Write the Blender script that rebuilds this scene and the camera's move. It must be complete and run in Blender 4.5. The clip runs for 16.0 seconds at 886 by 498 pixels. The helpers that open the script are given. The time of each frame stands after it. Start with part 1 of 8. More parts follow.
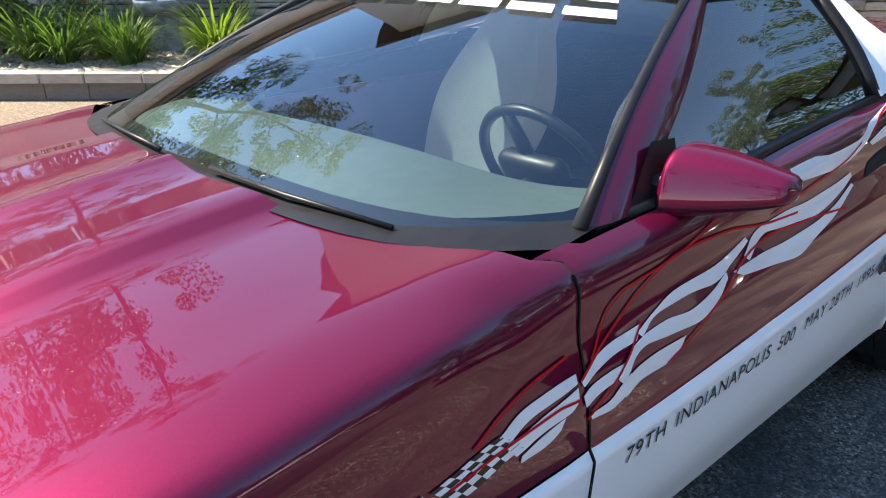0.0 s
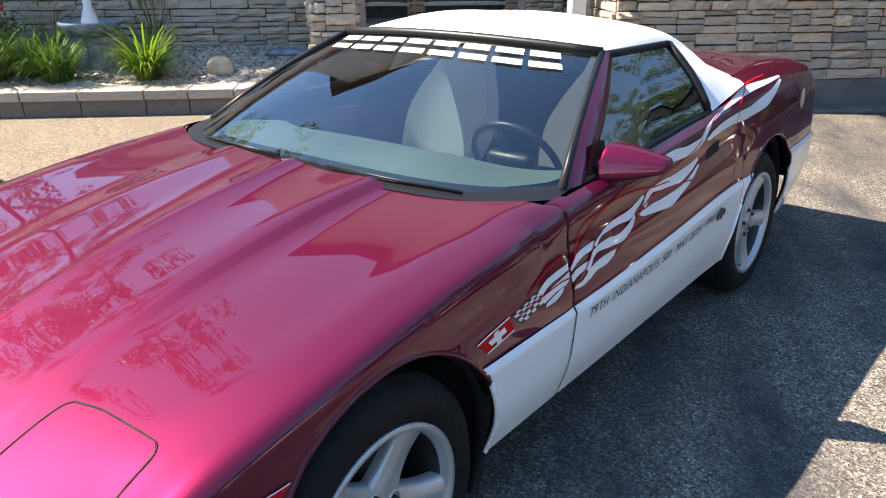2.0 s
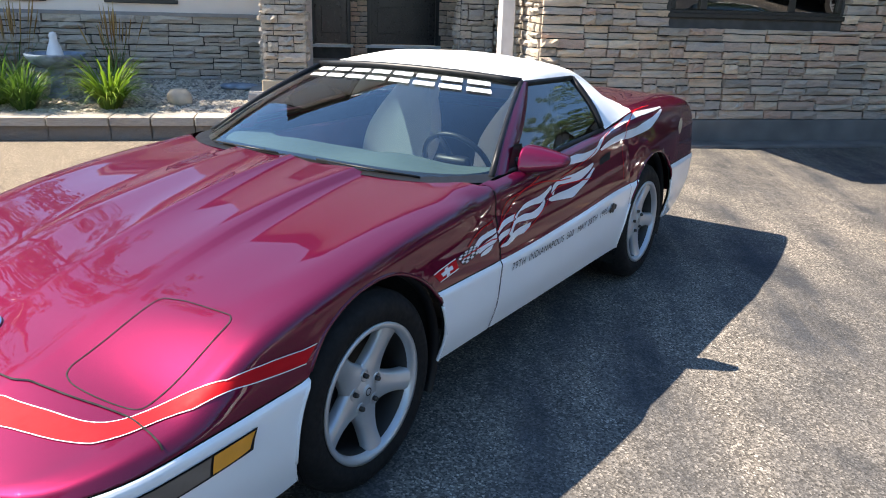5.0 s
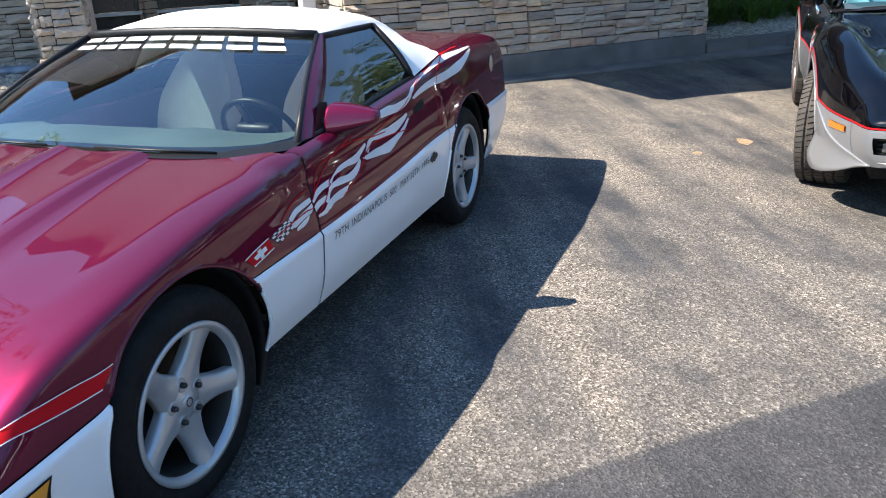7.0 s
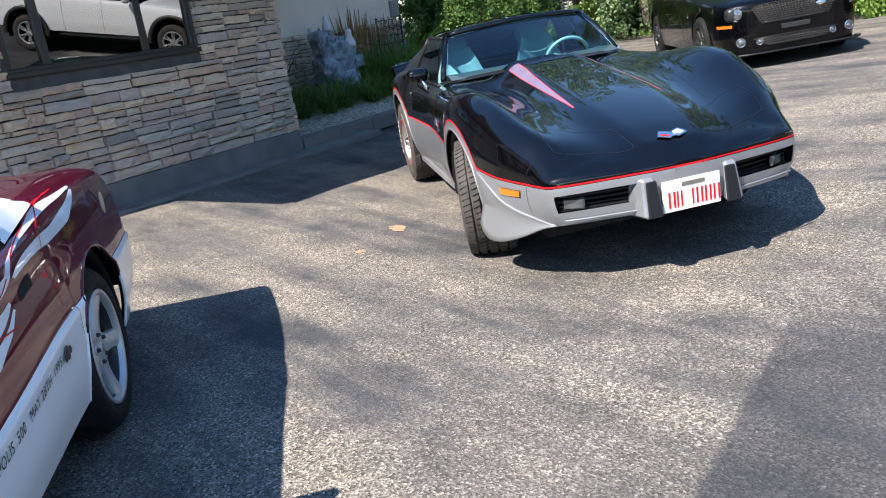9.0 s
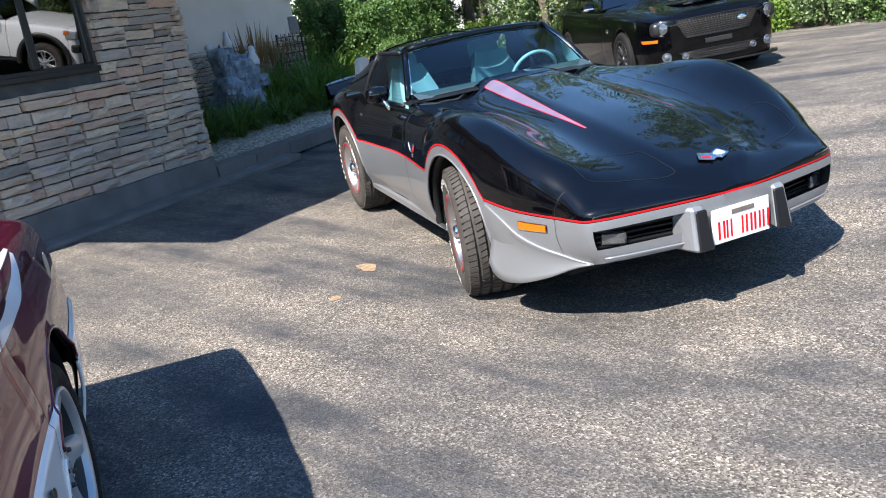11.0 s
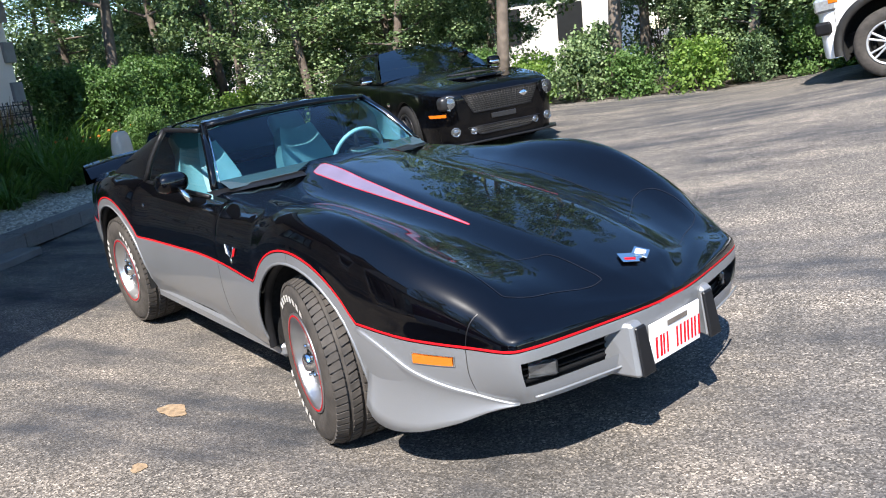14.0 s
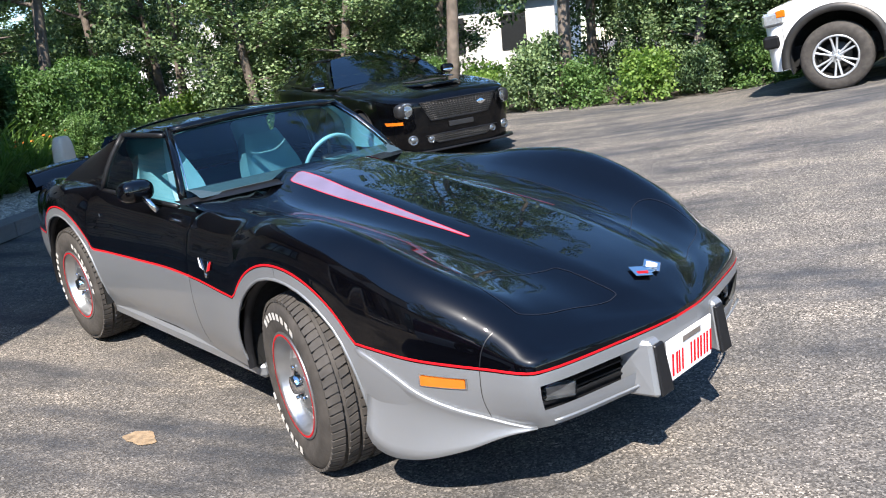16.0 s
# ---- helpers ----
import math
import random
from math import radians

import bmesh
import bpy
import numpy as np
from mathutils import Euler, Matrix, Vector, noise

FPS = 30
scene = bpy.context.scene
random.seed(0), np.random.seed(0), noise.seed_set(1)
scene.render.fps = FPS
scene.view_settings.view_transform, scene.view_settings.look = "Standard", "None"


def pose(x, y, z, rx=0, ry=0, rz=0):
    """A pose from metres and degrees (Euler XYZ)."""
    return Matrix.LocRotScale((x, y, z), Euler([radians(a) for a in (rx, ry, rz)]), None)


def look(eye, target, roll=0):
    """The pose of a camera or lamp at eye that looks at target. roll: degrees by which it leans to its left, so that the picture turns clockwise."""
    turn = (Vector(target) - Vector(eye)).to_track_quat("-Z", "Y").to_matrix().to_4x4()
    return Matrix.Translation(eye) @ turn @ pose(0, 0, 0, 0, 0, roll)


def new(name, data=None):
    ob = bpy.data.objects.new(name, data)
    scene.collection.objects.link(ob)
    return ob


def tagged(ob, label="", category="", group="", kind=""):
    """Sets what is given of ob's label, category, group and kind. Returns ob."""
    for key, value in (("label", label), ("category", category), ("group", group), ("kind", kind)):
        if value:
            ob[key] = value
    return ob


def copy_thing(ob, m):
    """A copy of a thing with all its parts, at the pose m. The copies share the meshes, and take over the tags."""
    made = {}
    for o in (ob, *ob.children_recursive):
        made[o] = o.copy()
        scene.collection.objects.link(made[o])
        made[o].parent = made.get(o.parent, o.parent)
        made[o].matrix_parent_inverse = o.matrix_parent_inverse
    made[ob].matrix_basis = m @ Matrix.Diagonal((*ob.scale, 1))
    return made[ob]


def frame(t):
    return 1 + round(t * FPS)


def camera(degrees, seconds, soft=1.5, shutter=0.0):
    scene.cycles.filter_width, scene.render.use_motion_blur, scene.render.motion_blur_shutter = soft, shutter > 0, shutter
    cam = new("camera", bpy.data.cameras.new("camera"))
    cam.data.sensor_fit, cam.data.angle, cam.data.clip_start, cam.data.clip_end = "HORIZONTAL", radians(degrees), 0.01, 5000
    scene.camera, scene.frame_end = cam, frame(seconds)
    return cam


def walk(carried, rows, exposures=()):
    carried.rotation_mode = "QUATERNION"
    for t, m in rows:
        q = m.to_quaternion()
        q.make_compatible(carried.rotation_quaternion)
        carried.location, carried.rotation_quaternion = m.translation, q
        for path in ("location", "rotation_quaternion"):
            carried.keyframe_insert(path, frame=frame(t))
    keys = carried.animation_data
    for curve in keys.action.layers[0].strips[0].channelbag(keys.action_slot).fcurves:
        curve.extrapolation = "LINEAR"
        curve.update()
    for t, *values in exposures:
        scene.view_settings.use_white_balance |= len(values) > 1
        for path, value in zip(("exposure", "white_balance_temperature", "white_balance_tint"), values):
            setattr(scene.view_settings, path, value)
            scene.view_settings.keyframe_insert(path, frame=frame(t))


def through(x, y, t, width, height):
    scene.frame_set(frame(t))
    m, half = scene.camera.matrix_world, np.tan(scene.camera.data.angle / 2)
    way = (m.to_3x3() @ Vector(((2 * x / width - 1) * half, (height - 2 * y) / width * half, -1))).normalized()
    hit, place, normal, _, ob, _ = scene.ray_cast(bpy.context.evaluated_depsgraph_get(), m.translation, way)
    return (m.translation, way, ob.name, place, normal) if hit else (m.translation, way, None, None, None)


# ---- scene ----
cam = camera(59.7, 16.0, soft=1.05)
PATH = [
    (0, (-0.027, -0.510, 1.251), (1.220, 0.868, 0.512), -1.0),
    (0.5, (-0.256, -0.539, 1.343), (1.175, 0.671, 0.645), -0.4),
    (1, (-0.449, -0.664, 1.386), (1.014, 0.513, 0.695), 0.2),
    (1.5, (-0.693, -0.806, 1.429), (0.744, 0.380, 0.701), -0.2),
    (2, (-0.967, -0.851, 1.477), (0.500, 0.298, 0.748), -0.2),
    (2.5, (-1.179, -0.916, 1.517), (0.295, 0.217, 0.779), 0.3),
    (3, (-1.357, -1.067, 1.536), (0.058, 0.15, 0.819), -0.7),
    (3.5, (-1.469, -1.145, 1.533), (-0.021, 0.066, 0.871), -0.1),
    (4, (-1.594, -1.184, 1.526), (-0.034, -0.088, 0.922), 1.6),
    (4.2, (-1.641, -1.192, 1.521), (-0.054, -0.129, 0.93), 1.9),
    (6.3, (-1.698, -1.377, 1.499), (-0.071, -0.459, 0.784), -0.1),
    (6.5, (-1.652, -1.327, 1.51), (0.008, -0.473, 0.794), -1.3),
    (7, (-1.476, -1.246, 1.485), (0.260, -0.596, 0.746), -2.6),
    (7.4, (-1.296, -1.164, 1.470), (0.543, -0.673, 0.859), -2.0),
    (7.5, (-1.252, -1.152, 1.465), (0.614, -0.721, 0.890), -1.6),
    (8, (-0.970, -1.063, 1.462), (0.968, -1.009, 0.978), -2.5),
    (8.5, (-0.794, -0.910, 1.414), (1.124, -1.127, 0.890), -6.2),
    (9, (-0.612, -0.767, 1.392), (1.271, -1.108, 0.810), -8.3),
    (9.2, (-0.520, -0.712, 1.390), (1.352, -1.082, 0.790), -8.6),
    (11.3, (0.207, -0.302, 1.45), (1.99, -1.002, 0.875), -7.2),
    (11.5, (0.247, -0.278, 1.465), (2.009, -1.029, 0.891), -6.2),
    (12, (0.519, -0.247, 1.47), (2.192, -1.18, 0.897), -3.3),
    (12.5, (0.67, -0.196, 1.494), (2.287, -1.232, 0.934), -3.4),
    (13, (0.803, -0.247, 1.489), (2.373, -1.369, 0.961), -5.0),
    (13.5, (1.002, -0.351, 1.478), (2.544, -1.521, 0.973), -6.3),
    (14, (1.183, -0.347, 1.473), (2.69, -1.566, 0.979), -6.5),
    (14.5, (1.39, -0.307, 1.491), (2.844, -1.601, 1.029), -7.2),
    (15, (1.445, -0.294, 1.472), (2.852, -1.629, 0.984), -6.8),
    (15.5, (1.462, -0.289, 1.482), (2.863, -1.63, 0.995), -6.3),
    (16, (1.47, -0.285, 1.473), (2.87, -1.627, 0.984), -5.5),
]
walk(cam, [(t, look(eye, target, roll)) for t, eye, target, roll in PATH], [(0, 1.72, 7800, 12), (2, 1.67, 7700, 12), (3.5, 1.58, 7450, 11), (6.8, 1.52, 7100, 10), (7.5, 1.68, 7000, 10), (8.2, 1.58, 6900, 10), (9, 1.54, 6800, 10), (11.5, 1.46, 6650, 10), (16, 1.37, 6600, 10)])
# ---- world, sun, exposure ----
SUN_TO = Vector((-0.50, 0.74, 1.0)).normalized()
world = bpy.data.worlds.new("sky")
scene.world = world
world.use_nodes = True
wn = world.node_tree
wn.nodes.clear()
sky = wn.nodes.new("ShaderNodeTexSky")
sky.sky_type = "NISHITA"
sky.sun_disc = False
sky.sun_elevation = math.asin(SUN_TO.z)
sky.sun_rotation = math.atan2(SUN_TO.x, SUN_TO.y)
sky.altitude = 200
sky.dust_density = 0.1
sky.ozone_density = 4.0
sky_bg = wn.nodes.new("ShaderNodeBackground")
sky_bg.inputs["Strength"].default_value = 0.14
sky_out = wn.nodes.new("ShaderNodeOutputWorld")
deep = wn.nodes.new("ShaderNodeHueSaturation")
deep.inputs["Saturation"].default_value = 1.12
wn.links.new(sky.outputs[0], deep.inputs["Color"])
wn.links.new(deep.outputs[0], sky_bg.inputs[0])
wn.links.new(sky_bg.outputs[0], sky_out.inputs[0])

sun_data = bpy.data.lights.new("sun", "SUN")
sun_data.energy = 4.9
sun_data.angle = radians(0.53)
sun_data.color = (1.0, 0.95, 0.89)
sun = new("sun", sun_data)
sun.matrix_world = look(SUN_TO * 60, (0, 0, 0))

# ---- small helpers ----


def pchip(table, q):
    """Smooth, overshoot-free interpolation of a {position: value} table."""
    if not isinstance(table, dict):
        return np.full(len(q), float(table))
    xs = np.array(sorted(table))
    ys = np.array([table[x] for x in xs], float)
    q = np.clip(np.asarray(q, float), xs[0], xs[-1])
    h, d = np.diff(xs), np.diff(ys) / np.diff(xs)
    m = np.zeros(len(xs))
    m[0], m[-1] = d[0], d[-1]
    for k in range(1, len(xs) - 1):
        if d[k - 1] * d[k] > 0:
            a, b = 2 * h[k] + h[k - 1], h[k] + 2 * h[k - 1]
            m[k] = (a + b) / (a / d[k - 1] + b / d[k])
    k = np.clip(np.searchsorted(xs, q) - 1, 0, len(h) - 1)
    t = (q - xs[k]) / h[k]
    return ((2 * t**3 - 3 * t**2 + 1) * ys[k] + (t**3 - 2 * t**2 + t) * h[k] * m[k]
            + (-2 * t**3 + 3 * t**2) * ys[k + 1] + (t**3 - t**2) * h[k] * m[k + 1])


def meshed(name, verts, faces, mats, parent=None, smooth=True, index=None, label=""):
    """One mesh object from plain vertices and faces."""
    me = bpy.data.meshes.new(name)
    me.from_pydata([tuple(map(float, v)) for v in verts], [], [tuple(map(int, f)) for f in faces])
    for m in (mats if isinstance(mats, (list, tuple)) else [mats]):
        me.materials.append(m)
    if index is not None:
        me.polygons.foreach_set("material_index", list(map(int, index)))
    if smooth:
        me.polygons.foreach_set("use_smooth", [True] * len(me.polygons))
    me.update()
    ob = new(name, me)
    if parent:
        ob.parent = parent
    if label:
        ob["label"] = label
    return ob


def part(name, bm, material, parent, label="", smooth=False):
    """Links a bmesh as one mesh object under a thing or a part."""
    me = bpy.data.meshes.new(name)
    bm.normal_update()
    bm.to_mesh(me)
    bm.free()
    me.materials.append(material)
    if smooth:
        me.polygons.foreach_set("use_smooth", [True] * len(me.polygons))
    ob = new(name, me)
    ob.parent = parent
    if label:
        ob["label"] = label
    return ob


def thing(name, m, label, category, group="", kind=""):
    ob = new(name)
    ob.empty_display_size = 0.1
    ob.matrix_world = m
    return tagged(ob, label, category, group, kind)


def box(bm, x0, x1, y0, y1, z0, z1, bevel=0.0, m=None, seg=1):
    r = bmesh.ops.create_cube(bm, size=1.0)
    vs = r["verts"]
    for v in vs:
        v.co = Vector((x0 + (v.co.x + 0.5) * (x1 - x0), y0 + (v.co.y + 0.5) * (y1 - y0), z0 + (v.co.z + 0.5) * (z1 - z0)))
    if bevel > 0:
        es = list({e for v in vs for e in v.link_edges})
        g = bmesh.ops.bevel(bm, geom=es, offset=bevel, segments=seg, affect="EDGES", profile=0.5)
        vs = list({v for f in g["faces"] for v in f.verts} | {v for v in vs if v.is_valid})
    if m is not None:
        bmesh.ops.transform(bm, matrix=m, verts=vs)
    return vs


def boxed(name, size, material, parent, bevel=0.0, label="", m=None, seg=1):
    bm = bmesh.new()
    box(bm, *size, bevel=bevel, m=m, seg=seg)
    return part(name, bm, material, parent, label)


def tube(points, radii, n=8, cap=True):
    """Vertices and faces of a round tube along points."""
    pts = [Vector(p) for p in points]
    if not isinstance(radii, (list, tuple)):
        radii = [radii] * len(pts)
    vs, fs = [], []
    up = Vector((0, 0, 1))
    for k, p in enumerate(pts):
        d = (pts[min(k + 1, len(pts) - 1)] - pts[max(k - 1, 0)]).normalized()
        side = d.cross(up)
        if side.length < 1e-3:
            side = d.cross(Vector((0, 1, 0)))
        side.normalize()
        over = side.cross(d)
        for a in range(n):
            t = 2 * math.pi * a / n
            vs.append(p + radii[k] * (math.cos(t) * side + math.sin(t) * over))
    for k in range(len(pts) - 1):
        for a in range(n):
            b = (a + 1) % n
            fs.append((k * n + a, k * n + b, (k + 1) * n + b, (k + 1) * n + a))
    if cap:
        fs.append(tuple(range(n - 1, -1, -1)))
        fs.append(tuple(len(vs) - n + a for a in range(n)))
    return vs, fs


def tubed(name, points, radii, material, parent, n=8, label=""):
    vs, fs = tube(points, radii, n)
    return meshed(name, vs, fs, material, parent, label=label)


def revolved(profile, n=48, a0=0.0, a1=2 * math.pi):
    """Turns (radius, y) pairs about the y axis."""
    full = abs(a1 - a0 - 2 * math.pi) < 1e-6
    m = n if full else n + 1
    vs = [(r * math.cos(a0 + (a1 - a0) * k / n), y, r * math.sin(a0 + (a1 - a0) * k / n)) for k in range(m) for r, y in profile]
    p = len(profile)
    fs = []
    for k in range(n):
        j = (k + 1) % m
        for i in range(p - 1):
            fs.append((k * p + i, k * p + i + 1, j * p + i + 1, j * p + i))
    return vs, fs


def joined(*pieces):
    vs, fs = [], []
    for v, f in pieces:
        o = len(vs)
        vs += list(v)
        fs += [tuple(i + o for i in q) for q in f]
    return vs, fs


def moved(piece, m):
    return [m @ Vector(v) for v in piece[0]], piece[1]


# ---- materials ----


def nodes_of(name):
    m = bpy.data.materials.new(name)
    m.use_nodes = True
    t = m.node_tree
    return m, t, t.nodes["Principled BSDF"]


def link(t, a, b):
    t.links.new(a, b)


def coords(t, kind="Object", scale=None):
    c = t.nodes.new("ShaderNodeTexCoord").outputs[kind]
    if scale is None:
        return c
    mp = t.nodes.new("ShaderNodeMapping")
    mp.inputs["Scale"].default_value = scale if isinstance(scale, tuple) else (scale,) * 3
    link(t, c, mp.inputs[0])
    return mp.outputs[0]


def noise_tex(t, vec, scale, detail=4.0, rough=0.55):
    n = t.nodes.new("ShaderNodeTexNoise")
    n.inputs["Scale"].default_value = scale
    n.inputs["Detail"].default_value = detail
    n.inputs["Roughness"].default_value = rough
    link(t, vec, n.inputs["Vector"])
    return n.outputs["Fac"]


def ramp(t, fac, stops):
    r = t.nodes.new("ShaderNodeValToRGB")
    e = r.color_ramp.elements
    while len(e) < len(stops):
        e.new(0.5)
    for k, (p, c) in enumerate(stops):
        e[k].position = p
        e[k].color = (*c, 1) if len(c) == 3 else c
    link(t, fac, r.inputs[0])
    return r.outputs[0]


def mixed(t, fac, a, b, blend="MIX"):
    m = t.nodes.new("ShaderNodeMix")
    m.data_type = "RGBA"
    m.blend_type = blend
    for sock, v in ((m.inputs[0], fac), (m.inputs[6], a), (m.inputs[7], b)):
        if hasattr(v, "node"):
            link(t, v, sock)
        elif isinstance(v, (int, float)):
            sock.default_value = v
        else:
            sock.default_value = (*v, 1)
    return m.outputs[2]


def bump(t, p, height, strength=0.3, dist=0.01):
    b = t.nodes.new("ShaderNodeBump")
    b.inputs["Strength"].default_value = strength
    b.inputs["Distance"].default_value = dist
    link(t, height, b.inputs["Height"])
    link(t, b.outputs[0], p.inputs["Normal"])


def plain(name, color, rough=0.5, metal=0.0, vary=0.12, scale=9.0, coat=0.0, bumpy=0.0, spec=0.5, bscale=120.0):
    """A surface with a slight uneven tone, sheen and grain."""
    m, t, p = nodes_of(name)
    v = coords(t)
    n = noise_tex(t, v, scale, 5)
    dark = tuple(c * (1 - vary) for c in color)
    lite = tuple(min(1, c * (1 + vary)) for c in color)
    link(t, ramp(t, n, [(0.3, dark), (0.7, lite)]), p.inputs["Base Color"])
    link(t, ramp(t, noise_tex(t, v, scale * 4, 3), [(0.3, (rough * 0.85,) * 3), (0.7, (min(1, rough * 1.15),) * 3)]), p.inputs["Roughness"])
    p.inputs["Metallic"].default_value = metal
    p.inputs["Specular IOR Level"].default_value = spec
    p.inputs["Coat Weight"].default_value = coat
    p.inputs["Coat Roughness"].default_value = 0.03
    if bumpy:
        bump(t, p, noise_tex(t, v, bscale, 3), bumpy, 0.004)
    return m


def paint(name, color, metal=0.0, rough=0.35, flake=0.0, coat=1.0, orange=0.02, dusty=0.05, ior=1.5):
    """Clear-coated car paint with fine flake and a faint ripple."""
    m, t, p = nodes_of(name)
    v = coords(t)
    cell = t.nodes.new("ShaderNodeTexVoronoi")
    cell.inputs["Scale"].default_value = 900
    link(t, v, cell.inputs["Vector"])
    dust = noise_tex(t, v, 6, 6)
    a = tuple(c * (1 - flake) for c in color)
    b = tuple(min(1, c * (1 + flake)) for c in color)
    base = ramp(t, cell.outputs["Distance"], [(0.0, b), (0.6, a)])
    link(t, mixed(t, ramp(t, dust, [(0.45, (0, 0, 0)), (0.85, (dusty,) * 3)]), base, (0.42, 0.38, 0.34)), p.inputs["Base Color"])
    p.inputs["Metallic"].default_value = metal
    p.inputs["Roughness"].default_value = rough
    p.inputs["Specular IOR Level"].default_value = 0.05
    p.inputs["Coat Weight"].default_value = coat
    p.inputs["Coat IOR"].default_value = ior
    link(t, ramp(t, dust, [(0.4, (0.006,) * 3), (0.8, (0.025,) * 3)]), p.inputs["Coat Roughness"])
    b2 = t.nodes.new("ShaderNodeBump")
    b2.inputs["Strength"].default_value = orange
    b2.inputs["Distance"].default_value = 0.002
    link(t, noise_tex(t, v, 35, 2), b2.inputs["Height"])
    link(t, b2.outputs[0], p.inputs["Coat Normal"])
    return m


def glass(name, tint, gloss=1.0, ior=1.75):
    """Tinted pane: lets light straight through, mirrors by angle."""
    m, t, p = nodes_of(name)
    t.nodes.remove(p)
    tr = t.nodes.new("ShaderNodeBsdfTransparent")
    tr.inputs[0].default_value = (*tint, 1)
    gl = t.nodes.new("ShaderNodeBsdfGlossy")
    gl.inputs["Roughness"].default_value = 0.012
    gl.inputs["Color"].default_value = (gloss, gloss, gloss, 1)
    fr = t.nodes.new("ShaderNodeFresnel")
    fr.inputs[0].default_value = ior
    mx = t.nodes.new("ShaderNodeMixShader")
    link(t, fr.outputs[0], mx.inputs[0])
    link(t, tr.outputs[0], mx.inputs[1])
    link(t, gl.outputs[0], mx.inputs[2])
    link(t, mx.outputs[0], t.nodes["Material Output"].inputs[0])
    return m


def asphalt_material():
    """Old tan aggregate, brushed over in places with grey sealer."""
    m, t, p = nodes_of("asphalt")
    v = coords(t, "Object")

    def turned(deg, along, across):
        mp = t.nodes.new("ShaderNodeMapping")
        mp.vector_type = "TEXTURE"
        mp.inputs["Rotation"].default_value = (0, 0, radians(deg))
        mp.inputs["Scale"].default_value = (along, across, 1)
        link(t, v, mp.inputs[0])
        return mp.outputs[0]
    big = noise_tex(t, v, 0.75, 8, 0.72)
    strokes = noise_tex(t, turned(52, 1.6, 0.42), 1.0, 6, 0.66)
    bands = noise_tex(t, turned(26, 4.2, 0.36), 1.0, 5, 0.60)
    wear = mixed(t, 0.42, mixed(t, 0.45, big, strokes), bands)
    worn = ramp(t, wear, [(0.41, (0, 0, 0)), (0.48, (0.5,) * 3), (0.56, (1, 1, 1))])
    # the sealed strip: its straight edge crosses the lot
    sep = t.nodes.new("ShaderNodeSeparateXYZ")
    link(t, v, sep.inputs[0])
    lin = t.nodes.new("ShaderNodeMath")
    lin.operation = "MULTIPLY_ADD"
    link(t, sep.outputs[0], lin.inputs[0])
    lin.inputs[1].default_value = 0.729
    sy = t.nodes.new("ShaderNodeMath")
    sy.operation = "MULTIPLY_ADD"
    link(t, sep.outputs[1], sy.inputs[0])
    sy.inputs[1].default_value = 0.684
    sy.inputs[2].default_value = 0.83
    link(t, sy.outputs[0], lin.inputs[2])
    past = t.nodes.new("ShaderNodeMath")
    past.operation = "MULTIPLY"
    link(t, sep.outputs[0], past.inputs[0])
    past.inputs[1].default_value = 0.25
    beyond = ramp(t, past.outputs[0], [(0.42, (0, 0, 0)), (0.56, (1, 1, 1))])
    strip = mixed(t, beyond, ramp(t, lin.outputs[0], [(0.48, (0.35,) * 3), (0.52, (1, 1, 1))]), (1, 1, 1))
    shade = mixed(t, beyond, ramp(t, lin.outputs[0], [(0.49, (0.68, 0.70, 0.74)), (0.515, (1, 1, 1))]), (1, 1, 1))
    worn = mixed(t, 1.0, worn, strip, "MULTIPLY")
    up = t.nodes.new("ShaderNodeMath")
    up.operation = "MULTIPLY"
    link(t, sep.outputs[1], up.inputs[0])
    up.inputs[1].default_value = 0.15
    garden = ramp(t, up.outputs[0], [(0.36, (0, 0, 0)), (0.60, (0.85,) * 3)])
    worn = mixed(t, garden, worn, (1, 1, 1))
    tone = noise_tex(t, v, 2.6, 4, 0.6)
    tan = ramp(t, tone, [(0.3, (0.152, 0.138, 0.122)), (0.7, (0.238, 0.207, 0.174))])
    grey = ramp(t, tone, [(0.3, (0.046, 0.048, 0.053)), (0.7, (0.082, 0.082, 0.086))])
    tan = mixed(t, garden, tan, (0.258, 0.209, 0.152))
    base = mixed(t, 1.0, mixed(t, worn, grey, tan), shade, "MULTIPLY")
    stones = t.nodes.new("ShaderNodeTexVoronoi")
    stones.inputs["Scale"].default_value = 130
    link(t, v, stones.inputs["Vector"])
    grit = noise_tex(t, v, 190, 2, 0.5)
    hard = ramp(t, stones.outputs["Color"], [(0.0, (0.16,) * 3), (0.42, (0.62,) * 3), (0.75, (1.25,) * 3), (1.0, (3.0, 2.93, 2.83))])
    soft = ramp(t, stones.outputs["Color"], [(0.0, (0.55,) * 3), (0.5, (0.85,) * 3), (0.9, (1.15,) * 3), (1.0, (2.4,) * 3)])
    base = mixed(t, 1.0, base, mixed(t, worn, soft, hard), "MULTIPLY")
    base = mixed(t, ramp(t, grit, [(0.45, (0, 0, 0)), (0.7, (0.35,) * 3)]), base, (0.035, 0.035, 0.037))
    link(t, base, p.inputs["Base Color"])
    p.inputs["Roughness"].default_value = 0.85
    p.inputs["Specular IOR Level"].default_value = 0.15
    bump(t, p, mixed(t, 0.4, stones.outputs["Distance"], grit), 0.55, 0.006)
    return m


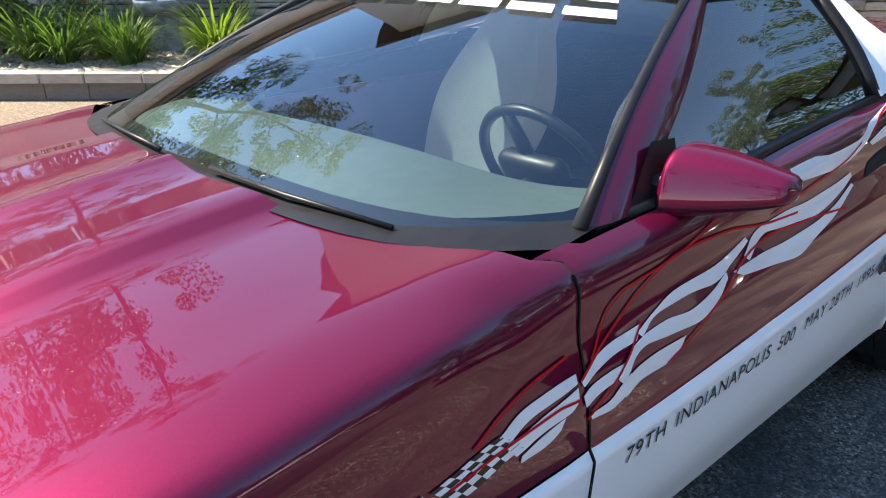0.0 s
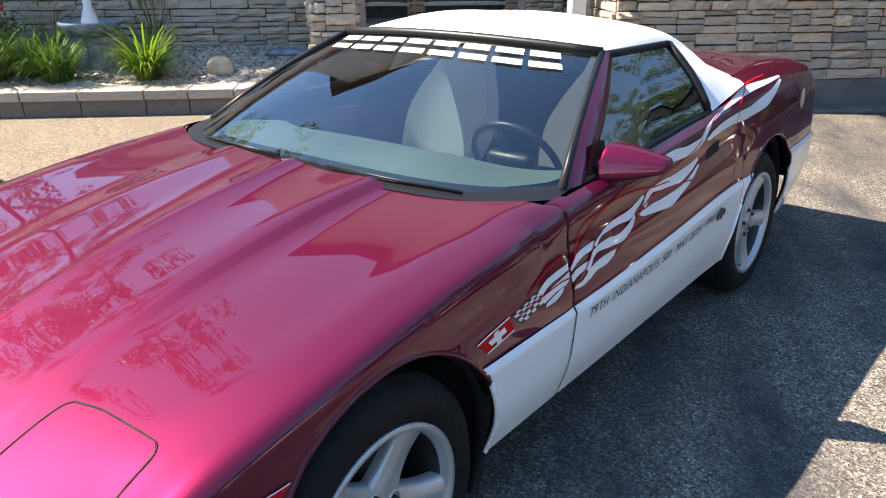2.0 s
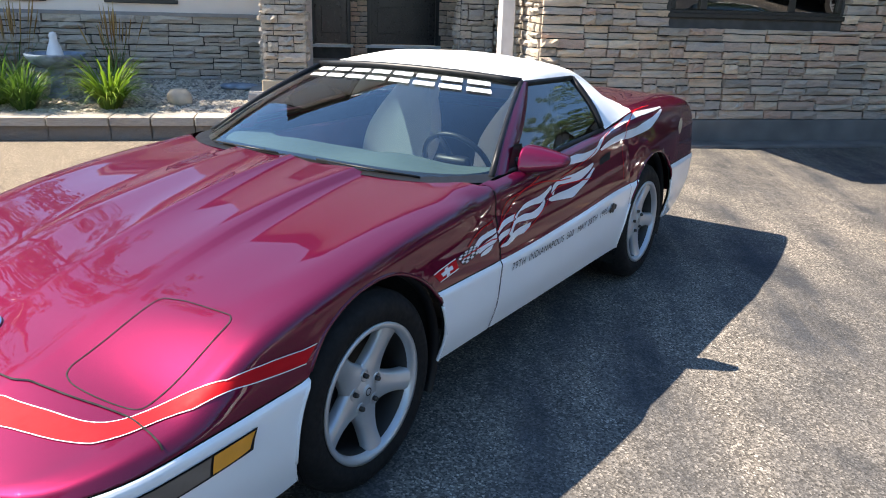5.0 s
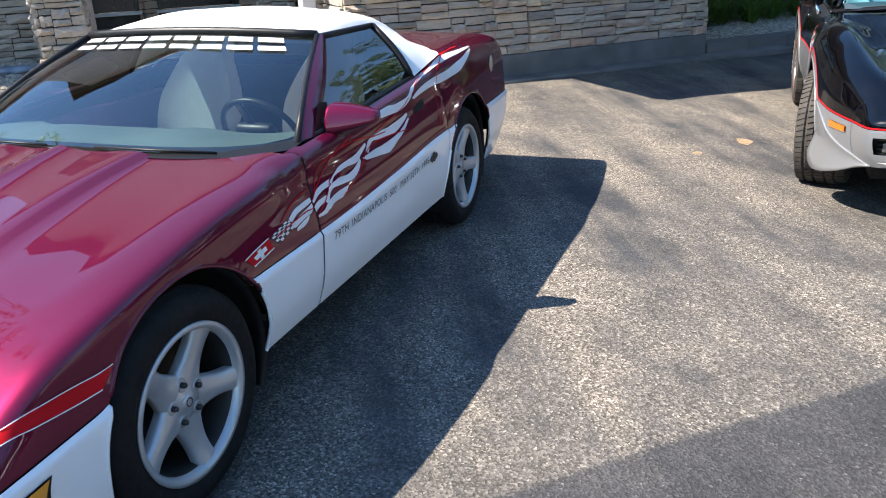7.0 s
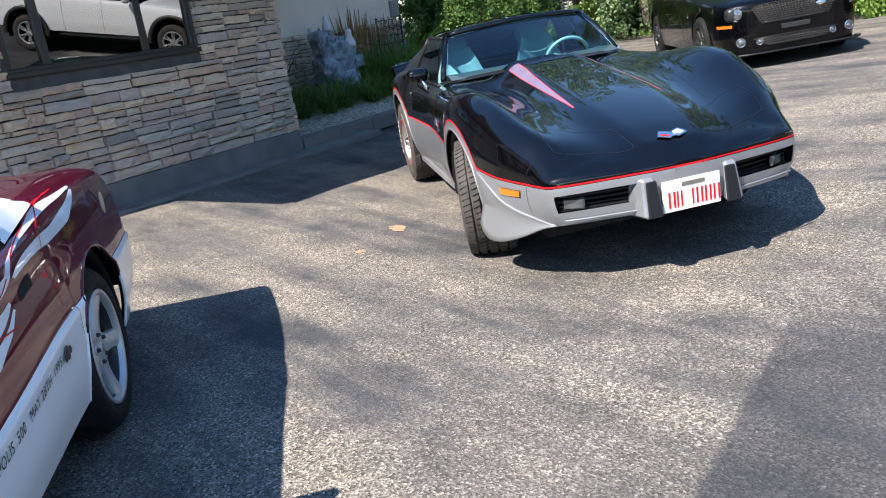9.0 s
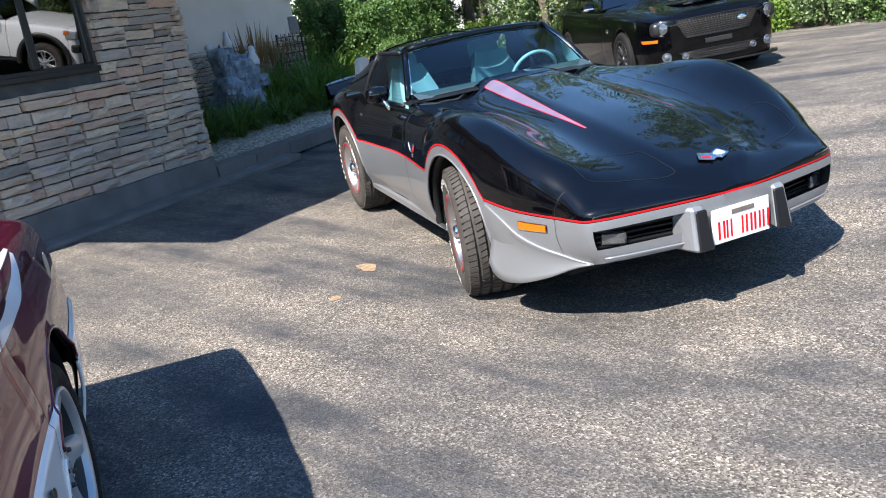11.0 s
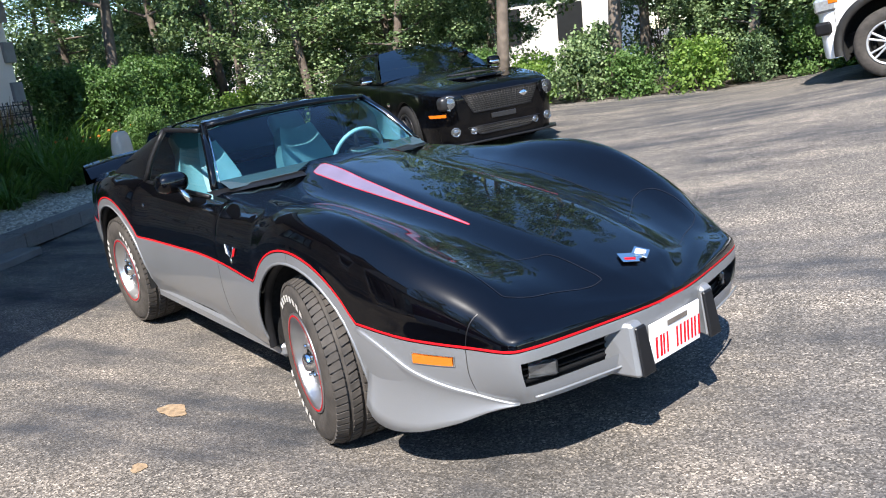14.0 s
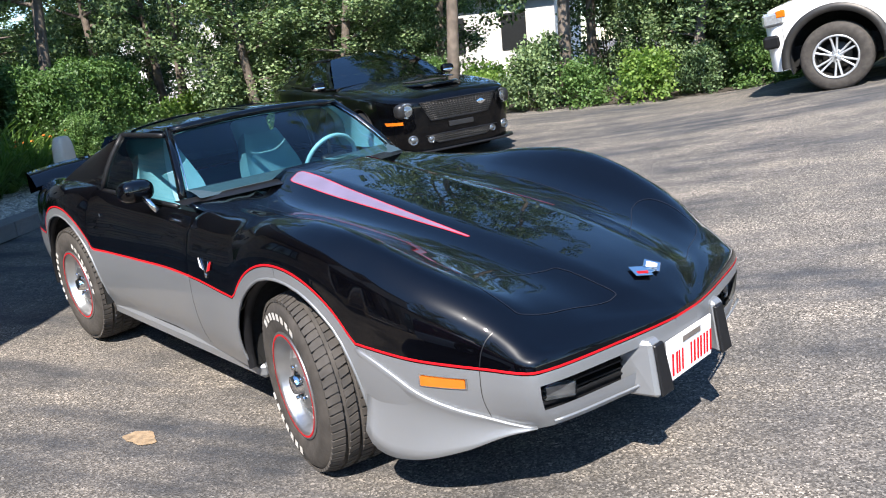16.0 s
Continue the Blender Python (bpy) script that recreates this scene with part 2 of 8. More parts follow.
def stone_material(name, stops, rough=0.85, scale=3.0):
    m, t, p = nodes_of(name)
    info = t.nodes.new("ShaderNodeObjectInfo")
    v = coords(t, "Object")
    off = t.nodes.new("ShaderNodeVectorMath")
    off.operation = "MULTIPLY_ADD"
    link(t, info.outputs["Location"], off.inputs[0])
    off.inputs[1].default_value = (1, 1, 1)
    link(t, v, off.inputs[2])
    tone = ramp(t, info.outputs["Random"], stops)
    n = noise_tex(t, off.outputs[0], scale, 6, 0.65)
    f = noise_tex(t, off.outputs[0], scale * 9, 4, 0.6)
    c = mixed(t, 1.0, tone, ramp(t, n, [(0.25, (0.70, 0.69, 0.69)), (0.5, (1.08, 1.06, 1.03)), (0.8, (1.38, 1.31, 1.2))]), "MULTIPLY")
    c = mixed(t, 0.28, c, ramp(t, f, [(0.3, (0.17, 0.16, 0.15)), (0.7, (0.56, 0.52, 0.47))]))
    link(t, c, p.inputs["Base Color"])
    p.inputs["Roughness"].default_value = rough
    bump(t, p, mixed(t, 0.5, n, f), 0.8, 0.03)
    return m


def leaf_material(name, dark, lite, through=0.35):
    m, t, p = nodes_of(name)
    g = t.nodes.new("ShaderNodeNewGeometry")
    info = t.nodes.new("ShaderNodeObjectInfo")
    c = ramp(t, g.outputs["Random Per Island"], [(0.0, dark), (1.0, lite)])
    c = mixed(t, 1.0, c, ramp(t, info.outputs["Random"], [(0, (0.8, 0.85, 0.8)), (1, (1.15, 1.1, 1.0))]), "MULTIPLY")
    link(t, c, p.inputs["Base Color"])
    p.inputs["Roughness"].default_value = 0.50
    p.inputs["Specular IOR Level"].default_value = 0.35
    tl = t.nodes.new("ShaderNodeBsdfTranslucent")
    link(t, mixed(t, 1.0, c, (1.05, 1.3, 0.62), "MULTIPLY"), tl.inputs[0])
    mx = t.nodes.new("ShaderNodeMixShader")
    mx.inputs[0].default_value = through
    link(t, p.outputs[0], mx.inputs[1])
    link(t, tl.outputs[0], mx.inputs[2])
    link(t, mx.outputs[0], t.nodes["Material Output"].inputs[0])
    return m


M = {}
M["asphalt"] = asphalt_material()
M["purple"] = paint("plum_metallic_paint", (0.142, 0.0022, 0.031), 0.58, 0.44, 0.2, 1.0, 0.006, 0.002, 1.53)
M["white_paint"] = paint("white_paint", (0.90, 0.90, 0.90), 0.0, 0.4, 0.0)
M["black_paint"] = paint("black_paint", (0.0008, 0.0008, 0.0014), 0.0, 0.3, 0.0, 1.0, 0.006, 0.0, 1.46)
M["black_paint2"] = paint("deep_black_paint", (0.0010, 0.0010, 0.0014), 0.0, 0.3, 0.0, 1.0, 0.010, 0.0, 1.33)
M["silver"] = paint("silver_paint", (0.27, 0.28, 0.295), 0.55, 0.42, 0.12, 0.6)
M["red_line"] = plain("red_vinyl", (0.55, 0.008, 0.014), 0.55, spec=0.12)
M["white_vinyl"] = plain("white_vinyl", (0.78, 0.78, 0.8), 0.35, coat=0.5, vary=0.05)
M["black_vinyl"] = plain("black_vinyl", (0.008, 0.008, 0.010), 0.4)
M["lavender_vinyl"] = plain("silver_vinyl", (0.14, 0.115, 0.175), 0.35, coat=0.4)
M["soft_top"] = plain("white_cloth", (0.87, 0.865, 0.845), 0.85, vary=0.06, scale=5, bumpy=0.35, bscale=300)
M["rubber"] = plain("tyre_rubber", (0.009, 0.0085, 0.0085), 0.75, vary=0.35, scale=14, bumpy=0.2, spec=0.25)
M["rubber_dusty"] = plain("dusty_tyre_rubber", (0.045, 0.039, 0.034), 0.85, vary=0.35, scale=18, bumpy=0.25)
M["trim"] = plain("black_trim", (0.008, 0.008, 0.009), 0.42, spec=0.3)
M["dash_blue"] = plain("deep_blue_dash", (0.025, 0.05, 0.065), 0.7, vary=0.1, bumpy=0.2)
M["lamp_glass"] = plain("headlamp_glass", (0.16, 0.17, 0.18), 0.10, 0.7, coat=1.0, vary=0.4, scale=40)
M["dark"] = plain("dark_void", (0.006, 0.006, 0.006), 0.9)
M["alloy"] = plain("satin_alloy", (0.50, 0.51, 0.52), 0.34, 0.5, vary=0.10, coat=0.2)
M["polished"] = plain("polished_alloy", (0.52, 0.53, 0.54), 0.36, 0.95, vary=0.10)
M["chrome"] = plain("chrome", (0.8, 0.8, 0.8), 0.08, 1.0, vary=0.04)
M["dark_alloy"] = plain("black_alloy", (0.03, 0.03, 0.032), 0.35, 0.5)
M["brake"] = plain("brake_steel", (0.07, 0.066, 0.062), 0.5, 0.8)
M["amber"] = plain("amber_lens", (0.85, 0.33, 0.015), 0.15, coat=1.0)
M["orange"] = plain("orange_lens", (0.55, 0.13, 0.008), 0.15, coat=1.0)
M["red_lens"] = plain("red_lens", (0.45, 0.015, 0.02), 0.15, coat=1.0)
M["smoke_lens"] = plain("smoked_lens", (0.13, 0.11, 0.095), 0.2, coat=1.0, vary=0.2)
M["clear_lens"] = plain("clear_lens", (0.55, 0.57, 0.58), 0.12, 0.6, coat=1.0, vary=0.25, scale=30)
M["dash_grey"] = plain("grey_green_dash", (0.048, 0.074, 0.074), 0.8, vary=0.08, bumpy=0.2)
M["seat_white"] = plain("white_leather", (0.80, 0.76, 0.76), 0.5, vary=0.06, bumpy=0.15, bscale=60)
M["seat_plum"] = plain("plum_leather", (0.16, 0.06, 0.11), 0.5, bumpy=0.15)
M["seat_blue"] = plain("silver_blue_leather", (0.24, 0.44, 0.52), 0.45, vary=0.08, bumpy=0.12, bscale=60)
M["carpet_teal"] = plain("teal_carpet", (0.16, 0.36, 0.40), 0.9, vary=0.15, bumpy=0.3)
M["carpet_dark"] = plain("dark_carpet", (0.02, 0.02, 0.022), 0.95, vary=0.3, bumpy=0.4)
M["glass_c4"] = glass("tinted_windscreen", (0.56, 0.74, 0.74), 1.0, 2.0)
M["glass_side"] = glass("tinted_side_glass", (0.10, 0.13, 0.13), 1.0, 2.1)
M["glass_c3"] = glass("teal_windscreen", (0.46, 0.72, 0.76), 1.0, 1.5)
M["glass_roof"] = glass("smoked_roof_glass", (0.40, 0.47, 0.50), 1.0, 1.5)
M["glass_c3_side"] = glass("teal_side_glass", (0.38, 0.60, 0.62), 1.0, 1.40)
M["glass_dark"] = glass("dark_glass", (0.06, 0.075, 0.075), 1.0, 2.1)
M["glass_house"] = glass("window_glass", (0.14, 0.16, 0.17), 1.0, 2.3)
M["stucco"] = plain("beige_stucco", (0.74, 0.605, 0.51), 0.9, vary=0.07, scale=1.6, bumpy=0.5, bscale=160)
M["stucco_dark"] = plain("taupe_stucco_trim", (0.24, 0.215, 0.20), 0.9, vary=0.1, bumpy=0.4)
M["mortar"] = plain("dark_mortar", (0.07, 0.065, 0.06), 0.95, vary=0.3, bumpy=0.6)
M["concrete"] = plain("grey_concrete", (0.33, 0.305, 0.28), 0.9, vary=0.2, scale=3, bumpy=0.5)
M["concrete_dark"] = plain("footing_concrete", (0.15, 0.142, 0.132), 0.92, vary=0.25, scale=3, bumpy=0.5)
M["sandstone"] = plain("sandstone", (0.52, 0.40, 0.27), 0.85, vary=0.15, scale=4, bumpy=0.4)
M["frame_black"] = plain("black_window_frame", (0.014, 0.015, 0.016), 0.35)
M["door_black"] = plain("black_door_paint", (0.012, 0.012, 0.014), 0.3)
M["post_white"] = plain("pale_post_paint", (0.60, 0.56, 0.54), 0.6, vary=0.05)
M["blind"] = plain("white_blind", (0.62, 0.63, 0.62), 0.6)
M["rust"] = plain("rusty_iron", (0.045, 0.03, 0.025), 0.8, vary=0.5, scale=20)
M["marble"] = plain("white_stone", (0.66, 0.66, 0.67), 0.6, vary=0.12, scale=6, bumpy=0.3)
M["blue_stone"] = plain("blue_grey_cast_stone", (0.20, 0.245, 0.30), 0.75, vary=0.6, scale=7, bumpy=0.5)
M["rock"] = plain("tan_boulder", (0.44, 0.37, 0.28), 0.85, vary=0.25, scale=6, bumpy=0.5)
M["slab_stone"] = plain("pale_beige_stone", (0.50, 0.43, 0.35), 0.85, vary=0.12, scale=5, bumpy=0.4)
M["bark"] = plain("bark", (0.12, 0.095, 0.075), 0.9, vary=0.45, scale=7, bumpy=0.8, bscale=30)
M["soil"] = plain("leaf_litter", (0.05, 0.04, 0.028), 0.95, vary=0.5, scale=5, bumpy=0.8)
M["far_wall"] = plain("far_house_siding", (0.56, 0.54, 0.51), 0.8, vary=0.05)
M["roofing"] = plain("brown_shingle", (0.09, 0.075, 0.065), 0.9, vary=0.3, scale=8, bumpy=0.6)
M["facing"] = stone_material("ledge_stone", [(0.0, (0.291, 0.24, 0.198)), (0.14, (0.605, 0.46, 0.343)), (0.3, (0.829, 0.58, 0.387)), (0.42, (0.493, 0.42, 0.37)), (0.54, (0.739, 0.42, 0.273)), (0.66, (0.605, 0.49, 0.396)), (0.8, (0.896, 0.68, 0.484)), (0.92, (0.627, 0.4, 0.29)), (1.0, (0.403, 0.33, 0.273))])
M["facing_warm"] = stone_material("warm_ledge_stone", [(0.0, (0.42, 0.36, 0.29)), (0.4, (0.52, 0.45, 0.37)), (0.7, (0.56, 0.46, 0.36)), (1.0, (0.38, 0.34, 0.31))])
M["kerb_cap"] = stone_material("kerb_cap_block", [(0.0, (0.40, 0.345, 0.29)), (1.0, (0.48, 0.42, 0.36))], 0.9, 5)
# lower blocks: shade on the course below the cap is put into this colour
M["kerb_block"] = stone_material("kerb_wall_block_shaded", [(0.0, (0.095, 0.082, 0.076)), (1.0, (0.14, 0.122, 0.112))], 0.9, 5)
M["pebble"] = stone_material("pebble", [(0.0, (0.34, 0.32, 0.30)), (0.5, (0.47, 0.43, 0.38)), (1.0, (0.58, 0.55, 0.50))], 0.8, 12)
M["leaf"] = leaf_material("tree_leaf", (0.030, 0.062, 0.024), (0.21, 0.29, 0.14), 0.22)
M["leaf_mid"] = leaf_material("bush_leaf", (0.045, 0.095, 0.025), (0.15, 0.25, 0.08), 0.3)
M["leaf_bright"] = leaf_material("sunlit_shrub_leaf", (0.07, 0.14, 0.03), (0.26, 0.37, 0.10), 0.45)
M["blade"] = leaf_material("daylily_blade", (0.075, 0.14, 0.02), (0.22, 0.30, 0.055), 0.4)
# darker copy of the daylily leaf: the beds' shade is put into its colour
M["blade_dark"] = leaf_material("shaded_daylily_blade", (0.06, 0.12, 0.03), (0.18, 0.27, 0.07), 0.4)
M["straw"] = leaf_material("dry_grass_plume", (0.30, 0.15, 0.06), (0.52, 0.31, 0.14), 0.3)
M["petal"] = plain("red_petal", (0.6, 0.04, 0.03), 0.6)
M["petal_orange"] = plain("orange_petal", (0.7, 0.16, 0.02), 0.6)
M["letter_white"] = plain("white_raised_rubber", (0.55, 0.53, 0.50), 0.7, vary=0.12, scale=30)
M["plate_white"] = plain("white_plate", (0.75, 0.75, 0.76), 0.4)
M["mesh_black"] = plain("black_mesh", (0.015, 0.015, 0.016), 0.4)
# ---- ground ----


def ground_z(x, y):
    """The lot: level by the house, a shallow dip, then a rise to the wood."""
    if y > -3.6:
        return float(pchip({-3.6: 0.010, -2.7: -0.028, -1.9: -0.050, -1.2: -0.008, -0.9: 0.0}, [y])[0])
    s = min(-(y + 3.6), 11.0)
    return 0.010 + min(s, 2.0) * 0.032 + s * (0.060 + 0.015 * (6.0 - min(max(x, -2.0), 7.5)))


def axis_steps(lo, hi, near_lo, near_hi, fine):
    a = [near_lo - d for d in (380, 220, 120, 70, 40, 22, 12, 6, 3)] if lo else []
    b = [near_hi + d for d in (3, 6, 12, 22, 40, 70, 120, 220, 380)] if hi else []
    n = int((near_hi - near_lo) / fine)
    return a + [near_lo + (near_hi - near_lo) * k / n for k in range(n + 1)] + b


gx = axis_steps(1, 1, -6, 16, 1.0)
gy = axis_steps(1, 1, -18, 10, 0.3)
gv = [(x, y, ground_z(x, y)) for x in gx for y in gy]
gf = [(i * len(gy) + j, (i + 1) * len(gy) + j, (i + 1) * len(gy) + j + 1, i * len(gy) + j + 1)
      for i in range(len(gx) - 1) for j in range(len(gy) - 1)]
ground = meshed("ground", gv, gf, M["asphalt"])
tagged(ground, "worn grey asphalt driveway with tan patches", "driveway", kind="structure")


def blot(name, x, y, rx, ry, turn, material, label, seed, lift=0.004):
    """A flat stain or patch with an uneven rim, lying on the asphalt."""
    n = 40
    vs = [(x, y, ground_z(x, y) + lift)]
    for k in range(n):
        a = 2 * math.pi * k / n
        r = 1 + 0.16 * math.sin(2 * a + seed) + 0.12 * math.sin(3 * a + 2.1 * seed) + 0.05 * math.sin(7 * a)
        px, py = rx * r * math.cos(a), ry * r * math.sin(a)
        wx = x + px * math.cos(turn) - py * math.sin(turn)
        wy = y + px * math.sin(turn) + py * math.cos(turn)
        vs.append((wx, wy, ground_z(wx, wy) + lift))
    ob = meshed(name, vs, [(0, 1 + k, 1 + (k + 1) % n) for k in range(n)], material)
    return tagged(ob, label, "stain", kind="structure")


M["ochre"] = plain("ochre_stain", (0.27, 0.19, 0.115), 0.9, vary=0.4, scale=40, bumpy=0.4)
blot("sand_stain", 4.66, -1.42, 0.085, 0.06, 0.4, M["ochre"], "small ochre sand stain on the asphalt", 3)
blot("sand_stain", 4.20, -1.10, 0.04, 0.03, 0.2, M["ochre"], "tiny ochre sand stain on the asphalt", 4)

# ---- house, in its own frame: x along the facade, y into the house ----
B = Matrix.Translation((9.0, -0.95, 0)) @ Matrix.Rotation(math.atan2(-0.729, 0.684), 4, "Z")


def structure(name, boxes_, material, label="", category="wall", m=B, bevel=0.0):
    bm = bmesh.new()
    for b in boxes_:
        box(bm, *b, bevel=bevel)
    me = bpy.data.meshes.new(name)
    bm.to_mesh(me)
    bm.free()
    me.materials.append(material)
    ob = new(name, me)
    ob.matrix_world = m
    return tagged(ob, label, category, kind="structure")


def opening_boxes(x0, x1, y0, y1, z0, z1, hx0, hx1, hz0, hz1):
    return [(x0, hx0, y0, y1, z0, z1), (hx1, x1, y0, y1, z0, z1), (hx0, hx1, y0, y1, z0, hz0), (hx0, hx1, y0, y1, hz1, z1)]


wall_stone = structure("wall_front", opening_boxes(-4.62, -0.03, 0.03, 0.30, 0.0, 3.0, -3.22, -1.20, 1.38, 2.45), M["mortar"], "mortar backing of a stone-faced house wall")
wall_left_return = structure("wall_return", [(-4.62, -4.40, 0.30, 2.6, 0.0, 3.0)], M["mortar"], "mortar backing of a narrow stone return wall")
wall_side = structure("wall_side", [(-0.30, -0.03, 0.30, 2.9, 0.0, 3.0)], M["mortar"], "mortar backing of the house side wall")
footing = structure("footing", [(-4.60, 0.005, -0.03, 0.03, 0.0, 0.27)], M["concrete_dark"], "grey concrete footing strip under stone facing", "footing", bevel=0.01)
footing_side = structure("footing_side", [(-0.03, 0.03, 0.03, 2.9, 0.0, 0.27)], M["concrete_dark"], "grey concrete footing strip", "footing", bevel=0.01)
structure("apron", [(-5.4, 1.2, -0.30, -0.03, -0.05, 0.035)], M["concrete_dark"], "low dark kerb strip along the house wall", "kerb", bevel=0.012)
wall_garden = structure("wall_garden", [(-16.0, -7.05, 2.23, 2.5, 0.0, 1.20)], M["mortar"], "mortar backing of a low stone-faced wall")
wall_stucco = structure("wall_stucco", [(-16.0, -10.95, 2.30, 2.5, 1.2, 3.2), (-10.95, -10.10, 2.30, 2.5, 2.3, 3.2), (-10.10, -9.37, 2.30, 2.5, 1.2, 3.2),
                                        (-9.37, -8.60, 2.30, 2.5, 2.3, 3.2), (-8.60, -7.05, 2.30, 2.5, 1.2, 3.2),
                                        (-10.95, -10.10, 2.30, 2.5, 1.2, 1.34), (-9.37, -8.60, 2.30, 2.5, 1.2, 1.34)], M["stucco"], "smooth beige stucco wall above a stone base")
structure("trim_sill", [(-16.0, -7.05, 2.17, 2.30, 1.17, 1.21)], M["stucco_dark"], "dark capping strip between stone and stucco", "trim")
wall_porch = structure("wall_porch", [(-7.05, -6.95, 3.52, 3.7, 0.0, 3.2), (-6.40, -6.16, 3.52, 3.7, 0.0, 3.2), (-5.12, -4.86, 3.52, 3.7, 0.0, 3.2), (-4.42, -4.2, 3.52, 3.7, 0.0, 3.2),
                                      (-6.95, -6.40, 3.52, 3.7, 0.0, 0.78), (-6.16, -5.12, 3.52, 3.7, 0.0, 0.78), (-4.86, -4.42, 3.52, 3.7, 0.0, 0.78),
                                      (-6.95, -4.42, 3.52, 3.7, 2.85, 3.2)], M["mortar"], "mortar backing of the stone porch wall")
structure("wall_porch_side", [(-7.05, -6.95, 2.5, 3.52, 0.0, 3.2)], M["stucco"], "beige stucco side of the porch")
structure("wall_porch_stucco", [(-4.42, -4.40, 2.6, 3.52, 0.0, 3.2), (-4.42, -4.2, 2.5, 2.6, 0, 3.2)], M["stucco"], "grey stucco side of the porch recess")
structure("porch", [(-7.70, -4.62, 0.95, 3.52, 0.0, 0.40), (-7.05, -4.42, 2.75, 3.52, 0.40, 0.60), (-7.05, -4.62, 0.5, 0.95, 0.0, 0.2)], M["concrete"], "grey concrete porch with a step", "porch", bevel=0.012)
structure("porch_post", [(-4.93, -4.78, 0.55, 0.72, 0.0, 3.0)], M["post_white"], "square pale painted porch post", "post", bevel=0.01)
structure("post_footing", [(-5.02, -4.72, 0.45, 0.82, 0.0, 0.55)], M["sandstone"], "sandstone block under the porch post", "post", bevel=0.012)
wall_stub = structure("wall_stub", [(-5.12, -4.70, 1.9, 2.1, 0.0, 3.0)], M["mortar"], "mortar core of a slim stone pier")
ceiling = structure("ceiling_porch", [(-14.0, -4.62, 1.72, 3.6, 3.2, 3.3)], M["stucco_dark"], "porch soffit", "ceiling")
structure("roof_eave", [(-4.85, 1.6, -1.48, 8.0, 3.0, 3.22)], M["stucco_dark"], "deep dark eave over the stone wall", "roof")
structure("wall_gable", [(-4.4, 1.2, 0.5, 0.7, 3.22, 3.6)], M["stucco"], "beige stucco strip above the eave")


def gable(name, x0, x1, y0, y1, z, h, material, label):
    ym = (y0 + y1) / 2
    vs = [(x0, y0, z), (x1, y0, z), (x1, y1, z), (x0, y1, z), (x0, ym, z + h), (x1, ym, z + h)]
    ob = meshed(name, vs, [(0, 1, 5, 4), (2, 3, 4, 5), (0, 4, 3), (1, 2, 5), (0, 3, 2, 1)], material, smooth=False)
    ob.matrix_world = B
    return tagged(ob, label, "roof", kind="structure")


gable("roof_main", -17.0, 2.0, 1.6, 10.0, 3.32, 1.9, M["roofing"], "brown shingle gable roof")
gable("roof_wing", -5.0, 2.0, -1.55, 8.6, 3.23, 2.1, M["roofing"], "brown shingle wing roof")
structure("wall_upper", [(-8.9, -4.3, 1.75, 7.0, 3.34, 5.35)], M["stucco"], "beige stucco upper storey over the porch")
gable("roof_upper", -9.3, -3.9, 1.35, 7.4, 5.36, 1.7, M["roofing"], "brown shingle roof of the upper storey")
# stucco wing beyond the corner, with block quoins
wall_wing = structure("wall_wing", [(-0.03, 2.45, 2.9, 3.1, 0.0, 3.3), (2.45, 2.75, 2.9, 3.1, 0.0, 1.95), (2.45, 2.75, 2.9, 3.1, 2.6, 3.3), (2.75, 6.05, 2.9, 3.1, 0.0, 3.3), (5.85, 6.05, 3.1, 9.0, 0, 3.3)], M["stucco"], "plain taupe-grey stucco wing wall")
wing_base = structure("wall_wing_base", [(-0.03, 6.08, 2.80, 2.9, 0.0, 1.35)], M["mortar"], "mortar backing of a stone plinth")
for k in range(5):
    structure("quoin", [(5.86, 6.11, 2.84, 2.9, 1.42 + 0.62 * k, 1.74 + 0.62 * k)], M["stucco_dark"], "dark taupe corner block on stucco", "quoin", bevel=0.01)
structure("roof_wing_eave", [(-0.03, 6.6, 2.2, 9.5, 3.3, 3.5)], M["stucco_dark"], "eave of the stucco wing", "roof")


